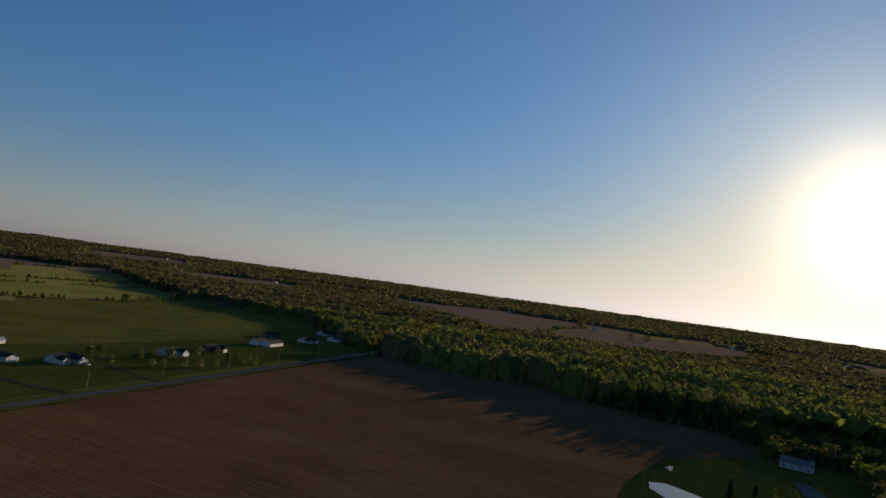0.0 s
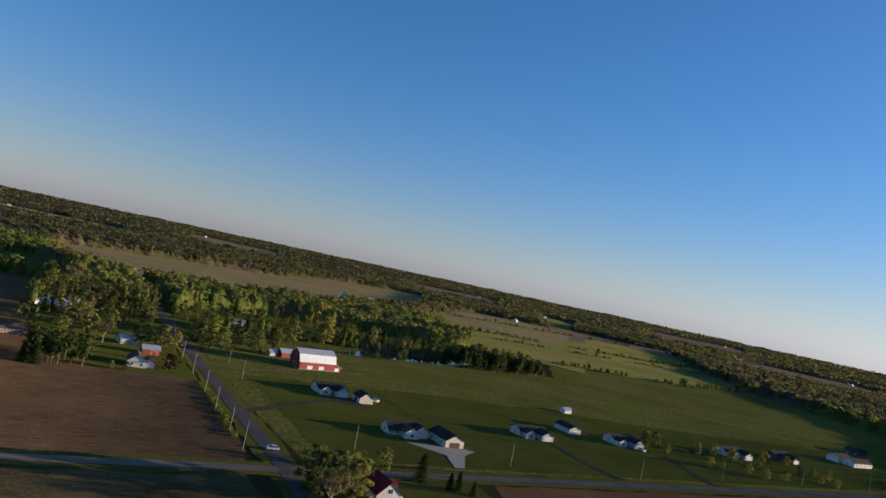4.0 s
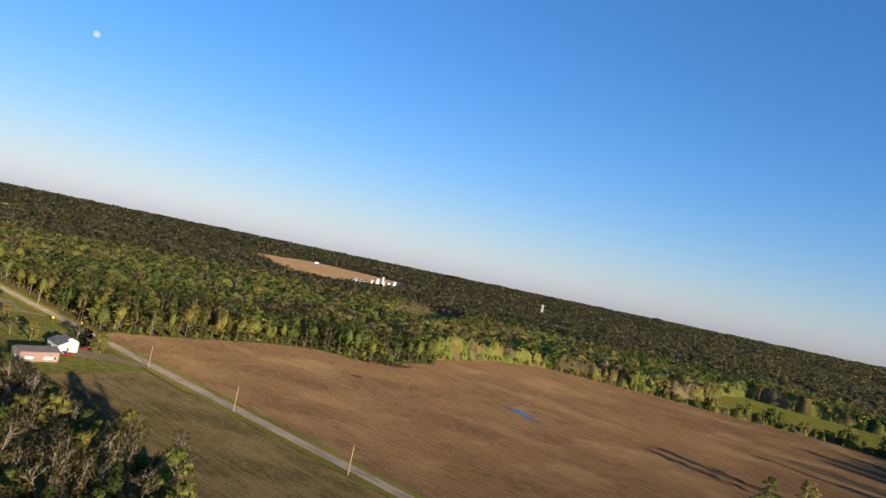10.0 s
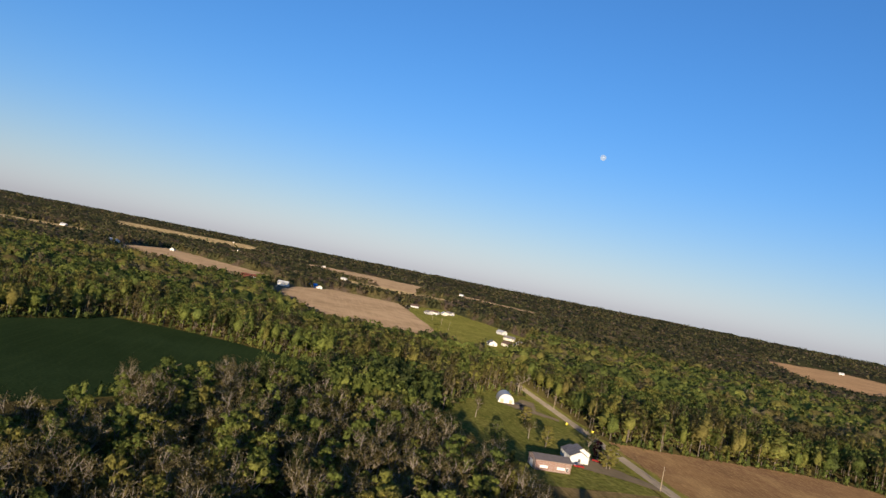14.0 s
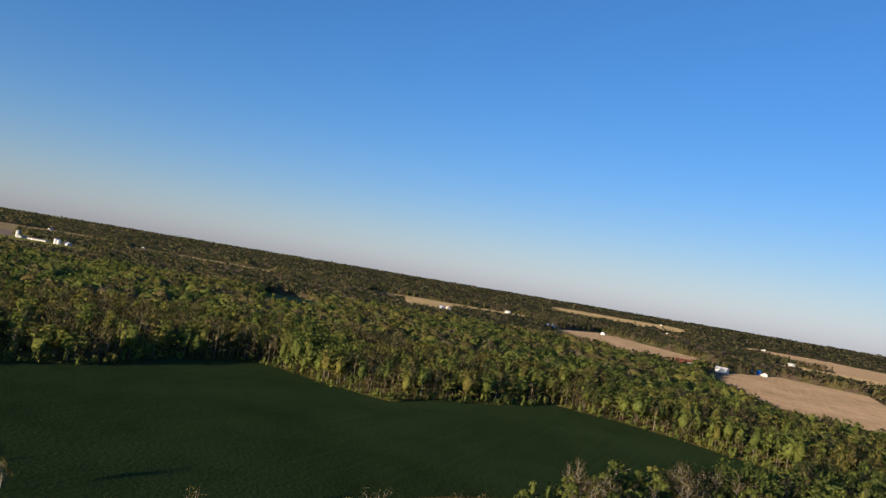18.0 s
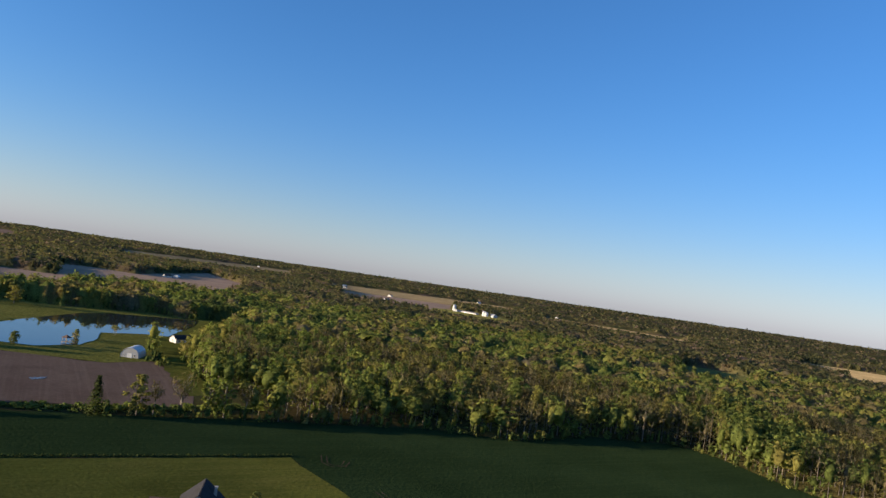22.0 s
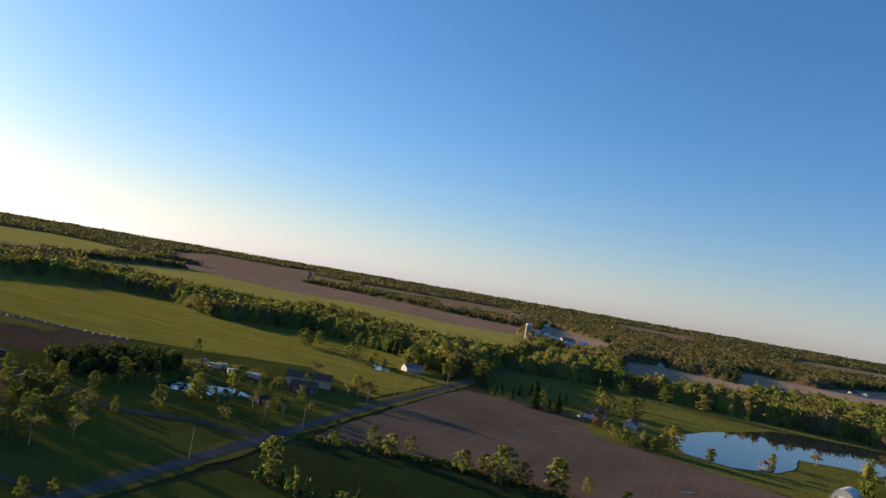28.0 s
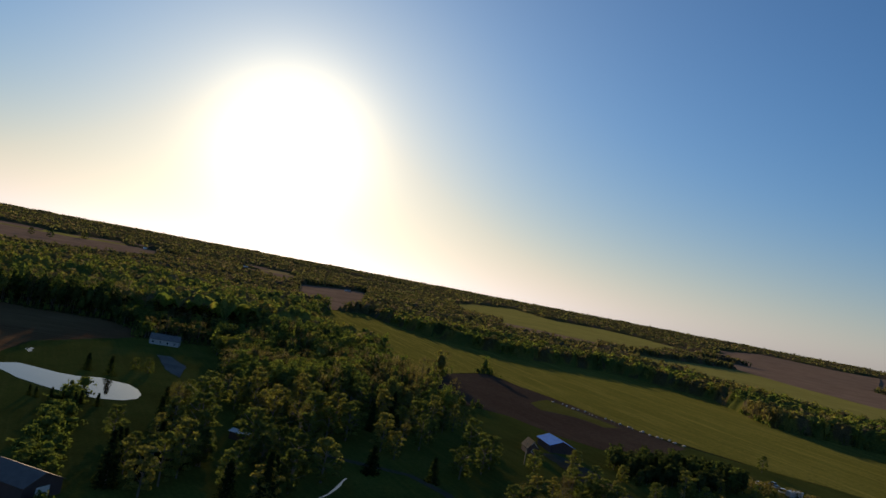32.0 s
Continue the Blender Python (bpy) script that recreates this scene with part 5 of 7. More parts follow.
# ---- houses along the main road ----
h = thing("cream_house", 285, 198.5, -27, "cream ranch house with a charcoal shingle roof", "house")
volume(h, 17, gable(8, 2.8, 2.3), M_CREAM, M_BLACKROOF)
volume(h, 7, gable(6.5, 2.8, 1.9), M_WHITE, M_BROWNROOF, 0.5, -5.5, 90)
volume(h, 6.5, gable(6.5, 2.9, 2.3), M_WHITE, M_BLACKROOF, 6.0, -3.2, 90)
wall_windows(h, 17, 8.0, 2.8, side=5, ends=1, skip=(-1,))
for wx in (-7.6, -6, -4.2):
    window(h, wx, -4.0, 1.5, -90)
window(h, 0.5, -9.0, 1.5, -90, 1.4, 1.2)
door(h, 2.4, -6.5, -90)
for k in range(5):
    slab(h, "porch_post", -8.6 + k * 1.45, -8.45 + k * 1.45, -5.8, -5.65, 0, 2.5, M_TRIM)
slab(h, "porch_roof", -8.8, -2.6, -6.0, -4.05, 2.5, 2.65, M_BLACKROOF)
h = thing("detached_garage", 295.5, 183, 68, "cream detached garage with charcoal roof and wide door", "garage")
volume(h, 15, gable(9.2, 3.1, 2.3), M_CREAM, M_BLACKROOF)
door(h, -7.5, 0, 180, 5.0, 2.4, M_BROWNROOF, "garage_door")
wall_windows(h, 15, 9.2, 3.1, side=2, ends=0)
sheet("drive_cream_house", [(274, 188), (283, 184), (288, 178), (297, 173), (298, 169), (288, 167), (272, 156), (268, 158), (279, 170), (276, 182)], M_CONCRETE,
      "pale concrete driveway", "driveway", 4, 0.1, 0.26)


def suburban(name, x, y, heading, wall_m, roof_m, label, length=16, width=8.5, wing=-4.0, garage=5.0, storey=2.7):
    e = thing(name, x, y, heading, label, "house")
    volume(e, length, gable(width, storey, 2.3), wall_m, roof_m)
    volume(e, 5, gable(5.5, storey, 1.8), wall_m, roof_m, wing, -width / 2 - 1.4, 90)
    volume(e, 7, gable(7.0, storey, 2.1), wall_m, roof_m, garage, -width / 2 - 2.2, 90)
    wall_windows(e, length, width, storey, side=4, ends=1, skip=(-1,))
    window(e, wing, -width / 2 - 3.9, 1.5, -90, 1.4, 1.2)
    window(e, 0.2, -width / 2, 1.5, -90)
    door(e, garage, -width / 2 - 5.7, -90, 4.4, 2.3, M_TRIM, "garage_door")
    door(e, -0.9, -width / 2, -90)
    return e


suburban("ranch_house", 365, 181, -25, M_GREY, M_BLACKROOF, "pale grey ranch house with two front gables", 17, 9, -4.5, 4.5)
h = thing("outbuilding", 407, 180, 66, "long grey outbuilding with a white door", "shed")
volume(h, 13, gable(8, 2.8, 1.7), M_GREY, M_BLACKROOF)
door(h, -6.5, 0, 180, 3.6, 2.3, M_TRIM, "garage_door")
suburban("ranch_house", 423, 156, -24, M_GREY, M_BLACKROOF, "grey ranch house with a car before its open garage", 16, 9, -5, 5)
h = thing("garden_shed", 463, 209, -20, "small white garden shed in the pasture", "shed")
volume(h, 6, gable(4.5, 2.3, 1.3), M_WHITE, M_TIN)
door(h, 3.0, 0, 0, 1.6, 2.0)
suburban("ranch_house", 500, 117, -24, M_GREY, M_BLACKROOF, "grey ranch house half hidden by young trees", 17, 9, -4, 5)
suburban("ranch_house", 543, 98, -24, M_DARKWALL, M_BLACKROOF, "dark brick ranch house among young trees", 16, 9, -4, 4)
h = thing("pole_barn", 622, 62, -24, "long white pole barn with a charcoal roof", "barn")
volume(h, 22, gable(9, 3.0, 2.4), M_WHITE, M_BLACKROOF, 0, 0)
volume(h, 16, gable(9, 3.2, 2.6), M_WHITE, M_BLACKROOF, -6, 9, 0)
wall_windows(h, 22, 9, 3, side=4, ends=1)
suburban("ranch_house", 684, 38, -24, M_GREY, M_BLACKROOF, "grey house at the field's end", 15, 9)
suburban("ranch_house", 728, 12, -24, M_WHITE, M_BROWNROOF, "white house with a brown roof by the wood", 13, 9)
suburban("ranch_house", 690, 72, 20, M_DARKWALL, M_BLACKROOF, "dark house at the pasture's far side", 15, 9)
suburban("ranch_house", 780, 25, -24, M_GREY, M_BLACKROOF, "low grey house behind trees", 14, 9)

# ---- east of the crossing road ----
suburban("gabled_house", 304, 264, -22, M_CREAM, M_BLACKROOF, "cream house with a charcoal roof and broad gable", 16, 9.5, -5, 3)
h = thing("small_garage", 309, 245, -22, "small cream garage with dark roof", "garage")
volume(h, 8.5, gable(7.5, 2.8, 2.6), M_CREAM, M_BLACKROOF, 0, 0, 90)
door(h, -3.75, 0, 180, 3.2, 2.2, M_DARKWALL, "garage_door")
h = thing("above_ground_pool", 319, 246, 0, "round white above-ground pool", "pool")
bm = bmesh.new()
cyl(bm, Matrix(), 2.6, 2.6, 0, 1.2, 20)
part("pool_wall", bm, M_WHITETIN, h)
bm = bmesh.new()
cyl(bm, Matrix(), 2.5, 2.5, 1.2, 1.204, 20)
part("pool_water", bm, M_WATER, h)
sheet("drive_gabled_house", [(226, 238), (296, 252), (304, 252), (306, 236), (297, 240), (290, 248), (228, 234)], M_GRAVEL, "gravel driveway", "driveway", 5, 0.3, 0.25)
h = thing("red_barn", 339, 315, -12, "large red gambrel barn with a pale metal roof", "barn")
volume(h, 24, gambrel(12, 4.6, 11.2), M_REDWALL, M_TIN, over=0.5)
for k, wx in enumerate((-5.0, 2.8)):
    door(h, wx, -6.0, -90, 3.2, 2.3, M_TRIM, "barn_door")
slab(h, "foundation", -12.1, 12.1, -6.08, 6.08, -0.1, 0.5, M_CONCRETE)
bm = bmesh.new()
extrude_profile(bm, Matrix() @ pose(14.4, 0, 0, 0, 0, 90), [(-2.4, -0.1), (-2.4, 2.4), (2.4, 4.4), (2.4, -0.1)], -5.4, 3.5)
part("lean_to", bm, M_REDWALL, h)
bm = bmesh.new()
extrude_profile(bm, Matrix() @ pose(14.4, 0, 0, 0, 0, 90), [(-2.7, 2.35), (2.4, 4.5), (2.4, 4.65), (-2.7, 2.5)], -5.8, 3.9)
part("lean_to_roof", bm, M_TIN, h)
door(h, 14.0, -5.4, -90, 2.6, 2.0, M_TRIM, "barn_door")
door(h, -12.0, 0, 180, 3.6, 3.4, M_REDWALL, "barn_door")
for ex in (-12.0, 12.0):
    window(h, ex, 0, 7.4, 180 if ex < 0 else 0, 1.2, 1.2)
h = thing("small_barn", 342, 343, -12, "small red barn with a tin roof", "barn")
volume(h, 8, gable(6, 3, 2.2), M_REDWALL, M_TIN)
h = thing("feed_shed", 334, 346, -12, "small grey feed shed", "shed")
volume(h, 5, gable(5, 2.4, 1.4), M_GREY, M_TIN)
h = thing("bungalow", 387, 447, -20, "white bungalow under big trees", "house")
volume(h, 14, gable(8, 2.8, 2.0), M_WHITE, M_GREYROOF)
wall_windows(h, 14, 8, 2.8, side=4)

# ---- old farm beside the north field ----
h = thing("white_cottage", 226.5, 312.5, 62, "white cottage with a brown and red roof", "house")
volume(h, 11.5, gable(8.2, 3.0, 2.6), M_WHITE, M_BROWNROOF)
volume(h, 5.5, gable(5.5, 2.6, 1.6), M_WHITE, M_REDROOF, -1.0, -5.0, 0)
wall_windows(h, 11.5, 8.2, 3.0, side=3, ends=2)
h = thing("red_shed", 247.5, 337, -18, "red shed with a pale metal roof", "shed")
volume(h, 8.5, gable(6, 2.8, 1.8), M_REDWALL, M_TIN)
door(h, 1.5, -3.0, -90, 2.6, 2.2, M_REDWALL, "shed_door")
h = thing("grey_shed", 249, 362, -10, "pale grey shed beneath trees", "shed")
volume(h, 9, gable(7, 2.8, 1.8), M_GREY, M_WHITETIN)
h = thing("brick_ranch", 193, 374, -8, "low tan ranch house in the trees' shade", "house")
volume(h, 16, gable(7.5, 2.7, 1.8), M_BRICK, M_BROWNROOF)
wall_windows(h, 16, 7.5, 2.7, side=5)
h = thing("white_barn", 265, 464, 20, "white barn with tin roof among trees", "barn")
volume(h, 14, gable(9, 4.0, 2.6), M_WHITE, M_TIN)
h = thing("tin_shed", 250, 470, 20, "low tin-roofed shed among trees", "shed")
volume(h, 12, gable(6, 2.6, 1.4), M_WHITE, M_TIN)

# ---- brick workshop and neighbours by the north road ----
h = thing("brick_workshop", -164, 283, 68, "red brick workshop with a shallow grey metal roof", "workshop")
volume(h, 14.5, gable(9, 4.0, 1.3), M_BRICK, M_DULLTIN)
for wx in (-3.8, 3.2):
    slab(h, "blocked_opening", wx - 1.6, wx + 1.6, -4.58, -4.45, 1.1, 2.1, M_TRIM, "whitened blocked window opening")
door(h, -7.25, 0.5, 180, 3.0, 2.6, M_TRIM, "shed_door")
window(h, 5.8, -4.5, 1.5, -90)
h = thing("white_house", -176, 308, 155, "white house with a grey roof and carport", "house")
volume(h, 13, gable(8.0, 2.9, 2.0), M_WHITE, M_GREYROOF)
volume(h, 8, gable(7, 2.9, 1.8), M_WHITE, M_GREYROOF, 6.0, -4.0, 0)
wall_windows(h, 13, 8, 2.9, side=3)
sheet("drive_workshop", [(-166, 300), (-150, 312), (-138, 318), (-136, 322), (-152, 322), (-172, 318), (-178, 322), (-182, 318), (-172, 306)], M_GRAVEL,
      "gravel drive to the workshop", "driveway", 4, 0.3, 0.26)
h = thing("quonset_hut", -283, 354, 148, "white quonset hut with a tan front wall", "quonset")
volume(h, 15, arch(9, 5.2), M_WHITE, M_WHITETIN, over=0.1)
slab(h, "front_board", -7.62, -7.52, -3.6, 3.6, 0, 2.4, M_TANWALL)
slab(h, "front_board", 7.52, 7.62, -3.6, 3.6, 0, 2.4, M_TANWALL)
door(h, -7.64, 0, 180, 2.8, 2.2, M_TRIM, "shed_door")
sheet("drive_quonset", [(-276, 345), (-264, 348), (-240, 358), (-244, 362), (-262, 360), (-272, 368), (-282, 376), (-290, 372), (-282, 362), (-278, 350)], M_GRAVEL,
      "worn gravel yard by the quonset hut", "driveway", 4, 0.4, 0.26)

# ---- big house on the west lawn ----
h = thing("two_storey_house", -138.5, -67.5, 45, "two-storey pale grey house with steep charcoal roof", "house")
volume(h, 12.5, gable(10, 5.0, 4.2), M_GREY, M_BLACKROOF)
volume(h, 7, gable(8, 3.2, 2.2), M_GREY, M_BROWNROOF, -1.5, -8.0, 90)
volume(h, 8, gable(7, 3.0, 2.0), M_GREY, M_BROWNROOF, 5.5, -7.5, 0)
volume(h, 3.4, gable(4.2, 3.0, 1.7), M_GREY, M_BLACKROOF, 7.8, 3.0, 0)
chimney(h, -2.2, 3.0, 6.0, 8.9, M_STONE)
for wy in (-2.6, 1.6):
    window(h, 6.25, wy, 3.9, 0, 1.1, 1.4)
wall_windows(h, 12.5, 10, 5, side=4, ends=2, skip=(2,))
for wx in (-4, -1, 2, 4.6):
    window(h, wx, 5.0, 4.0, 90)
slab(h, "deck", -4, 5, 5.1, 8.2, 0, 0.6, M_POLE, "wooden deck with white rail")
for k in range(7):
    slab(h, "rail_post", -4 + k * 1.48, -3.9 + k * 1.48, 8.05, 8.15, 0.6, 1.6, M_TRIM)
slab(h, "rail", -4, 5, 8.06, 8.14, 1.55, 1.65, M_TRIM)

# ---- pond and houses to the west ----
h = thing("pond_house", -184, -414, 62, "white house with a brown roof near the pond", "house")
volume(h, 13, gable(8.5, 3.0, 3.2), M_WHITE, M_BROWNROOF)
volume(h, 9, gable(7, 2.8, 2.2), M_WHITE, M_BROWNROOF, 7, -2, 90)
wall_windows(h, 13, 8.5, 3, side=3, ends=2)
window(h, -6.5, 0, 4.0, 180)
h = thing("pond_garage", -199, -396, 62, "dark-roofed garage by the pond house", "garage")
volume(h, 9, gable(7.5, 2.8, 2.4), M_GREY, M_BROWNROOF)
sheet("drive_pond_house", [(-170, -412), (-178, -405), (-176, -396), (-160, -400), (-128, -430), (-132, -434)], M_GRAVEL, "gravel drive to the pond house", "driveway", 4, 0.3, 0.26)
h = thing("lake_cabin", -330, -337, -4, "low cabin with a dark roof by the pond", "cabin")
volume(h, 17, gable(8, 2.7, 2.4), M_GREY, M_BLACKROOF)
wall_windows(h, 17, 8, 2.7, side=4)
h = thing("quonset_barn", -262, -289, 40, "white quonset barn at the field's edge", "quonset")
volume(h, 14, arch(9.5, 5.4), M_WHITETIN, M_WHITETIN, over=0.1)
for s, f in ((-1, 180), (1, 0)):
    for wy in (-2.6, 2.6):
        window(h, s * 7.0, wy, 1.5, f, 0.8, 0.9)
    door(h, s * 7.02, 0, f, 2.4, 2.3, M_TRIM, "barn_door")
h = thing("gazebo", -246, -331, 20, "small wooden gazebo standing in the pond", "gazebo")
for sx, sy in ((-1.4, -1.4), (1.4, -1.4), (1.4, 1.4), (-1.4, 1.4)):
    slab(h, "post", sx - 0.1, sx + 0.1, sy - 0.1, sy + 0.1, 0, 3.4, M_POLE)
slab(h, "floor_deck", -1.8, 1.8, -1.8, 1.8, 0.9, 1.05, M_POLE)
slab(h, "rail", -1.6, 1.6, -1.55, -1.45, 1.9, 2.0, M_POLE)
slab(h, "rail", -1.6, 1.6, 1.45, 1.55, 1.9, 2.0, M_POLE)
bm = bmesh.new()
apex = bm.verts.new((0, 0, 5.0))
ring = [bm.verts.new(p) for p in ((-2.1, -2.1, 3.35), (2.1, -2.1, 3.35), (2.1, 2.1, 3.35), (-2.1, 2.1, 3.35))]
for k in range(4):
    bm.faces.new((ring[k], ring[(k + 1) % 4], apex))
bm.faces.new(ring[::-1])
part("roof", bm, M_BROWNROOF, h)

# ---- south side ----
h = thing("long_shed", -8, -369, 3, "long tan shed with a red-brown roof", "shed")
volume(h, 24, gable(11, 4.0, 2.8), M_TANWALL, M_BROWNROOF)
door(h, -12.0, 0.0, 180, 2.2, 2.8, M_TRIM, "shed_door")
h = thing("dark_house", -8, -344, 0, "low dark brown house under trees", "house")
volume(h, 13, gable(8, 3.0, 3.0), M_DARKWALL, M_BROWNROOF)
wall_windows(h, 13, 8, 3, side=3)
h = thing("garden_hut", 6, -303, 20, "small dark hut with pale posts", "hut")
volume(h, 5, gable(4, 2.4, 1.2), M_DARKWALL, M_BLACKROOF)
for k in range(3):
    slab(h, "post", -2.3 + k * 2.3 - 0.08, -2.3 + k * 2.3 + 0.08, 2.5, 2.66, 0, 2.2, M_TRIM)
h = thing("roadside_house", -70, -492, 25, "pale grey house by the roadside pond", "house")
volume(h, 13, gable(8, 2.9, 2.2), M_GREY, M_GREYROOF)
wall_windows(h, 13, 8, 2.9, side=4)
h = thing("blue_roofed_barn", 130, -312, -38, "dark barn, its metal roof coloured by reflected blue sky", "barn")
volume(h, 15, [(-5.5, 3.4), (0, 5.4), (5.5, 3.4)], M_DARKWALL, M_BLUETIN, over=0.7, eave=0.7)
door(h, 7.5, 0, 0, 3.0, 2.6, M_TRIM, "barn_door")
door(h, 0, -5.5, -90, 3.4, 2.6, M_DARKWALL, "barn_door")
h = thing("peaked_cottage", 131, -291, -40, "small dark cottage with white gable trim", "cottage")
volume(h, 8, gable(5, 2.6, 3.0), M_DARKWALL, M_BLACKROOF)
for s in (-1, 1):
    bm = bmesh.new()
    extrude_profile(bm, Matrix(), [(-2.3, 3.0), (0, 5.55), (2.3, 3.0), (2.0, 3.0), (0, 5.15), (-2.0, 3.0)], s * 4.02, s * 4.1)
    part("gable_trim", bm, M_TRIM, h)
window(h, -4.0, 0, 1.6, 180, 1.2, 1.2)
sheet("drive_south", [(-4, -246), (22, -256), (49, -257), (84, -282), (104, -296), (124, -303), (128, -296), (112, -284), (96, -272), (88, -276), (52, -250), (22, -250), (-2, -240)], M_GRAVEL,
      "winding gravel drive", "driveway", 5, 0.4, 0.27)
ribbon("drive_stream", [(160, -186), (147, -191), (126, -203), (108, -200), (88, -190), (60, -172), (28, -160)], 3.2, M_GRAVEL, 0.262, "winding gravel lane between trees", "driveway", 5, 0.2)
ribbon("stream", [(131, -178), (127, -171), (122, -162), (119, -153)], 0.7, M_WATER, 0.2, "narrow stream glinting between trees", "stream", 4, 0.15)
ribbon("lane_south", [(-46, -352), (-30, -355), (-16, -357), (6, -352)], 4.0, M_GRAVEL, 0.265, "gravel lane to the long shed", "driveway", 5, 0.2)
h = thing("metal_barn", 152, -90, 20, "dark barn with a dull metal roof", "barn")
volume(h, 16, gable(11, 3.6, 2.4), M_DARKWALL, M_DULLTIN)
door(h, -8.0, 0, 180, 3.5, 2.8, M_TRIM, "barn_door")
h = thing("woodland_house", 353, -246, 50, "dark-roofed house deep in shade", "house")
volume(h, 16, gable(9, 3, 2.6), M_GREY, M_GREYROOF)
wall_windows(h, 16, 9, 3, side=4)
h = thing("picnic_shelter", 175, -170, 15, "small shelter with a white roof", "shelter")
volume(h, 7, [(-2.0, 2.6), (0, 3.2), (2.0, 2.6)], M_DARKWALL, M_WHITETIN)
sheet("drive_woodland", [(300, -213), (320, -222), (316, -228), (290, -221), (267, -203), (284, -206)], M_PAVED, "pale paved yard before the woodland house", "driveway", 4, 0.3, 0.26)

# ---- far farms ----


def silo(x, y, r, h_, mat, label, dome=True):
    e = thing("silo", x, y, 0, label, "silo", "farm silos")
    bm = bmesh.new()
    cyl(bm, Matrix(), r, r, 0, h_ - r * (0.6 if dome else 0), 16)
    part("shaft", bm, mat, e)
    for k in range(4):
        bm = bmesh.new()
        cyl(bm, Matrix(), r * 1.02, r * 1.02, h_ * (0.15 + 0.2 * k), h_ * (0.15 + 0.2 * k) + 0.25, 16)
        part("hoop", bm, M_METAL, e)
    bm = bmesh.new()
    z = h_ - r * (0.6 if dome else 0)
    for i in range(3):
        a0, a1 = math.pi / 2 * i / 3, math.pi / 2 * (i + 1) / 3
        cyl(bm, Matrix(), r * 1.03 * math.cos(a0), max(0.05, r * 1.03 * math.cos(a1)), z + r * 0.6 * math.sin(a0), z + r * 0.6 * math.sin(a1), 16)
    part("dome", bm, M_TIN, e)
    return e


def barn(name, x, y, heading, length, width, h_, top, wall_m, roof_m, label, round_top=False):
    e = thing(name, x, y, heading, label, "barn")
    volume(e, length, gambrel(width, h_, top) if round_top else gable(width, h_, top - h_), wall_m, roof_m)
    door(e, 0, -width / 2, -90, min(4, length * 0.3), min(3.0, h_ * 0.8), M_TRIM, "barn_door")
    wall_windows(e, length, width, h_, side=4, ends=1, skip=(-1,))
    return e


def far_house(x, y, heading, wall_m, roof_m, label="small white house far off"):
    e = thing("far_house", x, y, heading, label, "house", "far houses")
    volume(e, 13, gable(8.5, 3.4, 2.6), wall_m, roof_m)
    wall_windows(e, 13, 8.5, 3.4, side=3, ends=1)
    return e


barn("white_barn", 826, 776, 50, 16, 11, 5, 13, M_WHITE, M_TIN, "white gambrel barn on a far farm", True)
barn("far_shed", 850, 792, -20, 14, 8, 3.5, 6, M_REDWALL, M_BROWNROOF, "dark shed beside the far barn")
barn("far_shed", 942, 823, -20, 9, 6, 3, 5, M_WHITE, M_WHITETIN, "small white shed in a far field")
barn("dairy_barn", -1018, 447, 50, 32, 11, 4.5, 8, M_WHITE, M_RUSTROOF, "long white barn with a red roof")
barn("red_barn", -985, 412, 50, 14, 10, 5, 10, M_REDWALL, M_RUSTROOF, "red barn on a far farmstead", True)
barn("far_shed", -1000, 420, 50, 10, 8, 4, 7, M_REDWALL, M_BROWNROOF, "red shed on a far farmstead")
barn("far_shed", -985, 470, 50, 16, 9, 4.5, 8, M_WHITE, M_WHITETIN, "white shed on a far farmstead")
barn("blue_barn", -1075, 556, 40, 12, 8, 4, 7, M_BLUETIN, M_BLUETIN, "blue metal barn far off")
barn("far_shed", -1447, 289, 30, 26, 12, 5, 9, M_WHITE, M_WHITETIN, "white barn among far fields")
barn("far_shed", -1560, 330, 30, 30, 12, 5, 8, M_WHITE, M_WHITETIN, "long white barn among far fields")
barn("far_shed", -1408, 265, 30, 14, 10, 6, 9, M_WHITE, M_TIN, "tall white shed among far fields")
silo(-1300, 68, 5.5, 15, M_CONCRETE, "concrete silo rising from the woods")
silo(-1296, 82, 4.5, 12, M_CONCRETE, "shorter concrete silo in the woods")
silo(-292, -1134, 5.0, 26, M_CONCRETE, "tall pale concrete silo")
silo(-306, -1128, 5.0, 18, M_METAL, "dark metal silo on a farm")
silo(-322, -1122, 5.5, 15, M_METAL, "squat dark metal silo on a farm")
silo(-332, -1110, 5.0, 13, M_METAL, "low dark grain bin beside silos")
barn("far_shed", -372, -1180, 30, 30, 14, 5, 10, M_WHITE, M_GREYROOF, "white barn with a grey roof")
barn("far_shed", -345, -1165, 30, 24, 12, 5, 9, M_DARKWALL, M_TIN, "dark barn beside silos")
barn("far_shed", -402, -1178, 30, 16, 10, 5, 8, M_WHITE, M_WHITETIN, "white shed beside the road")
barn("dairy_barn", -1456, -806, 83, 66, 11, 3.0, 5.0, M_GREY, M_GREYROOF, "very long white poultry barn")
silo(-1464, -846, 4.2, 15, M_WHITETIN, "white silo at the barn's end")
silo(-1446, -752, 4.2, 12, M_WHITETIN, "white grain bin at a farm")
silo(-1440, -742, 4.2, 11, M_WHITETIN, "white grain bin in a row")
barn("far_shed", -1450, -728, 60, 16, 11, 5, 8, M_GREY, M_WHITETIN, "white barn at the poultry farm")
for k in range(5):
    silo(-566 + k * 11, 1570 + k * 8, 4.8, 13 + (k * 5) % 7, M_WHITETIN if k % 2 else M_TIN, "steel grain bin of an elevator")
silo(-545, 1585, 3.6, 22, M_METAL, "tall grain elevator tower", False)
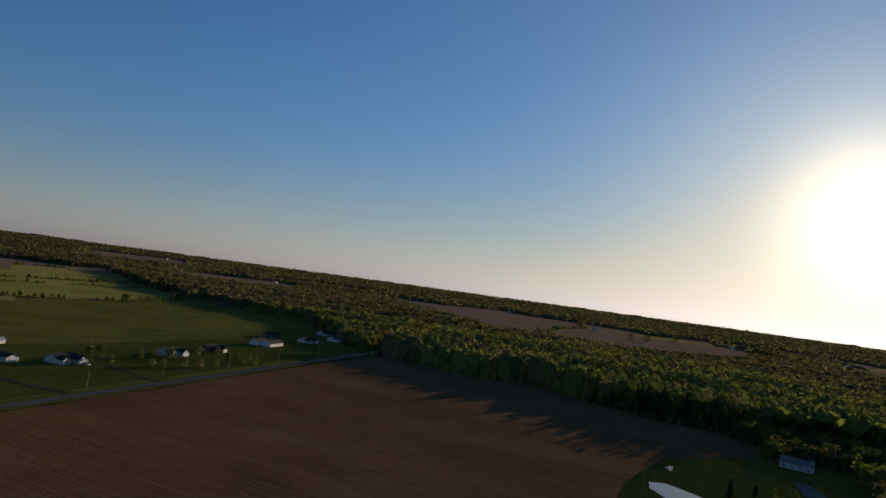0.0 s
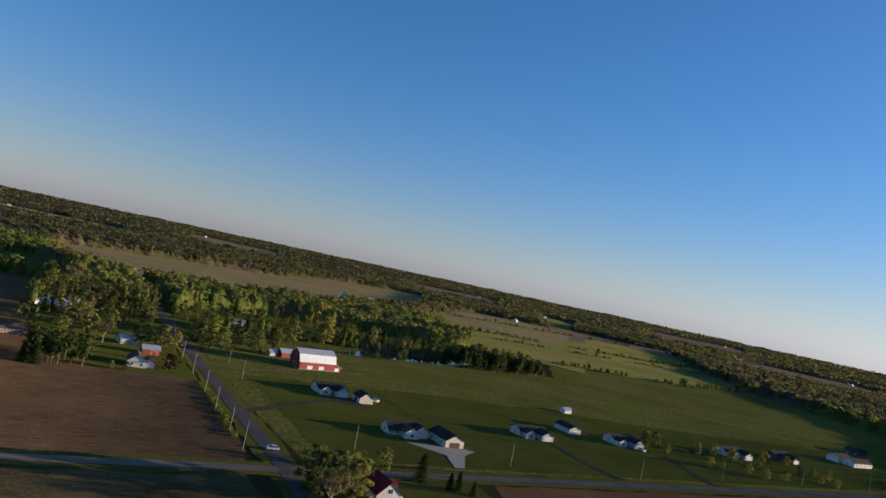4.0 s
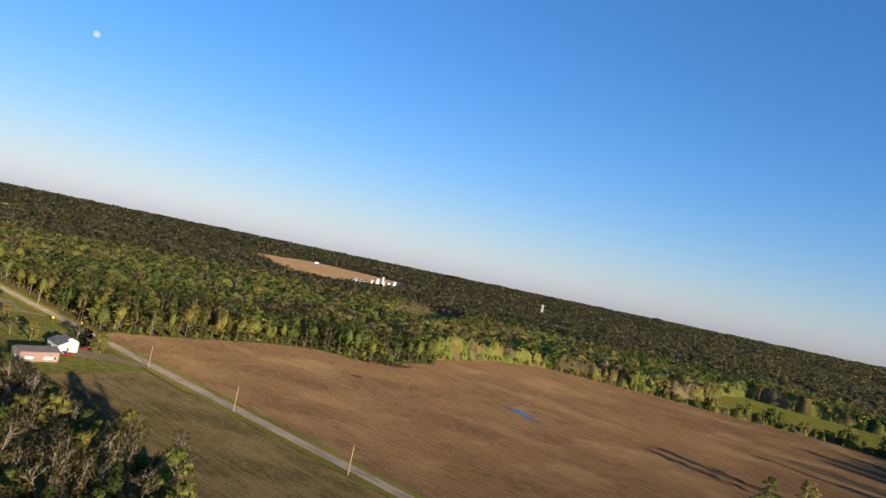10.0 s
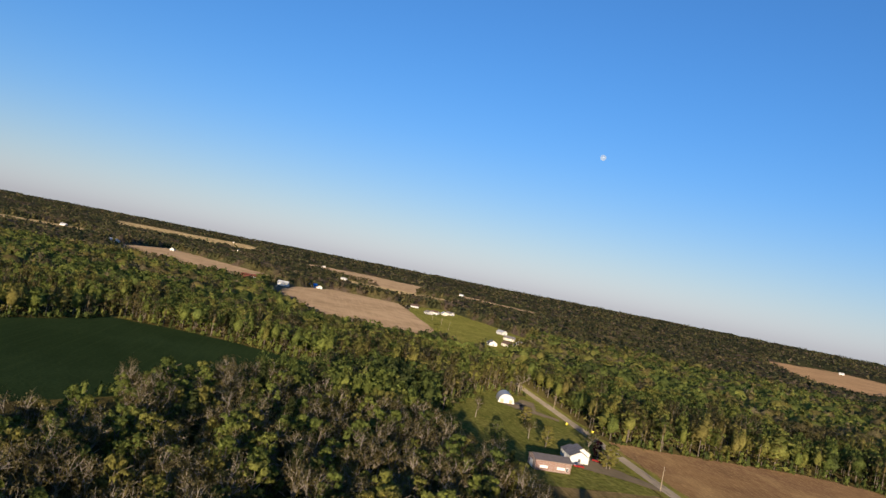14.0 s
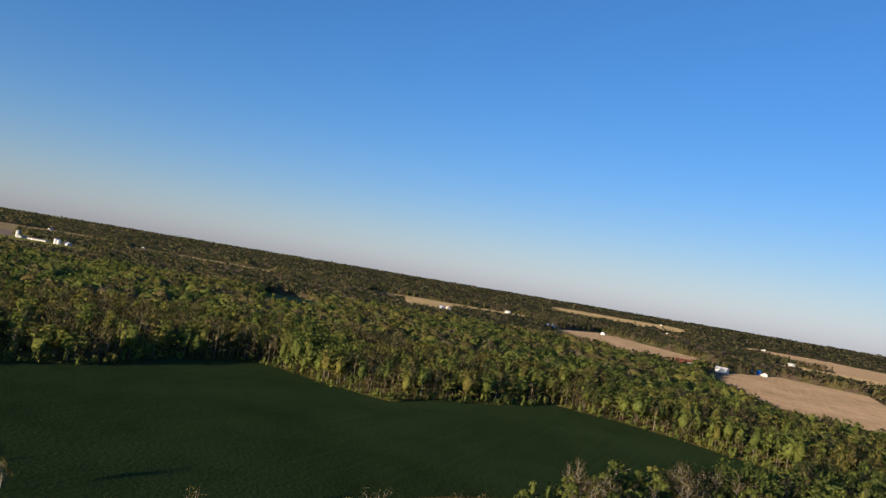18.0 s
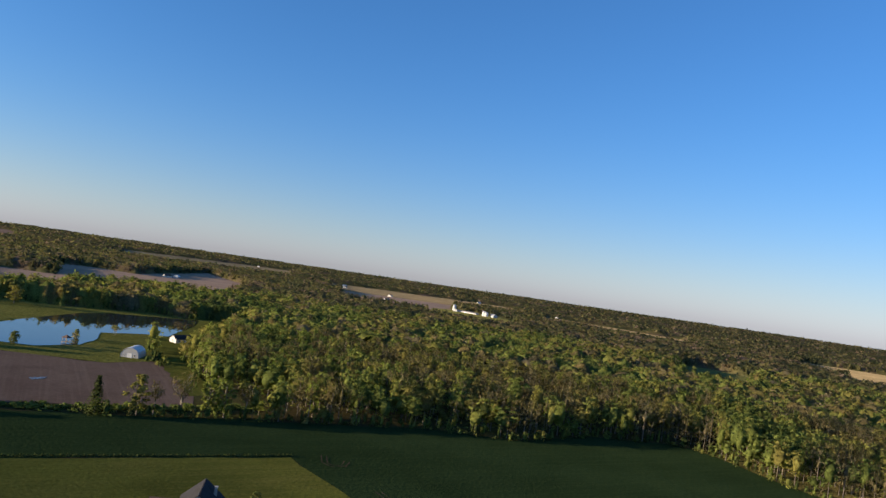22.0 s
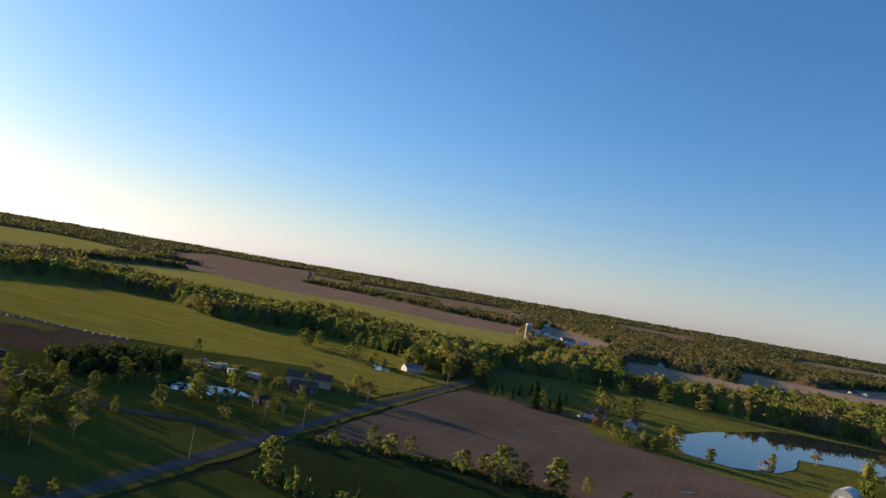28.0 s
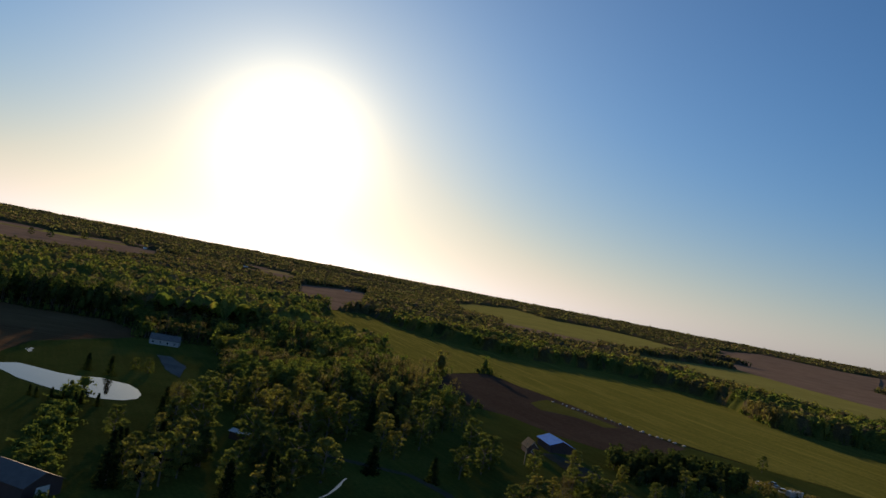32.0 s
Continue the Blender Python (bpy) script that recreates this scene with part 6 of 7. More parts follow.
barn("mill", -592, 1560, 0, 30, 13, 5, 8, M_WHITE, M_WHITETIN, "white mill shed beside grain bins")
barn("mill", -500, 1640, 10, 34, 12, 4, 7, M_WHITE, M_TIN, "long pale mill shed far off")
silo(-217, 1892, 4.2, 31, M_CONCRETE, "tall pale water standpipe", False)
barn("warehouse", -170, 1930, -15, 90, 24, 7, 9, M_WHITE, M_WHITETIN, "long white warehouse at the town")
silo(796, 2586, 5, 38, M_CONCRETE, "distant pale water tower", False)
for i, (fx, fy) in enumerate(((-563, 555), (-570, 583), (-589, 618), (-872, 664), (-895, 690), (-901, 712), (-921, 736), (-970, 697), (-711, 683), (-640, 640), (-1058, 560),
                              (-1124, 675), (-1093, 668), (-1245, 1068), (-1310, 1271), (-1223, 1213), (-1280, 1850), (-230, -640), (-609, -1337), (-463, -986), (-489, -1018),
                              (-554, -1030), (-634, -860), (-645, -832), (-482, -1210), (-832, -1081), (-861, -1093), (-1379, -988), (-1746, -1450), (1355, -1120), (1233, -1261),
                              (1623, -1247), (1680, -1085), (1566, -1026), (14, 2300), (60, 2320), (-40, 2380), (110, 2200), (150, 2240), (30, 2250), (-90, 2420), (67, 2360),
                              (137, 2450), (395, 2500), (-1885, -1575), (-1640, -1180))):
    far_house(fx, fy, (i * 37) % 90 - 25, (M_WHITE, M_CREAM, M_WHITE, M_GREY)[i % 4], (M_GREYROOF, M_BROWNROOF, M_WHITETIN)[i % 3],
              ("small white house far off", "cream house far off among trees", "white house with tin roof far off", "grey house far off among trees")[i % 4])

for i, (fpts, fmat) in enumerate(FAR_FIELDS[:31]):
    q = max(fpts, key=lambda v: math.hypot(v[0] - 10, v[1] - 40))
    mx, my = sum(v[0] for v in fpts) / len(fpts), sum(v[1] for v in fpts) / len(fpts)
    fx, fy = q[0] + (mx - q[0]) * 0.22, q[1] + (my - q[1]) * 0.22
    if math.hypot(fx, fy) < 1500:
        continue
    e = thing("far_house", fx, fy, (i * 53) % 90 - 30, ("white farmhouse at the edge of a far field", "pale farm shed beside a far field")[i % 2], "house", "far houses", float(rise(fx, fy)))
    volume(e, (11, 14)[i % 2], gable(9, 4.0, 3.0), (M_WHITE, M_CREAM)[i % 3 == 2], (M_GREYROOF, M_WHITETIN)[i % 2])

# ---- poles, cars, small things ----


def utility_pole(x, y, heading, h_=9.4):
    e = thing("utility_pole", x, y, heading, "weathered wooden utility pole beside the road", "utility pole", "utility poles")
    bm = bmesh.new()
    cyl(bm, Matrix(), 0.19, 0.13, -0.3, h_, 8)
    part("pole", bm, M_POLE, e)
    slab(e, "bracket", -0.06, 0.5, -0.06, 0.06, h_ - 1.3, h_ - 1.18, M_METAL)
    for sx, z in ((0.0, h_), (0.42, h_ - 1.18)):
        bm = bmesh.new()
        cyl(bm, pose(sx, 0, 0), 0.06, 0.05, z, z + 0.25, 6)
        part("insulator", bm, M_METAL, e)
    return e


first = utility_pole(*(-167.0, 318.0), ROW_A + 90)
POLES = [(-139, 319), (-78, 293), (-17, 264), (45, 238), (107, 211), (206, 213), (199, 196), (219, 240), (232, 266), (247, 298), (262, 330), (276, 362),
         (282, 318), (268, 288), (242, 186), (299, 152), (352, 117), (412, 98), (470, 72), (527, 46), (590, 20), (-40, -330), (-55, -372), (-70, -404), (-28, -395), (-16, -268), (12, -206),
         (-92, -452), (-270, 381), (-330, 405), (-236, -572), (-660, 562), (-720, 590), (-780, 614), (-840, 640), (120, -268), (-160, -455)]
for px, py in POLES:
    along = ROW_A if abs(py - road_a(px)) < 25 else 66.7
    copy_thing(first, pose(px, py, 0, 0, 0, along + 90))


def car(x, y, heading, mat, label, van=False):
    e = thing("van" if van else "car", x, y, heading, label, "van" if van else "car", z=0.28)
    top = 2.1 if van else 1.45
    bm = bmesh.new()
    extrude_profile(bm, pose(0, 0, 0, 0, 0, 90), [(-2.2, 0.3), (-2.25, 0.7), (-2.1, 0.95), (2.0, 0.95), (2.25, 0.75), (2.25, 0.3)], -0.88, 0.88)
    part("body", bm, mat, e)
    bm = bmesh.new()
    extrude_profile(bm, pose(0, 0, 0, 0, 0, 90), [(-1.9, 0.95), (-1.5, top), (0.9 if van else 0.5, top), (1.3, 0.95)], -0.76, 0.76)
    part("cabin", bm, M_GLASS, e)
    bm = bmesh.new()
    extrude_profile(bm, pose(0, 0, 0, 0, 0, 90), [(-1.55, top), (-1.45, top + 0.05), (0.8 if van else 0.45, top + 0.05), (0.9 if van else 0.55, top)], -0.78, 0.78)
    part("car_roof", bm, mat, e)
    for sx in (-0.8, 0.8):
        for sy in (-1.4, 1.4):
            bm = bmesh.new()
            cyl(bm, pose(sx, sy, 0.34, 0, 90, 0), 0.34, 0.34, -0.1, 0.1, 12)
            w = part("wheel", bm, M_TYRE, e)
            bm = bmesh.new()
            cyl(bm, pose(sx, sy, 0.34, 0, 90, 0), 0.2, 0.2, -0.11, 0.11, 10)
            part("rim", bm, M_METAL, w)
    for sx in (-0.6, 0.6):
        slab(e, "headlight", sx - 0.18, sx + 0.18, 2.2, 2.28, 0.62, 0.78, M_TRIM)
    return e


car(209, 193, -24, M_CARSILVER, "silver car driving on the crossing road")
car(-165, 300, 60, M_CARRED, "red car parked beside the brick workshop")
car(-172, 318, 30, M_CARRED, "dark red car under a tree by the white house")
car(-274, 357, 40, M_CARDARK, "dark pickup truck by the quonset hut")
car(420, 142, 70, M_CARWHITE, "white car before the ranch house garage")
car(-176, -408, 20, M_CARWHITE, "white car on the pond house drive")
car(-171, -405, 20, M_CARSILVER, "silver car on the pond house drive")
car(-212, -408, 60, M_CARSILVER, "silver boat-like car parked on the grass")
rng = np.random.default_rng(77)
for k in range(12):
    cxx, cyy = 18 + 40 * k / 11 + rng.uniform(-3, 3), -366 - 16 * k / 11 + rng.uniform(-5, 4)
    car(cxx, cyy, rng.uniform(0, 180), (M_CARWHITE, M_CARSILVER, M_CARDARK, M_CARWHITE)[k % 4],
        ("old white van rusting in the scrapyard", "old grey car in the scrapyard", "dark scrapped car in the weeds", "white scrapped van in the weeds")[k % 4], k % 2 == 0)
for k, (tx, ty, a) in enumerate(((30, -362, 20), (20, -358, -30), (40, -372, 60))):
    e = thing("box_trailer", tx, ty, a, "white box trailer standing in the scrapyard", "trailer", z=0.2)
    slab(e, "box", -4, 4, -1.25, 1.25, 0.8, 3.2, M_WHITETIN)
    for sx in (-2.6, 2.4):
        for sy in (-1.1, 1.1):
            bm = bmesh.new()
            cyl(bm, pose(sx, sy, 0.45, 90, 0, 0), 0.45, 0.45, -0.15, 0.15, 12)
            part("wheel", bm, M_TYRE, e)


def road_sign(x, y, heading):
    e = thing("road_sign", x, y, heading, "yellow diamond warning sign on a post", "road sign", "road signs")
    bm = bmesh.new()
    cyl(bm, Matrix(), 0.04, 0.04, 0, 2.6, 6)
    part("post", bm, M_METAL, e)
    slab(e, "sign_plate", -0.5, 0.5, -0.02, 0.02, 1.9, 2.9, M_SIGN)


road_sign(-228, 352, 30)
road_sign(-214, 357, 30)


def stone(x, y, s, k):
    r = np.random.default_rng(k)
    bm = bmesh.new()
    bmesh.ops.create_icosphere(bm, subdivisions=1, radius=s)
    for v in bm.verts:
        v.co *= r.uniform(0.75, 1.2)
        v.co.z = max(-0.1, v.co.z * 0.7)
    me = bpy.data.meshes.new("boulder")
    bm.to_mesh(me)
    bm.free()
    me.materials.append(M_ROCK)
    ob = new("boulder", me)
    ob.location = (x, y, 0.15)
    tagged(ob, "pale boulder in a line along the field's edge", "boulder", "boulders along the hay field")


rng = np.random.default_rng(5)
for k in range(24):
    f = k / 23
    stone(205 - 96 * f + rng.uniform(-2, 2), -452 + 26 * f + rng.uniform(-2.5, 2.5), rng.uniform(0.5, 1.5), k)
# the moon, by day; its sunlight and the sky's blue are put into emission
bm = bmesh.new()
bmesh.ops.create_uvsphere(bm, u_segments=24, v_segments=12, radius=19)
me = bpy.data.meshes.new("moon")
bm.to_mesh(me)
bm.free()
m_, nt_, b_ = material("moon_glow")
b_.inputs["Base Color"].default_value = (0.2, 0.2, 0.2, 1)
n_ = noise_at(nt_, 0.05, 3)
nt_.links.new(mix(nt_, ramp(nt_, n_, [(0.4, 0.0), (0.65, 1.0)]), (0.42, 0.50, 0.60), (0.26, 0.36, 0.52)), b_.inputs["Emission Color"])
b_.inputs["Emission Strength"].default_value = 1.0
b_.inputs["Base Color"].default_value = (0, 0, 0, 1)
me.materials.append(m_)
me.polygons.foreach_set("use_smooth", [True] * len(me.polygons))
moon = new("moon", me)
ma, mel = radians(136.2), radians(11.4)
moon.location = (46 + 4700 * math.cos(ma) * math.cos(mel), 82 + 4700 * math.sin(ma) * math.cos(mel), 66 + 4700 * math.sin(mel))
tagged(moon, "pale daytime moon in the blue sky", "moon", kind="structure")
# puddles
for q, (cx, cy, a, lx, ly) in enumerate(((2, 447, -40, 15, 4.5), (14, 436, -35, 8, 1.2), (-86, 426, 20, 5, 3), (-185, -239, 20, 5, 2.8), (-172, -258, 10, 4, 1.2),
                                         (-120, -330, 0, 6, 1.0), (-140, -345, 0, 4, 0.8), (322, -160, -30, 6, 2), (120, 140, -20, 7, 1.2))):
    rp = np.random.default_rng(q)
    pts = []
    for k in range(30):
        b = 2 * math.pi * k / 30
        rr = rp.uniform(0.3, 1.2)
        u, v = lx * math.cos(b) * rr, ly * math.sin(b) * rr
        ca, sa_ = math.cos(radians(a)), math.sin(radians(a))
        pts.append((cx + u * ca - v * sa_, cy + u * sa_ + v * ca))
    sheet("puddle", pts, M_PUDDLE, "shallow puddle in the field", "puddle", 3, 0.2, 0.17)


def fence(pts, step, label, rails=(0.45, 0.85, 1.2), mat=None):
    """Posts along a line with rails between them."""
    e = thing("fence", pts[0][0], pts[0][1], 0, label, "fence")
    line = []
    for (x1, y1), (x2, y2) in zip(pts[:-1], pts[1:]):
        k = max(1, int(math.hypot(x2 - x1, y2 - y1) / step))
        line += [(x1 + (x2 - x1) * j / k, y1 + (y2 - y1) * j / k) for j in range(k)]
    line = [(a - pts[0][0], b - pts[0][1]) for a, b in line + [pts[-1]]]
    bm = bmesh.new()
    bx(bm, Matrix(), -0.08, 0.08, -0.08, 0.08, -0.2, 1.4)
    me = part("post", bm, mat or M_POLE, e).data
    for a, b in line[1:]:
        o = new("post", me)
        o.parent = e
        o.matrix_basis = pose(a, b, 0)
    for (x1, y1), (x2, y2) in zip(line[:-1], line[1:]):
        d = math.hypot(x2 - x1, y2 - y1)
        for z in rails:
            bm = bmesh.new()
            bx(bm, pose(x1, y1, 0, 0, 0, math.degrees(math.atan2(y2 - y1, x2 - x1))), 0.0, d, -0.03, 0.03, z, z + 0.08)
            part("rail", bm, mat or M_POLE, e)


fence([(114, 389), (125, 375), (136, 367), (147, 363), (163, 360), (178, 361)], 3.2, "weathered rail fence along the field pond")
fence([(273, 307), (295, 304), (322, 306), (368, 297)], 4.0, "wooden rail fence of the barn paddock", (0.5, 1.1), M_DARKWALL)
fence([(289, 343), (300, 331), (316, 320), (333, 314)], 4.0, "rail fence between barnyard and pasture", (0.5, 1.1), M_DARKWALL)

for k, pts in enumerate((((363, 165), (351, 146), (342, 121)), ((428, 133), (405, 109), (395, 96)))):
    ribbon("drive_row_house", list(pts), 3.4, M_GRAVEL, 0.255, "dark gravel drive from the road to a house", "driveway", 5, 0.2)


def wheel_tracks(pts):
    """A pair of tyre lines pressed into the crop."""
    for s in (-0.9, 0.9):
        line = []
        for k in range(len(pts)):
            a, b = pts[max(0, k - 1)], pts[min(len(pts) - 1, k + 1)]
            d = math.hypot(b[0] - a[0], b[1] - a[1])
            line.append((pts[k][0] - (b[1] - a[1]) / d * s, pts[k][1] + (b[0] - a[0]) / d * s))
        ribbon("wheel_track", line, 0.32, M_DARKSOIL, 0.175, "dark tyre track pressed into the green crop", "track", 1.5, 0.06)


wheel_tracks([(-9, -206), (-7, -213), (-10, -222), (-15, -227), (-21, -229), (-30, -228)])
wheel_tracks([(-13, -208), (-12, -213), (-15, -219), (-21, -220), (-28, -216)])
wheel_tracks([(-199, -60), (-195, -51), (-194, -47), (-189, -38), (-188, -30)])
wheel_tracks([(-213, -96), (-207, -90), (-206, -86), (-210, -84), (-215, -87)])
wheel_tracks([(339, 267), (334, 256), (326, 240), (320, 224), (315, 209)])

# ---- trees ----
def taper(p0, p1, r0, r1, n):
    """A tapered limb without caps, as arrays."""
    p0, p1 = np.array(p0, float), np.array(p1, float)
    d = (p1 - p0) / max(np.linalg.norm(p1 - p0), 1e-6)
    u = np.cross(d, (0.3, 0.9, 0.2))
    u /= np.linalg.norm(u)
    v = np.cross(d, u)
    a = np.arange(n) * 2 * np.pi / n
    ring = np.cos(a)[:, None] * u + np.sin(a)[:, None] * v
    vs = np.concatenate([p0 + ring * r0, p1 + ring * r1])
    fs = [(j, (j + 1) % n, n + (j + 1) % n, n + j) for j in range(n)]
    return vs, fs


def joined(pieces):
    vs, fs, o = [], [], 0
    for v, f in pieces:
        vs.append(v)
        fs += [tuple(i + o for i in q) for q in f]
        o += len(v)
    return np.concatenate(vs), np.array(fs)


def tree_parts(kind, seed, fine, full=1.0):
    """Trunk and crown meshes of one tree about its foot, for a height given by its kind; fine ones have more and smaller leaf sprays."""
    rng = np.random.default_rng(seed)
    g = 1.0 if fine else 0.0
    limbs = []
    if kind in ("leafy", "round", "purple", "rust"):
        h, r = {"leafy": (13.0, 5.2), "round": (7.0, 3.0), "purple": (8.5, 3.6), "rust": (11.0, 4.5)}[kind]
        n, clump = (int(2300 + 400 * g), 0.44 - 0.05 * g) if kind == "leafy" else (1200, 0.37)
        low = 0.06 if kind != "leafy" else 0.12
        p, d = crown_points(rng, n, 26, low)
        nv = crown_normals(rng, p, d)
        p *= (r, r, h)
        v = sprays(rng, p, d, clump * full)
        limbs.append(taper((0, 0, -0.2), (0.1, 0.1, h * 0.45), h * 0.022, h * 0.013, 6))
        limbs.append(taper((0.1, 0.1, h * 0.45), (0.0, 0.2, h * 0.8), h * 0.013, h * 0.004, 5))
        for k in range(9):
            a, z = k * 2.4, h * (0.22 + 0.055 * k)
            q = rng.uniform(0.5, 0.8) * r
            tip = (math.cos(a) * q, math.sin(a) * q, z + h * 0.2)
            limbs.append(taper((0, 0, z), tip, h * 0.009, h * 0.003, 4))
        return joined(limbs), v, nv
    if kind == "bare":
        h, r = 13.5, 4.0
        ends = []

        def grow(p, d, length, rad, depth):
            q = p + d * length
            limbs.append(taper(p, q, rad, rad * 0.55, 5 if depth == 0 else 3))
            if depth == 3:
                ends.append(q)
                return
            for k in range((5, 4, 4)[depth]):
                f = rng.uniform(0.45, 1.0) if depth else rng.uniform(0.55, 1.0)
                nd = d * (0.95 if depth == 0 else 0.7) + rng.normal(size=3) * 0.55
                nd[2] = max(nd[2], 0.12) + 0.25
                nd /= np.linalg.norm(nd)
                grow(p + d * length * f, nd, length * rng.uniform(0.45, 0.72), rad * 0.56, depth + 1)

        grow(np.array((0, 0, -0.2)), np.array((0.03, 0.02, 1.0)), h * 0.46, h * 0.021, 0)
        e = np.array(ends)
        n = int(500 + 800 * g)
        k = rng.integers(0, len(e), n)
        p = e[k] + rng.normal(0, 0.6, (n, 3))
        d = rng.normal(size=(n, 3))
        d /= np.linalg.norm(d, axis=1)[:, None]
        return joined(limbs), np.concatenate([sprays(rng, p[:n // 2], d[:n // 2], 0.85 - 0.15 * g, 0.1 - 0.03 * g), sprays(rng, p[n // 2:], d[n // 2:], 0.34 - 0.12 * g)]), crown_normals(rng, p / (r, r, h), d, 0.5, 0.5)
    # spruce
    h, r = 13.0, 3.3
    limbs.append(taper((0, 0, -0.2), (0, 0, h * 0.97), h * 0.017, 0.02, 6))
    p, d = [], []
    for i in range(17):
        z = h * (0.06 + 0.92 * i / 17)
        rr = r * (1 - i / 17.5) ** 0.85 * rng.uniform(0.85, 1.12)
        for k in range(10):
            a = k * 0.628 + i * 0.9 + rng.uniform(-0.2, 0.2)
            for f in (0.35, 0.65, 0.95):
                p.append((math.cos(a) * rr * f, math.sin(a) * rr * f, z - rr * 0.22 * f))
                d.append((math.cos(a) * 0.4, math.sin(a) * 0.4, 0.9))
    p, d = np.array(p), np.array(d)
    p, d = np.repeat(p, 2, 0) + rng.normal(0, 0.2, (2 * len(p), 3)), np.repeat(d, 2, 0)
    return joined(limbs), sprays(rng, p, d * 2, 0.7, 0.7), crown_normals(rng, p / (r, r, h), d, 0.4)


KINDS = {
    "leafy": ("leafy_tree", M_BARK, M_LEAF, "tall broadleaf tree in fresh spring leaf", 13.0),
    "bare": ("budding_tree", M_PALEBARK, M_BUDS, "nearly bare tree with fine pale twigs and first buds", 13.5),
    "spruce": ("spruce_tree", M_BARK, M_NEEDLE, "dark green conical spruce tree", 13.0),
    "round": ("small_tree", M_BARK, M_LEAF, "small round garden tree in leaf", 7.0),
    "purple": ("purple_tree", M_BARK, M_PURPLE, "dark purple-leaved ornamental tree", 8.5),
    "rust": ("rust_tree", M_BARK, M_RUST, "broad tree with rust-coloured spring foliage", 11.0),
}
PROTO = {}


def tree(kind, x, y, height, spin, variant, label="", group="", fine=False, wide=1.0):
    name, tm, cm, text, base = KINDS[kind]
    key = (kind, variant, fine)
    if key not in PROTO:
        (tv, tf), cv, nv = tree_parts(kind, 100 + variant * 7 + len(kind) * 31, fine)
        PROTO[key] = (mesh_of("trunk", tv, tf, [tm]), mesh_of("crown", cv, np.arange(len(cv)).reshape(-1, 3), [cm], normals=nv))
    t_me, c_me = PROTO[key]
    e = new(name)
    e.matrix_basis = pose(x, y, 0.0, 0, 0, spin) @ Matrix.Diagonal((height / base * wide, height / base * wide, height / base, 1.0))
    tagged(e, label or text, "tree", group)
    for part_name, me in (("trunk", t_me), ("crown", c_me)):
        o = new(part_name, me)
        o.parent = e
    return e


# trees that stand by themselves: kind, places with heights
PLANTED = []
PLANTED.append(("leafy", ((200, 146, 14), (191, 152, 15), (196, 160, 14), (205, 158, 12), (233, 164, 9), (122, 399, 10), (137, 403, 12), (212, 360, 13), (229, 361, 13), (264, 416, 15), (255, 358, 14), (261, 349, 14), (268, 347, 11), (247, 408, 14), (246, 424, 15), (238, 384, 14), (252, 388, 14), (301, 352, 14), (322, 366, 14), (326, 350, 11), (353, 366, 13),)))
PLANTED.append(("leafy", ((293, 356, 12), (347, 412, 14), (419, 393, 15), (467, 353, 9), (432, 347, 6), (-164, 315, 10), (-192, 306, 10), (-78, -240, 8), (-91, -239, 10), (-111, -232, 12), (-123, -234, 6), (-29, -265, 6), (-44, -262, 7), (-205, -452, 11), (-214, -438, 11), (-199, -346, 8), (-190, -335, 8), (-184, -335, 7), (-207, -357, 8), (-288, -558, 11), (-335, -551, 12), (31, -289, 12), (20, -314, 12), (42, -273, 7),)))
PLANTED.append(("leafy", ((-34, -360, 11), (-42, -496, 9), (-87, -519, 13), (-94, -528, 13), (-103, -522, 12), (-124, -515, 11), (-112, -540, 14), (-80, -535, 13), (92, -274, 8), (71, -283, 7), (67, -304, 11), (58, -300, 8), (15, -547, 13), (10, -545, 12), (3, -558, 12), (151, -160, 13), (163, -165, 15), (140, -164, 13), (147, -158, 12), (127, -151, 13), (131, -167, 14), (158, -184, 14), (174, -207, 15), (172, -220, 14),)))
PLANTED.append(("leafy", ((121, -244, 13), (117, -219, 12), (118, -234, 13), (181, -206, 14), (198, -204, 13), (192, -238, 15), (165, -254, 15), (219, -177, 11), (214, -184, 12), (140, -257, 14), (112, -262, 9), (106, -284, 9), (155, -140, 12), (120, -136, 12), (200, -172, 12),)))
PLANTED.append(("bare", ((187, 143, 13), (189, 133, 9), (-160, -9, 8), (200, 110, 9), (183, 112, 10), (203, 152, 14), (152, 371, 6), (196, 121, 8), (222, 368, 12), (233, 357, 13), (241, 372, 12), (206, 322, 9), (-173, 264, 10), (-205, 307, 9), (-164, 279, 5), (-303, 380, 17), (-186, 326, 11), (-72, 221, 8), (-84, 225, 9), (-220, -336, 6), (-41, -349, 12), (-30, -352, 8), (-51, -245, 7), (8, -291, 8), (48, -209, 9), (55, -196, 10),)))
PLANTED.append(("bare", ((-9, -404, 10), (51, -298, 7), (-161, -37, 5), (-258, -345, 5), (-298, -366, 7), (-120, 5, 9), (-300, -372, 6), (225, -240, 12), (210, -250, 12),)))
PLANTED.append(("spruce", ((241, 153, 10), (246, 141, 7), (248, 136, 5), (244, 143, 6), (178, 315, 9), (181, 311, 9), (183, 318, 10), (239, -127, 4), (236, -128, 4), (231, -131, 5), (229, -134, 4), (224, -136, 5), (226, -139, 5), (222, -143, 5), (220, -168, 8), (159, -117, 12), (155, -133, 11), (165, -122, 10), (281, -167, 8), (271, -172, 9), (90, -311, 10), (84, -314, 11), (81, -320, 11), (78, -332, 11),)))
PLANTED.append(("spruce", ((74, -340, 10), (71, -347, 10), (66, -350, 9), (61, -353, 9), (87, -318, 9), (-150, -404, 8), (-156, -407, 9), (-143, -412, 10), (-160, -415, 7), (118, -205, 9), (-122, 150, 14), (-100, 190, 13), (-150, 130, 14), (-160, 175, 15), (132, -190, 10), (148, -118, 9),)))
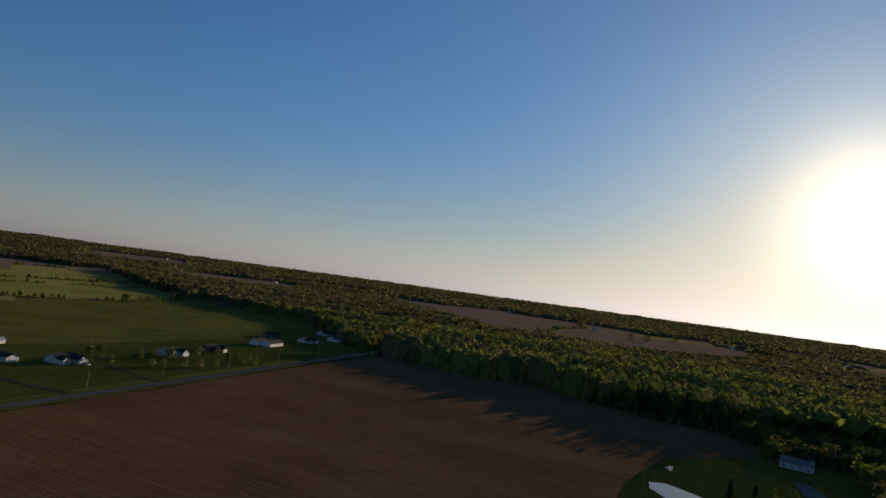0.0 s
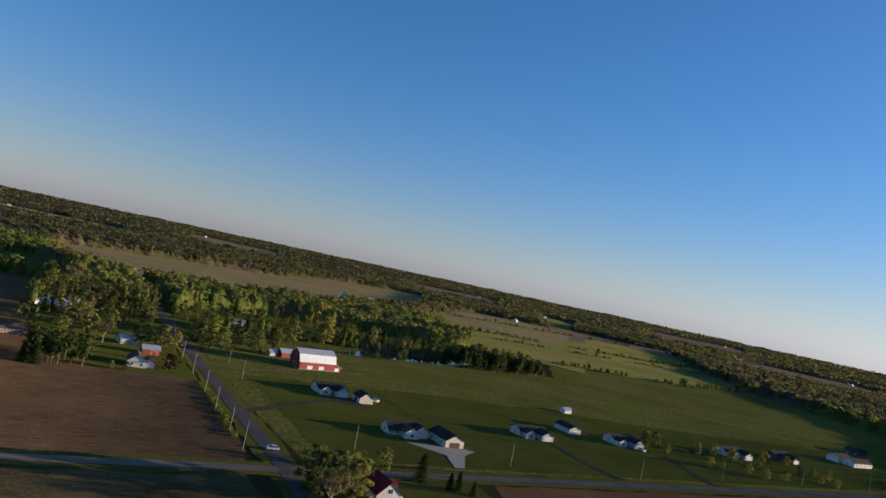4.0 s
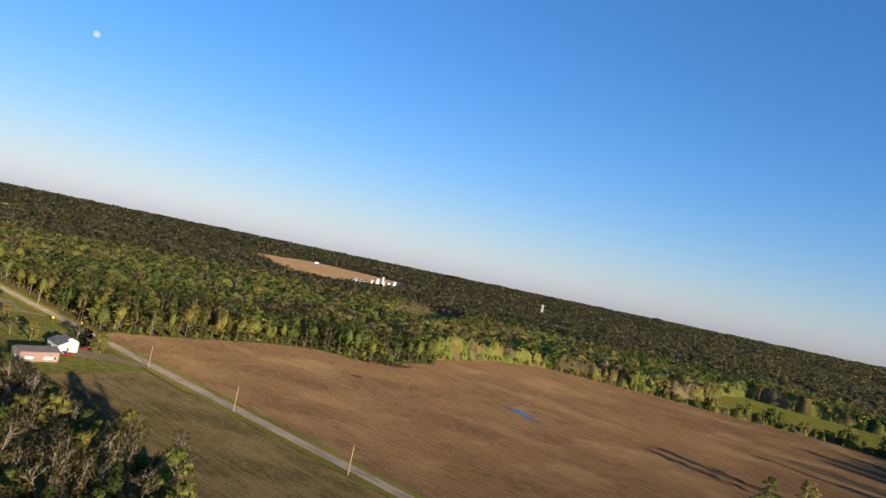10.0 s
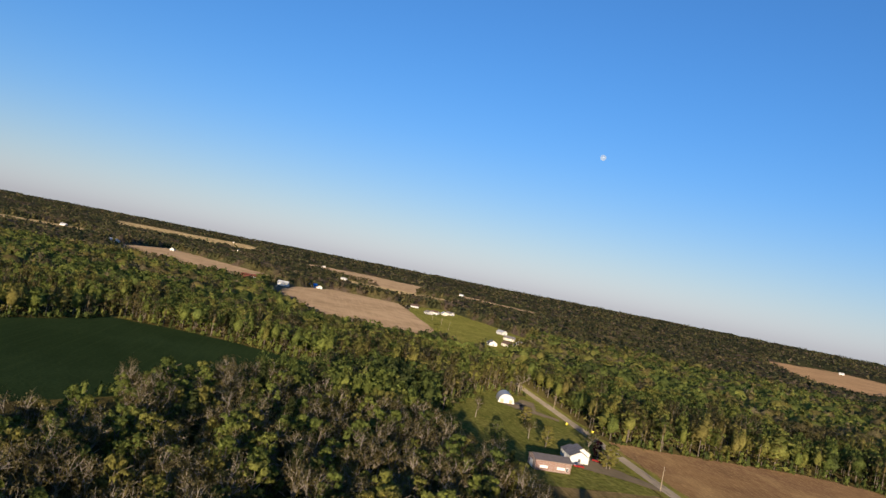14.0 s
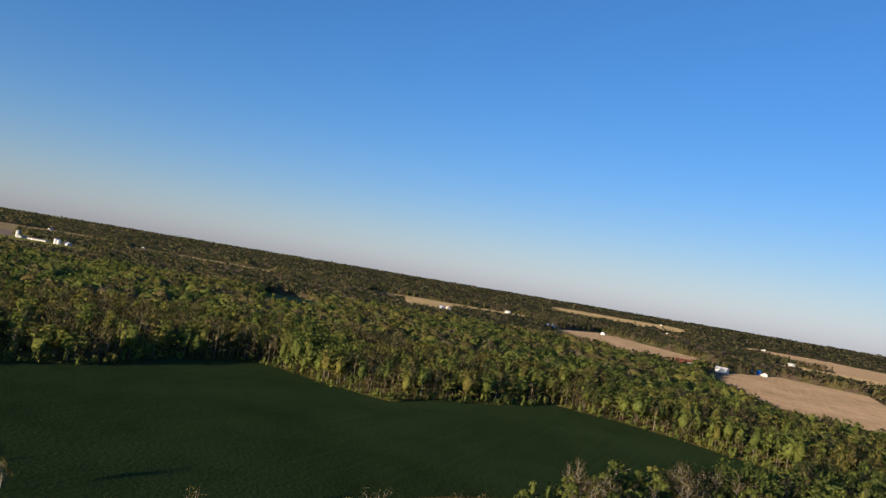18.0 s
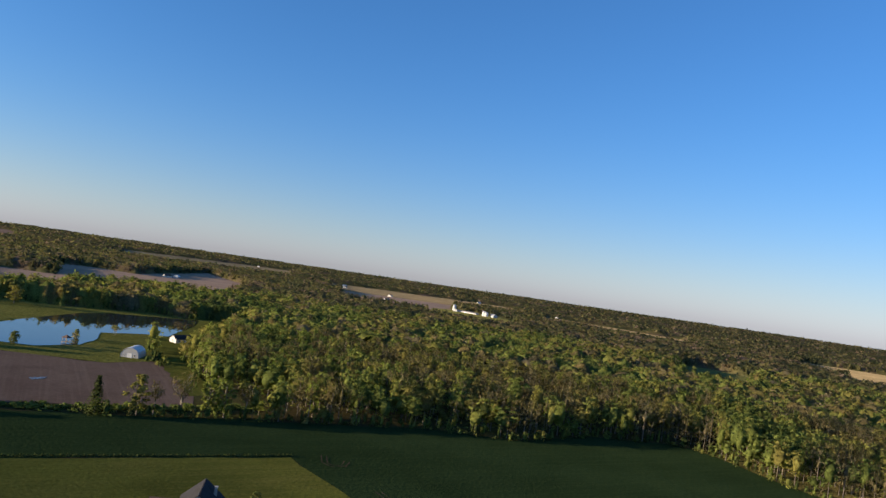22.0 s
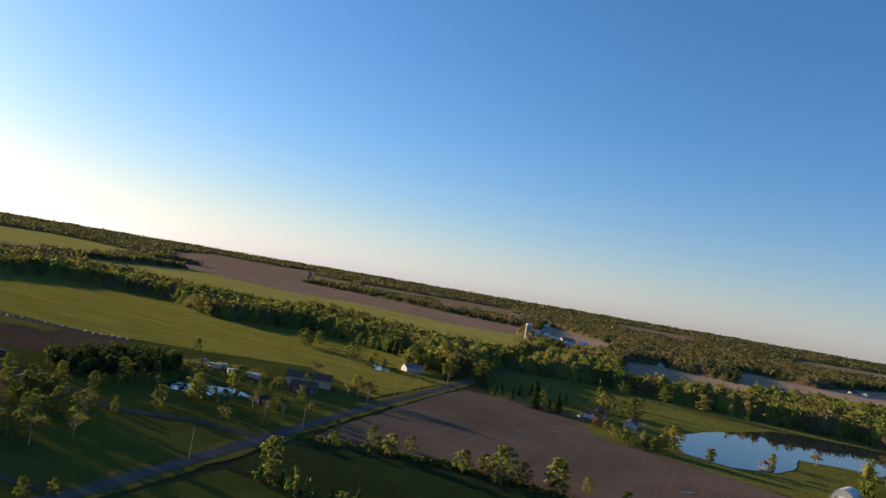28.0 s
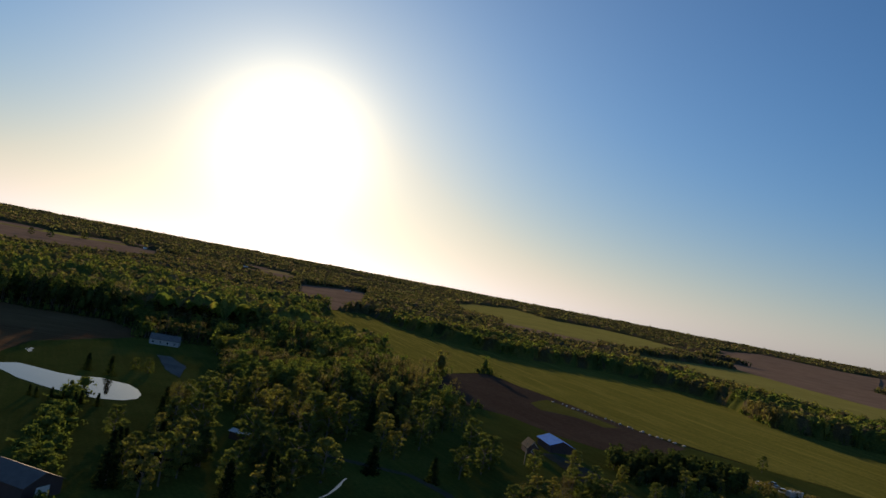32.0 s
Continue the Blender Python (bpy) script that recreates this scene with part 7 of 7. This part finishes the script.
PLANTED.append(("round", ((236, 325, 4), (250, 312, 4), (216, 302, 4), (210, 304, 4), (438, 146, 8), (435, 134, 6), (446, 150, 8), (452, 146, 8), (465, 126, 7), (437, 111, 6), (447, 108, 6), (473, 109, 6), (455, 96, 6), (456, 87, 6), (469, 80, 6), (503, 79, 6), (508, 73, 6), (498, 67, 5), (518, 66, 6), (500, 59, 5), (478, 120, 7), (484, 112, 7), (512, 100, 7), (488, 98, 6),)))
PLANTED.append(("round", ((526, 90, 6), (-187, 332, 5), (-183, 322, 4), (-217, -330, 7), (-177, -374, 6), (-174, -352, 6), (-175, -340, 6), (-179, -337, 6), (-175, -346, 6), (-30, -251, 5), (-46, -249, 6), (-59, -258, 6), (-86, -243, 7), (50, -248, 5), (-2, -260, 5), (89, -294, 7), (83, -297, 6), (101, -272, 6), (277, -193, 7), (283, -190, 6), (281, -236, 7), (-157, -68, 5), (-146, -58, 4), (-16, -300, 5),)))
PLANTED.append(("round", ((26, -298, 5), (-330, -565, 5), (-261, -348, 5), (-40, -494, 5), (-50, -491, 6),)))
PLANTED.append(("purple", ((236, 302, 8.5), (240, 305, 7), (-178, 324, 8),)))
PLANTED.append(("rust", ((386, 402, 12), (-172, -382, 7), (-176, -388, 6), (470, 430, 10),)))
rng = np.random.default_rng(3)
for kind, places in PLANTED:
    for k, (tx, ty, th) in enumerate(places):
        tree(kind, tx, ty, th, rng.uniform(0, 360), k % 3, wide=rng.uniform(1.05, 1.3))

# broad trees by the western road, the pond house and the hedge
for kind, tx, ty, th in (("leafy", -82, -499, 15), ("leafy", -96, -479, 16), ("leafy", -119, -484, 18), ("leafy", -95, -516, 22), ("leafy", -115, -509, 21), ("leafy", -74, -512, 16), ("leafy", -90, -229, 14), ("leafy", -98, -231, 9),
                         ("leafy", -110, -226, 12), ("leafy", -77, -236, 9), ("leafy", -51, -244, 9), ("leafy", -132, -219, 7), ("spruce", -143, -412, 17), ("leafy", -198, -444, 14), ("leafy", -212, -427, 14), ("spruce", -162, -428, 10),
                         ("spruce", -123, -442, 9), ("spruce", -134, -439, 8), ("spruce", -128, -447, 8), ("leafy", -283, -546, 15), ("leafy", -251, -552, 13), ("leafy", -306, -524, 15), ("round", -175, -357, 8), ("round", -178, -347, 8.5),
                         ("leafy", -184, -336, 9.5), ("leafy", -192, -333, 9.5), ("leafy", -205, -348, 13), ("rust", -176, -386, 9), ("round", -264, -353, 5.5), ("bare", -296, -364, 7.5), ("round", -216, -329, 6.5),
                         ("leafy", 389, 392, 16), ("leafy", 423, 394, 22), ("leafy", 451, 339, 12), ("leafy", 329, 357, 15), ("leafy", 352, 367, 14), ("leafy", 536, 374, 20), ("spruce", 472, 394, 18), ("spruce", 486, 390, 17),
                         ("leafy", -164, 317, 10.7), ("leafy", -232, 327, 9), ("bare", -239, 301, 11), ("leafy", -204, 287, 8), ("leafy", 30, -284, 13), ("leafy", 21, -323, 12), ("leafy", -26, -498, 14), ("leafy", 11, -534, 12),
                         ("leafy", 2100, -700, 30), ("leafy", 1629, -673, 18), ("leafy", 1606, -704, 21), ("leafy", 1853, -896, 20), ("leafy", 1890, -905, 18)):
    tree(kind, tx, ty, th, rng.uniform(0, 360), int(rng.integers(0, 3)), wide=1.25 if kind == "leafy" else 1.0)

# a thin row of trees between the north field and the meadow behind it
ROW = [(64, 700), (126, 684), (207, 670), (241, 644), (263, 624), (317, 593)]
for (x1, y1), (x2, y2) in zip(ROW[:-1], ROW[1:]):
    k = int(math.hypot(x2 - x1, y2 - y1) / 7.5)
    for q in range(k):
        f = (q + rng.uniform(0.1, 0.9)) / k
        tree(("leafy", "bare", "leafy", "leafy", "round")[int(rng.integers(0, 5))], x1 + (x2 - x1) * f + rng.normal(0, 2), y1 + (y2 - y1) * f + rng.normal(0, 2), rng.uniform(6, 15), rng.uniform(0, 360), int(rng.integers(0, 3)),
             "slender tree in a row along the field's edge", "field-edge tree row", wide=0.8)

# big trees by the stream, with gaps of grass between them
gx, gy = np.meshgrid(np.arange(105, 245, 11.5), np.arange(-305, -100, 11.5))
gx, gy = gx.ravel() + rng.uniform(-4, 4, gx.size), gy.ravel() + rng.uniform(-4, 4, gy.size)
take = inside(gx, gy, STREAM_GROVE) & (patchy(gx, gy, 45, 77) > 0.33)
for cx, cy, cr in CLEAR:
    take &= np.hypot(gx - cx, gy - cy) > cr
for tx, ty in zip(gx[take], gy[take]):
    u = rng.random()
    kind = "spruce" if u < 0.12 + 0.2 * (ty > -145) else ("bare" if u > 0.9 else "leafy")
    tree(kind, tx, ty, rng.uniform(10, 18), rng.uniform(0, 360), int(rng.integers(0, 3)), group="trees by the stream", fine=True, wide=rng.uniform(0.75, 1.05))

for k in range(40):
    a = rng.uniform(0, 6.283)
    q = rng.uniform(0, 1) ** 0.5
    tree("leafy" if k % 3 else "bare", 73 + 20 * q * math.cos(a), -224 + 36 * q * math.sin(a), rng.uniform(8, 12), rng.uniform(0, 360), k % 3, "thin young tree on the lawn with sparse leaves", fine=True)
for k in range(22):
    tx, ty = rng.uniform(-10, 112), rng.uniform(-345, -262)
    if road_c(ty) + 9 < tx and not any(inside(np.array([tx]), np.array([ty]), PONDS[i][1])[0] for i in (3,)) and abs(ty + 252 + (tx > 50) * (tx - 50) * 0.8) > 7 and all(math.hypot(tx - c[0], ty - c[1]) > 9 for c in CLEAR):
        tree(("leafy", "round", "bare", "round")[k % 4], tx, ty, rng.uniform(4.5, 9.5), rng.uniform(0, 360), k % 3, "young tree on the lawn in spring leaf")

# trees by the south pond, the drive and the scrapyard
for kind, tx, ty, th in (("leafy", 34, -298, 12), ("leafy", 23, -322, 10), ("round", 26, -356, 7), ("leafy", 77, -336, 10), ("leafy", 70, -279, 8), ("leafy", 97, -315, 8), ("round", 85, -302, 6), ("round", 52, -255, 5), ("bare", 43, -271, 6),
                         ("bare", 1, -281, 7), ("leafy", 64, -417, 9), ("leafy", -9, -354, 10), ("bare", -35, -352, 11), ("leafy", 17, -590, 10), ("leafy", 7, -606, 9), ("round", 12, -335, 5), ("bare", 5, -340, 8), ("round", 60, -335, 6)):
    tree(kind, tx, ty, th, rng.uniform(0, 360), int(rng.integers(0, 3)))
for kind, tx, ty, th in (("leafy", -121, -542, 12), ("leafy", -119, -483, 13), ("spruce", -143, -459, 7), ("spruce", -153, -465, 8), ("leafy", -151, -424, 11), ("round", -174, -453, 7), ("leafy", -211, -496, 11), ("leafy", -210, -443, 10),
                         ("leafy", -227, -455, 12), ("leafy", -326, -655, 12), ("leafy", -309, -530, 12), ("round", -220, -392, 6), ("round", -196, -349, 6), ("rust", -179, -393, 7), ("round", 38, -157, 5), ("round", 32, -160, 4.5),
                         ("round", -2, -268, 4), ("round", 6, -272, 4), ("bare", 15, -262, 6), ("leafy", 47, -330, 9), ("leafy", 41, -335, 8), ("round", 66, -310, 6), ("bare", 22, -285, 7), ("leafy", 92, -330, 9)):
    tree(kind, tx, ty, th, rng.uniform(0, 360), int(rng.integers(0, 3)))

# ---- woods, nearest first ----
x, y, rng = scatter(45, 300, 6.6, 21)
order = np.argsort(np.hypot(x - 20, y - 75))
near, rest = order[:200], order[200:]
mood = patchy(x, y, 70, 31)
for k in near:
    u = rng.random()
    kind = "bare" if u < 0.26 + 0.35 * mood[k] + 0.1 * (x[k] < -30) else ("spruce" if u > 0.93 else "leafy")
    tree(kind, x[k], y[k], rng.uniform(10, 16) * (0.85 if kind == "leafy" else 1.0), rng.uniform(0, 360), int(rng.integers(0, 4)), group="near woodland trees", fine=True)


def woodland(name, x, y, label, seed, hh=(11, 18), bare=0.35, drift=0.35, spruce=0.05, fresh=0.2):
    """Trees past the nearest ones, each with its trunk, limbs and leaf sprays, in one mesh."""
    rng = np.random.default_rng(seed)
    mood = patchy(x, y, 70, 31)
    u = rng.random(len(x))
    kind = np.where(u < bare + drift * mood, 4, np.where(u > 1.0 - spruce, 8, 0)) + rng.integers(0, 4, len(x))
    h = rng.uniform(*hh, len(x)) * np.where(kind < 4, 0.9, 1.0)
    h[rng.random(len(x)) < 0.12] *= 0.6
    green = np.clip(fresh + 0.45 * patchy(x, y, 42, 8) + rng.normal(0, 0.1, len(x)), 0.0, 0.6)
    brown = rng.uniform(0.7, 0.9, len(x))
    tint = np.where(kind < 4, green, np.where(kind < 8, brown, 0.0))
    vs, ns, fs, idx, tt, o = [], [], [], [], [], 0
    for v in range(12):
        sel = np.flatnonzero(kind == v)
        if not len(sel):
            continue
        form = ("leafy", "bare", "spruce")[v // 4]
        (tv, tf), cv, nv = tree_parts(form, 500 + v, False, 1.46)
        quads = np.array(tf)
        tf = np.concatenate([quads[:, [0, 1, 2]], quads[:, [0, 2, 3]]])
        if form == "bare":
            cut = len(cv) // 6 * 3 + 600
            cv, nv = cv[:cut], nv[:cut]
        elif form == "leafy":
            cv, nv = cv[:3000], nv[:3000]
        m = np.concatenate([tv, cv]) / KINDS[form][4]
        tri = np.concatenate([tf, np.arange(len(cv)).reshape(-1, 3) + len(tv)])
        mat = np.concatenate([np.full(len(tf), 2 if form == "bare" else 1), np.zeros(len(cv) // 3, int)])
        a = rng.uniform(0, 6.283, len(sel))[:, None]
        w = h[sel] * rng.uniform(0.75, 1.0, len(sel))
        out = np.empty((len(sel), len(m), 3), np.float32)
        out[:, :, 0] = (m[:, 0] * np.cos(a) - m[:, 1] * np.sin(a)) * w[:, None] + x[sel][:, None]
        out[:, :, 1] = (m[:, 0] * np.sin(a) + m[:, 1] * np.cos(a)) * w[:, None] + y[sel][:, None]
        out[:, :, 2] = m[:, 2] * h[sel][:, None]
        mn = np.concatenate([vertex_normals(tv, quads), nv])
        ns.append(np.stack([mn[:, 0] * np.cos(a) - mn[:, 1] * np.sin(a), mn[:, 0] * np.sin(a) + mn[:, 1] * np.cos(a), mn[:, 2] + 0 * a], axis=2).reshape(-1, 3))
        vs.append(out.reshape(-1, 3))
        fs.append((tri[None] + o + (np.arange(len(sel)) * len(m))[:, None, None]).reshape(-1, 3))
        idx.append(np.tile(mat, len(sel)))
        tt.append(np.repeat(tint[sel], len(m)))
        o += len(sel) * len(m)
    me = mesh_of(name, np.concatenate(vs), np.concatenate(fs), [M_WOOD, M_BARK, M_PALEBARK], np.concatenate(idx), tint=np.concatenate(tt), normals=np.concatenate(ns))
    return tagged(new(name, me), label, "woods", kind="stuff")


woodland("near_woods", x[rest], y[rest], "mixed spring woods, some trees bare and some in young leaf", 22)
x, y, rng = scatter(300, 560, 7.4, 12)
h, r = sizes(x, y, rng, 7.4, (13, 20))
forest("middle_woods", x, y, h, r, tints(x, y, rng), 155, 0.81, "dense spring woods beyond the fields", 12, True, 0.25, (6, 3))
canopy("farther_woods", 552, 1000, 2.4, 3.2, 9.0, (13, 19), "wide mixed woods in the distance", 13, M_WOOD, 16, 2.0, 0.3, 70)
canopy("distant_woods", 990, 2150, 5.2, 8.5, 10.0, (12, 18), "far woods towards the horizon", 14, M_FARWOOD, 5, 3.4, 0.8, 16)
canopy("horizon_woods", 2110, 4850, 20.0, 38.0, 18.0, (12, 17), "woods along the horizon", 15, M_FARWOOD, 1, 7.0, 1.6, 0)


def grove(name, poly, cell, n_cards, clump, hh, seed, label, tint=None, low=0.12):
    """A clump of trees inside an outline."""
    r2 = np.random.default_rng(seed)
    p = np.array(poly, float)
    gx, gy = np.meshgrid(np.arange(p[:, 0].min(), p[:, 0].max(), cell), np.arange(p[:, 1].min(), p[:, 1].max(), cell))
    px = gx.ravel() + r2.uniform(-0.42, 0.42, gx.size) * cell
    py = gy.ravel() + r2.uniform(-0.42, 0.42, gx.size) * cell
    ok = inside(px, py, poly)
    for cx, cy, cr in CLEAR:
        ok &= np.hypot(px - cx, py - cy) > cr * 0.8
    for line in (ROAD_A, ROAD_C):
        ok &= line_gap(px, py, line) > 7.0
    px, py = px[ok], py[ok]
    hh_, rr_ = sizes(px, py, r2, cell, hh)
    tt = tints(px, py, r2) if tint is None else np.clip(r2.normal(tint, 0.06, len(px)), 0, 1)
    forest(name, px, py, hh_, rr_, tt, int(n_cards * 3.2), clump * 0.46, label, seed, True, low)


grove("pine_belt", [(508, 328), (600, 298), (612, 310), (560, 345), (515, 350)], 6.0, 80, 1.5, (13, 17), 41, "dark belt of pines in the pasture", 0.0)
grove("pine_row", [(182, 312), (198, 305), (206, 312), (196, 332), (186, 338)], 4.5, 110, 1.0, (10, 13), 42, "row of pines with bare trunks beside the field", 0.1, 0.5)
for gname, gpoly, gcell, gap, hh, bare, spruce, glabel in (
        ("farm_grove", [(222, 385), (240, 378), (262, 400), (282, 410), (300, 420), (330, 442), (400, 500), (330, 575), (316, 575), (252, 480), (236, 440)], 13.0, 0.36, (9, 14), 0.15, 0.12, "old shade trees round the farmyard"),
        ("east_grove", [(318, 412), (345, 404), (420, 408), (470, 386), (560, 370), (640, 394), (560, 470), (470, 520), (400, 520), (345, 470)], 13.0, 0.36, (6, 11), 0.12, 0.2, "mixed trees behind the barn")):
    gr = np.random.default_rng(len(gname) * 7)
    p = np.array(gpoly, float)
    gx, gy = np.meshgrid(np.arange(p[:, 0].min(), p[:, 0].max(), gcell), np.arange(p[:, 1].min(), p[:, 1].max(), gcell))
    gx, gy = gx.ravel() + gr.uniform(-0.45, 0.45, gx.size) * gcell, gy.ravel() + gr.uniform(-0.45, 0.45, gy.size) * gcell
    ok = inside(gx, gy, gpoly) & (patchy(gx, gy, 50, 78) > gap) & (line_gap(gx, gy, ROAD_C) > 8.0)
    for cx, cy, cr in CLEAR:
        ok &= np.hypot(gx - cx, gy - cy) > cr * 0.8
    woodland(gname, gx[ok], gy[ok], glabel, 40 + len(gname), hh, bare, 0.0, spruce, 0.0)
grove("dark_conifers", [(106, -316), (86, -298), (66, -322), (54, -350), (56, -364), (78, -360), (102, -338)], 5.0, 70, 1.2, (8, 11), 46, "dark mass of conifers behind the pond", 0.0)
grove("pond_scrub", [(-60, -500), (-130, -500), (-140, -540), (-100, -580), (-60, -545)], 9.0, 90, 1.4, (10, 15), 47, "broad trees by the roadside pond", 0.45)
grove("hedge_west", [(-18, -246), (-40, -249), (-70, -239), (-103, -223), (-135, -202), (-171, -179), (-240, -158), (-240, -166), (-171, -186), (-135, -209), (-103, -231), (-70, -246), (-40, -256), (-18, -254)], 3.4, 40, 0.8, (1.0, 2.4), 48,
      "low dark hedge between two fields", 0.25)
grove("cabin_scrub", [(-290, -282), (-304, -276), (-350, -322), (-385, -352), (-378, -366), (-352, -346), (-318, -314)], 6.0, 90, 1.2, (7, 12), 49, "young trees and scrub by the cabin", 0.5)
grove("scrapyard_weeds", [(70, -385), (10, -378), (14, -352), (60, -362)], 7.0, 60, 1.0, (2.5, 5), 50, "bushes growing through the scrapyard", 0.8)
grove("brush_pile", [(-104, 480), (-84, 490), (-80, 505), (-98, 500)], 3.5, 40, 0.9, (1.2, 2.4), 51, "grey brush pile at the wood's edge", 0.95)
grove("verge_weeds", [(207, 208), (242, 280), (239, 282), (204, 210)], 2.2, 24, 0.7, (0.6, 1.3), 52, "tall weeds along the ditch", 0.3)
grove("ditch_weeds", [(64, -40), (190, -108), (255, -146), (248, -152), (185, -116), (60, -50)], 4.5, 50, 0.9, (1.5, 4), 53, "scrub along the field's edge", 0.3)

# low growth where the woods meet the fields
ex, ey = [], []
for k, (fname, fpts, fmat, flabel) in enumerate(FIELDS):
    if min(math.hypot(q[0] - 10, q[1] - 40) for q in fpts) < 620:
        e_ = np.array(rough_edge(fpts, 2.4, 1.2, 900 + k))
        ex.append(e_[:, 0])
        ey.append(e_[:, 1])
ex, ey = np.concatenate(ex), np.concatenate(ey)
rng = np.random.default_rng(61)
ex, ey = ex + rng.normal(0, 1.3, len(ex)), ey + rng.normal(0, 1.3, len(ex))
ok = np.hypot(ex - 10, ey - 40) < 760
wooded = np.zeros(len(ex), bool)
for a in range(8):
    qx, qy = ex + 7 * math.cos(a * 0.785), ey + 7 * math.sin(a * 0.785)
    free = np.ones(len(ex), bool)
    for poly in OPEN + [YARD_SOUTH]:
        free &= ~inside(qx, qy, poly)
    for line in (ROAD_A, ROAD_C):
        free &= line_gap(qx, qy, line) > 9.0
    wooded |= free
ok &= wooded & ~((line_gap(ex, ey, ROAD_A) < 17) & (ex > -190) & (ex < 640)) & ~((line_gap(ex, ey, ROAD_C) < 24) & (ey > -480) & (ey < 330))
for line in (ROAD_A, ROAD_C):
    ok &= line_gap(ex, ey, line) > 8.0
for cx, cy, cr in CLEAR:
    ok &= np.hypot(ex - cx, ey - cy) > cr
for pname, ppts in PONDS:
    ok &= ~inside(ex, ey, ppts)
ex, ey = ex[ok], ey[ok]
forest("edge_shrubs", ex, ey, rng.uniform(1.5, 7.0, len(ex)), rng.uniform(1.2, 3.0, len(ex)), np.clip(rng.normal(0.27, 0.2, len(ex)), 0.05, 1.0), 24, 0.7, "low shrubs and saplings along the wood's edge", 62, False, 0.02, (5, 2))


def lawn_hedge(p0, p1):
    """A thin clipped hedge along the lawn's far side."""
    r2 = np.random.default_rng(81)
    n = int(math.hypot(p1[0] - p0[0], p1[1] - p0[1]) / 0.9)
    f = np.linspace(0, 1, n)
    hx, hy = p0[0] + (p1[0] - p0[0]) * f + r2.normal(0, 0.12, n), p0[1] + (p1[1] - p0[1]) * f + r2.normal(0, 0.12, n)
    forest("lawn_hedge", hx, hy, r2.uniform(0.6, 1.0, n), r2.uniform(0.5, 0.75, n), np.zeros(n), 20, 0.25, "thin dark hedge along the lawn's edge", 82, False, 0.02, (5, 2))


lawn_hedge((-202, -101), (-64, -167))


def hedgerow(pts, seed, step=5.0, gap=0.35, hh=(1.5, 6.0), label="ragged hedgerow of shrubs between fields"):
    """Shrubs and small trees strung along a boundary, with gaps."""
    r2 = np.random.default_rng(seed)
    q = np.array(rough_edge(list(pts) + list(pts[::-1][1:-1]), step, 2.5, seed))
    keep_ = (patchy(q[:, 0], q[:, 1], 90, seed) > gap) & (r2.random(len(q)) < 0.8)
    q = q[keep_]
    h = r2.uniform(hh[0], hh[1], len(q)) * np.where(r2.random(len(q)) < 0.12, 1.8, 1.0)
    forest("hedgerow", q[:, 0], q[:, 1], h, h * 0.5 + 0.6, np.clip(r2.normal(0.35, 0.22, len(q)), 0, 1), 26, 1.0, label, seed, False, 0.03, (5, 2))


hedgerow([(872, 567), (961, 560), (1003, 522), (1038, 489), (1116, 466), (1181, 427), (1320, 380)], 71)
hedgerow([(1100, 765), (1223, 724), (1325, 688), (1434, 650), (1550, 607), (1600, 517)], 72)
hedgerow([(770, 535), (821, 515), (896, 488), (964, 445), (1056, 409), (1220, 335)], 73, gap=0.45, hh=(1.2, 4.0))
hedgerow([(690, 511), (712, 465), (726, 366), (789, 343), (847, 297), (921, 261), (1090, 240)], 74, gap=0.3)
hedgerow([(1300, -330), (1500, -430), (1800, -560), (2050, -720)], 76, 9.0, 0.4, (3.0, 9.0))
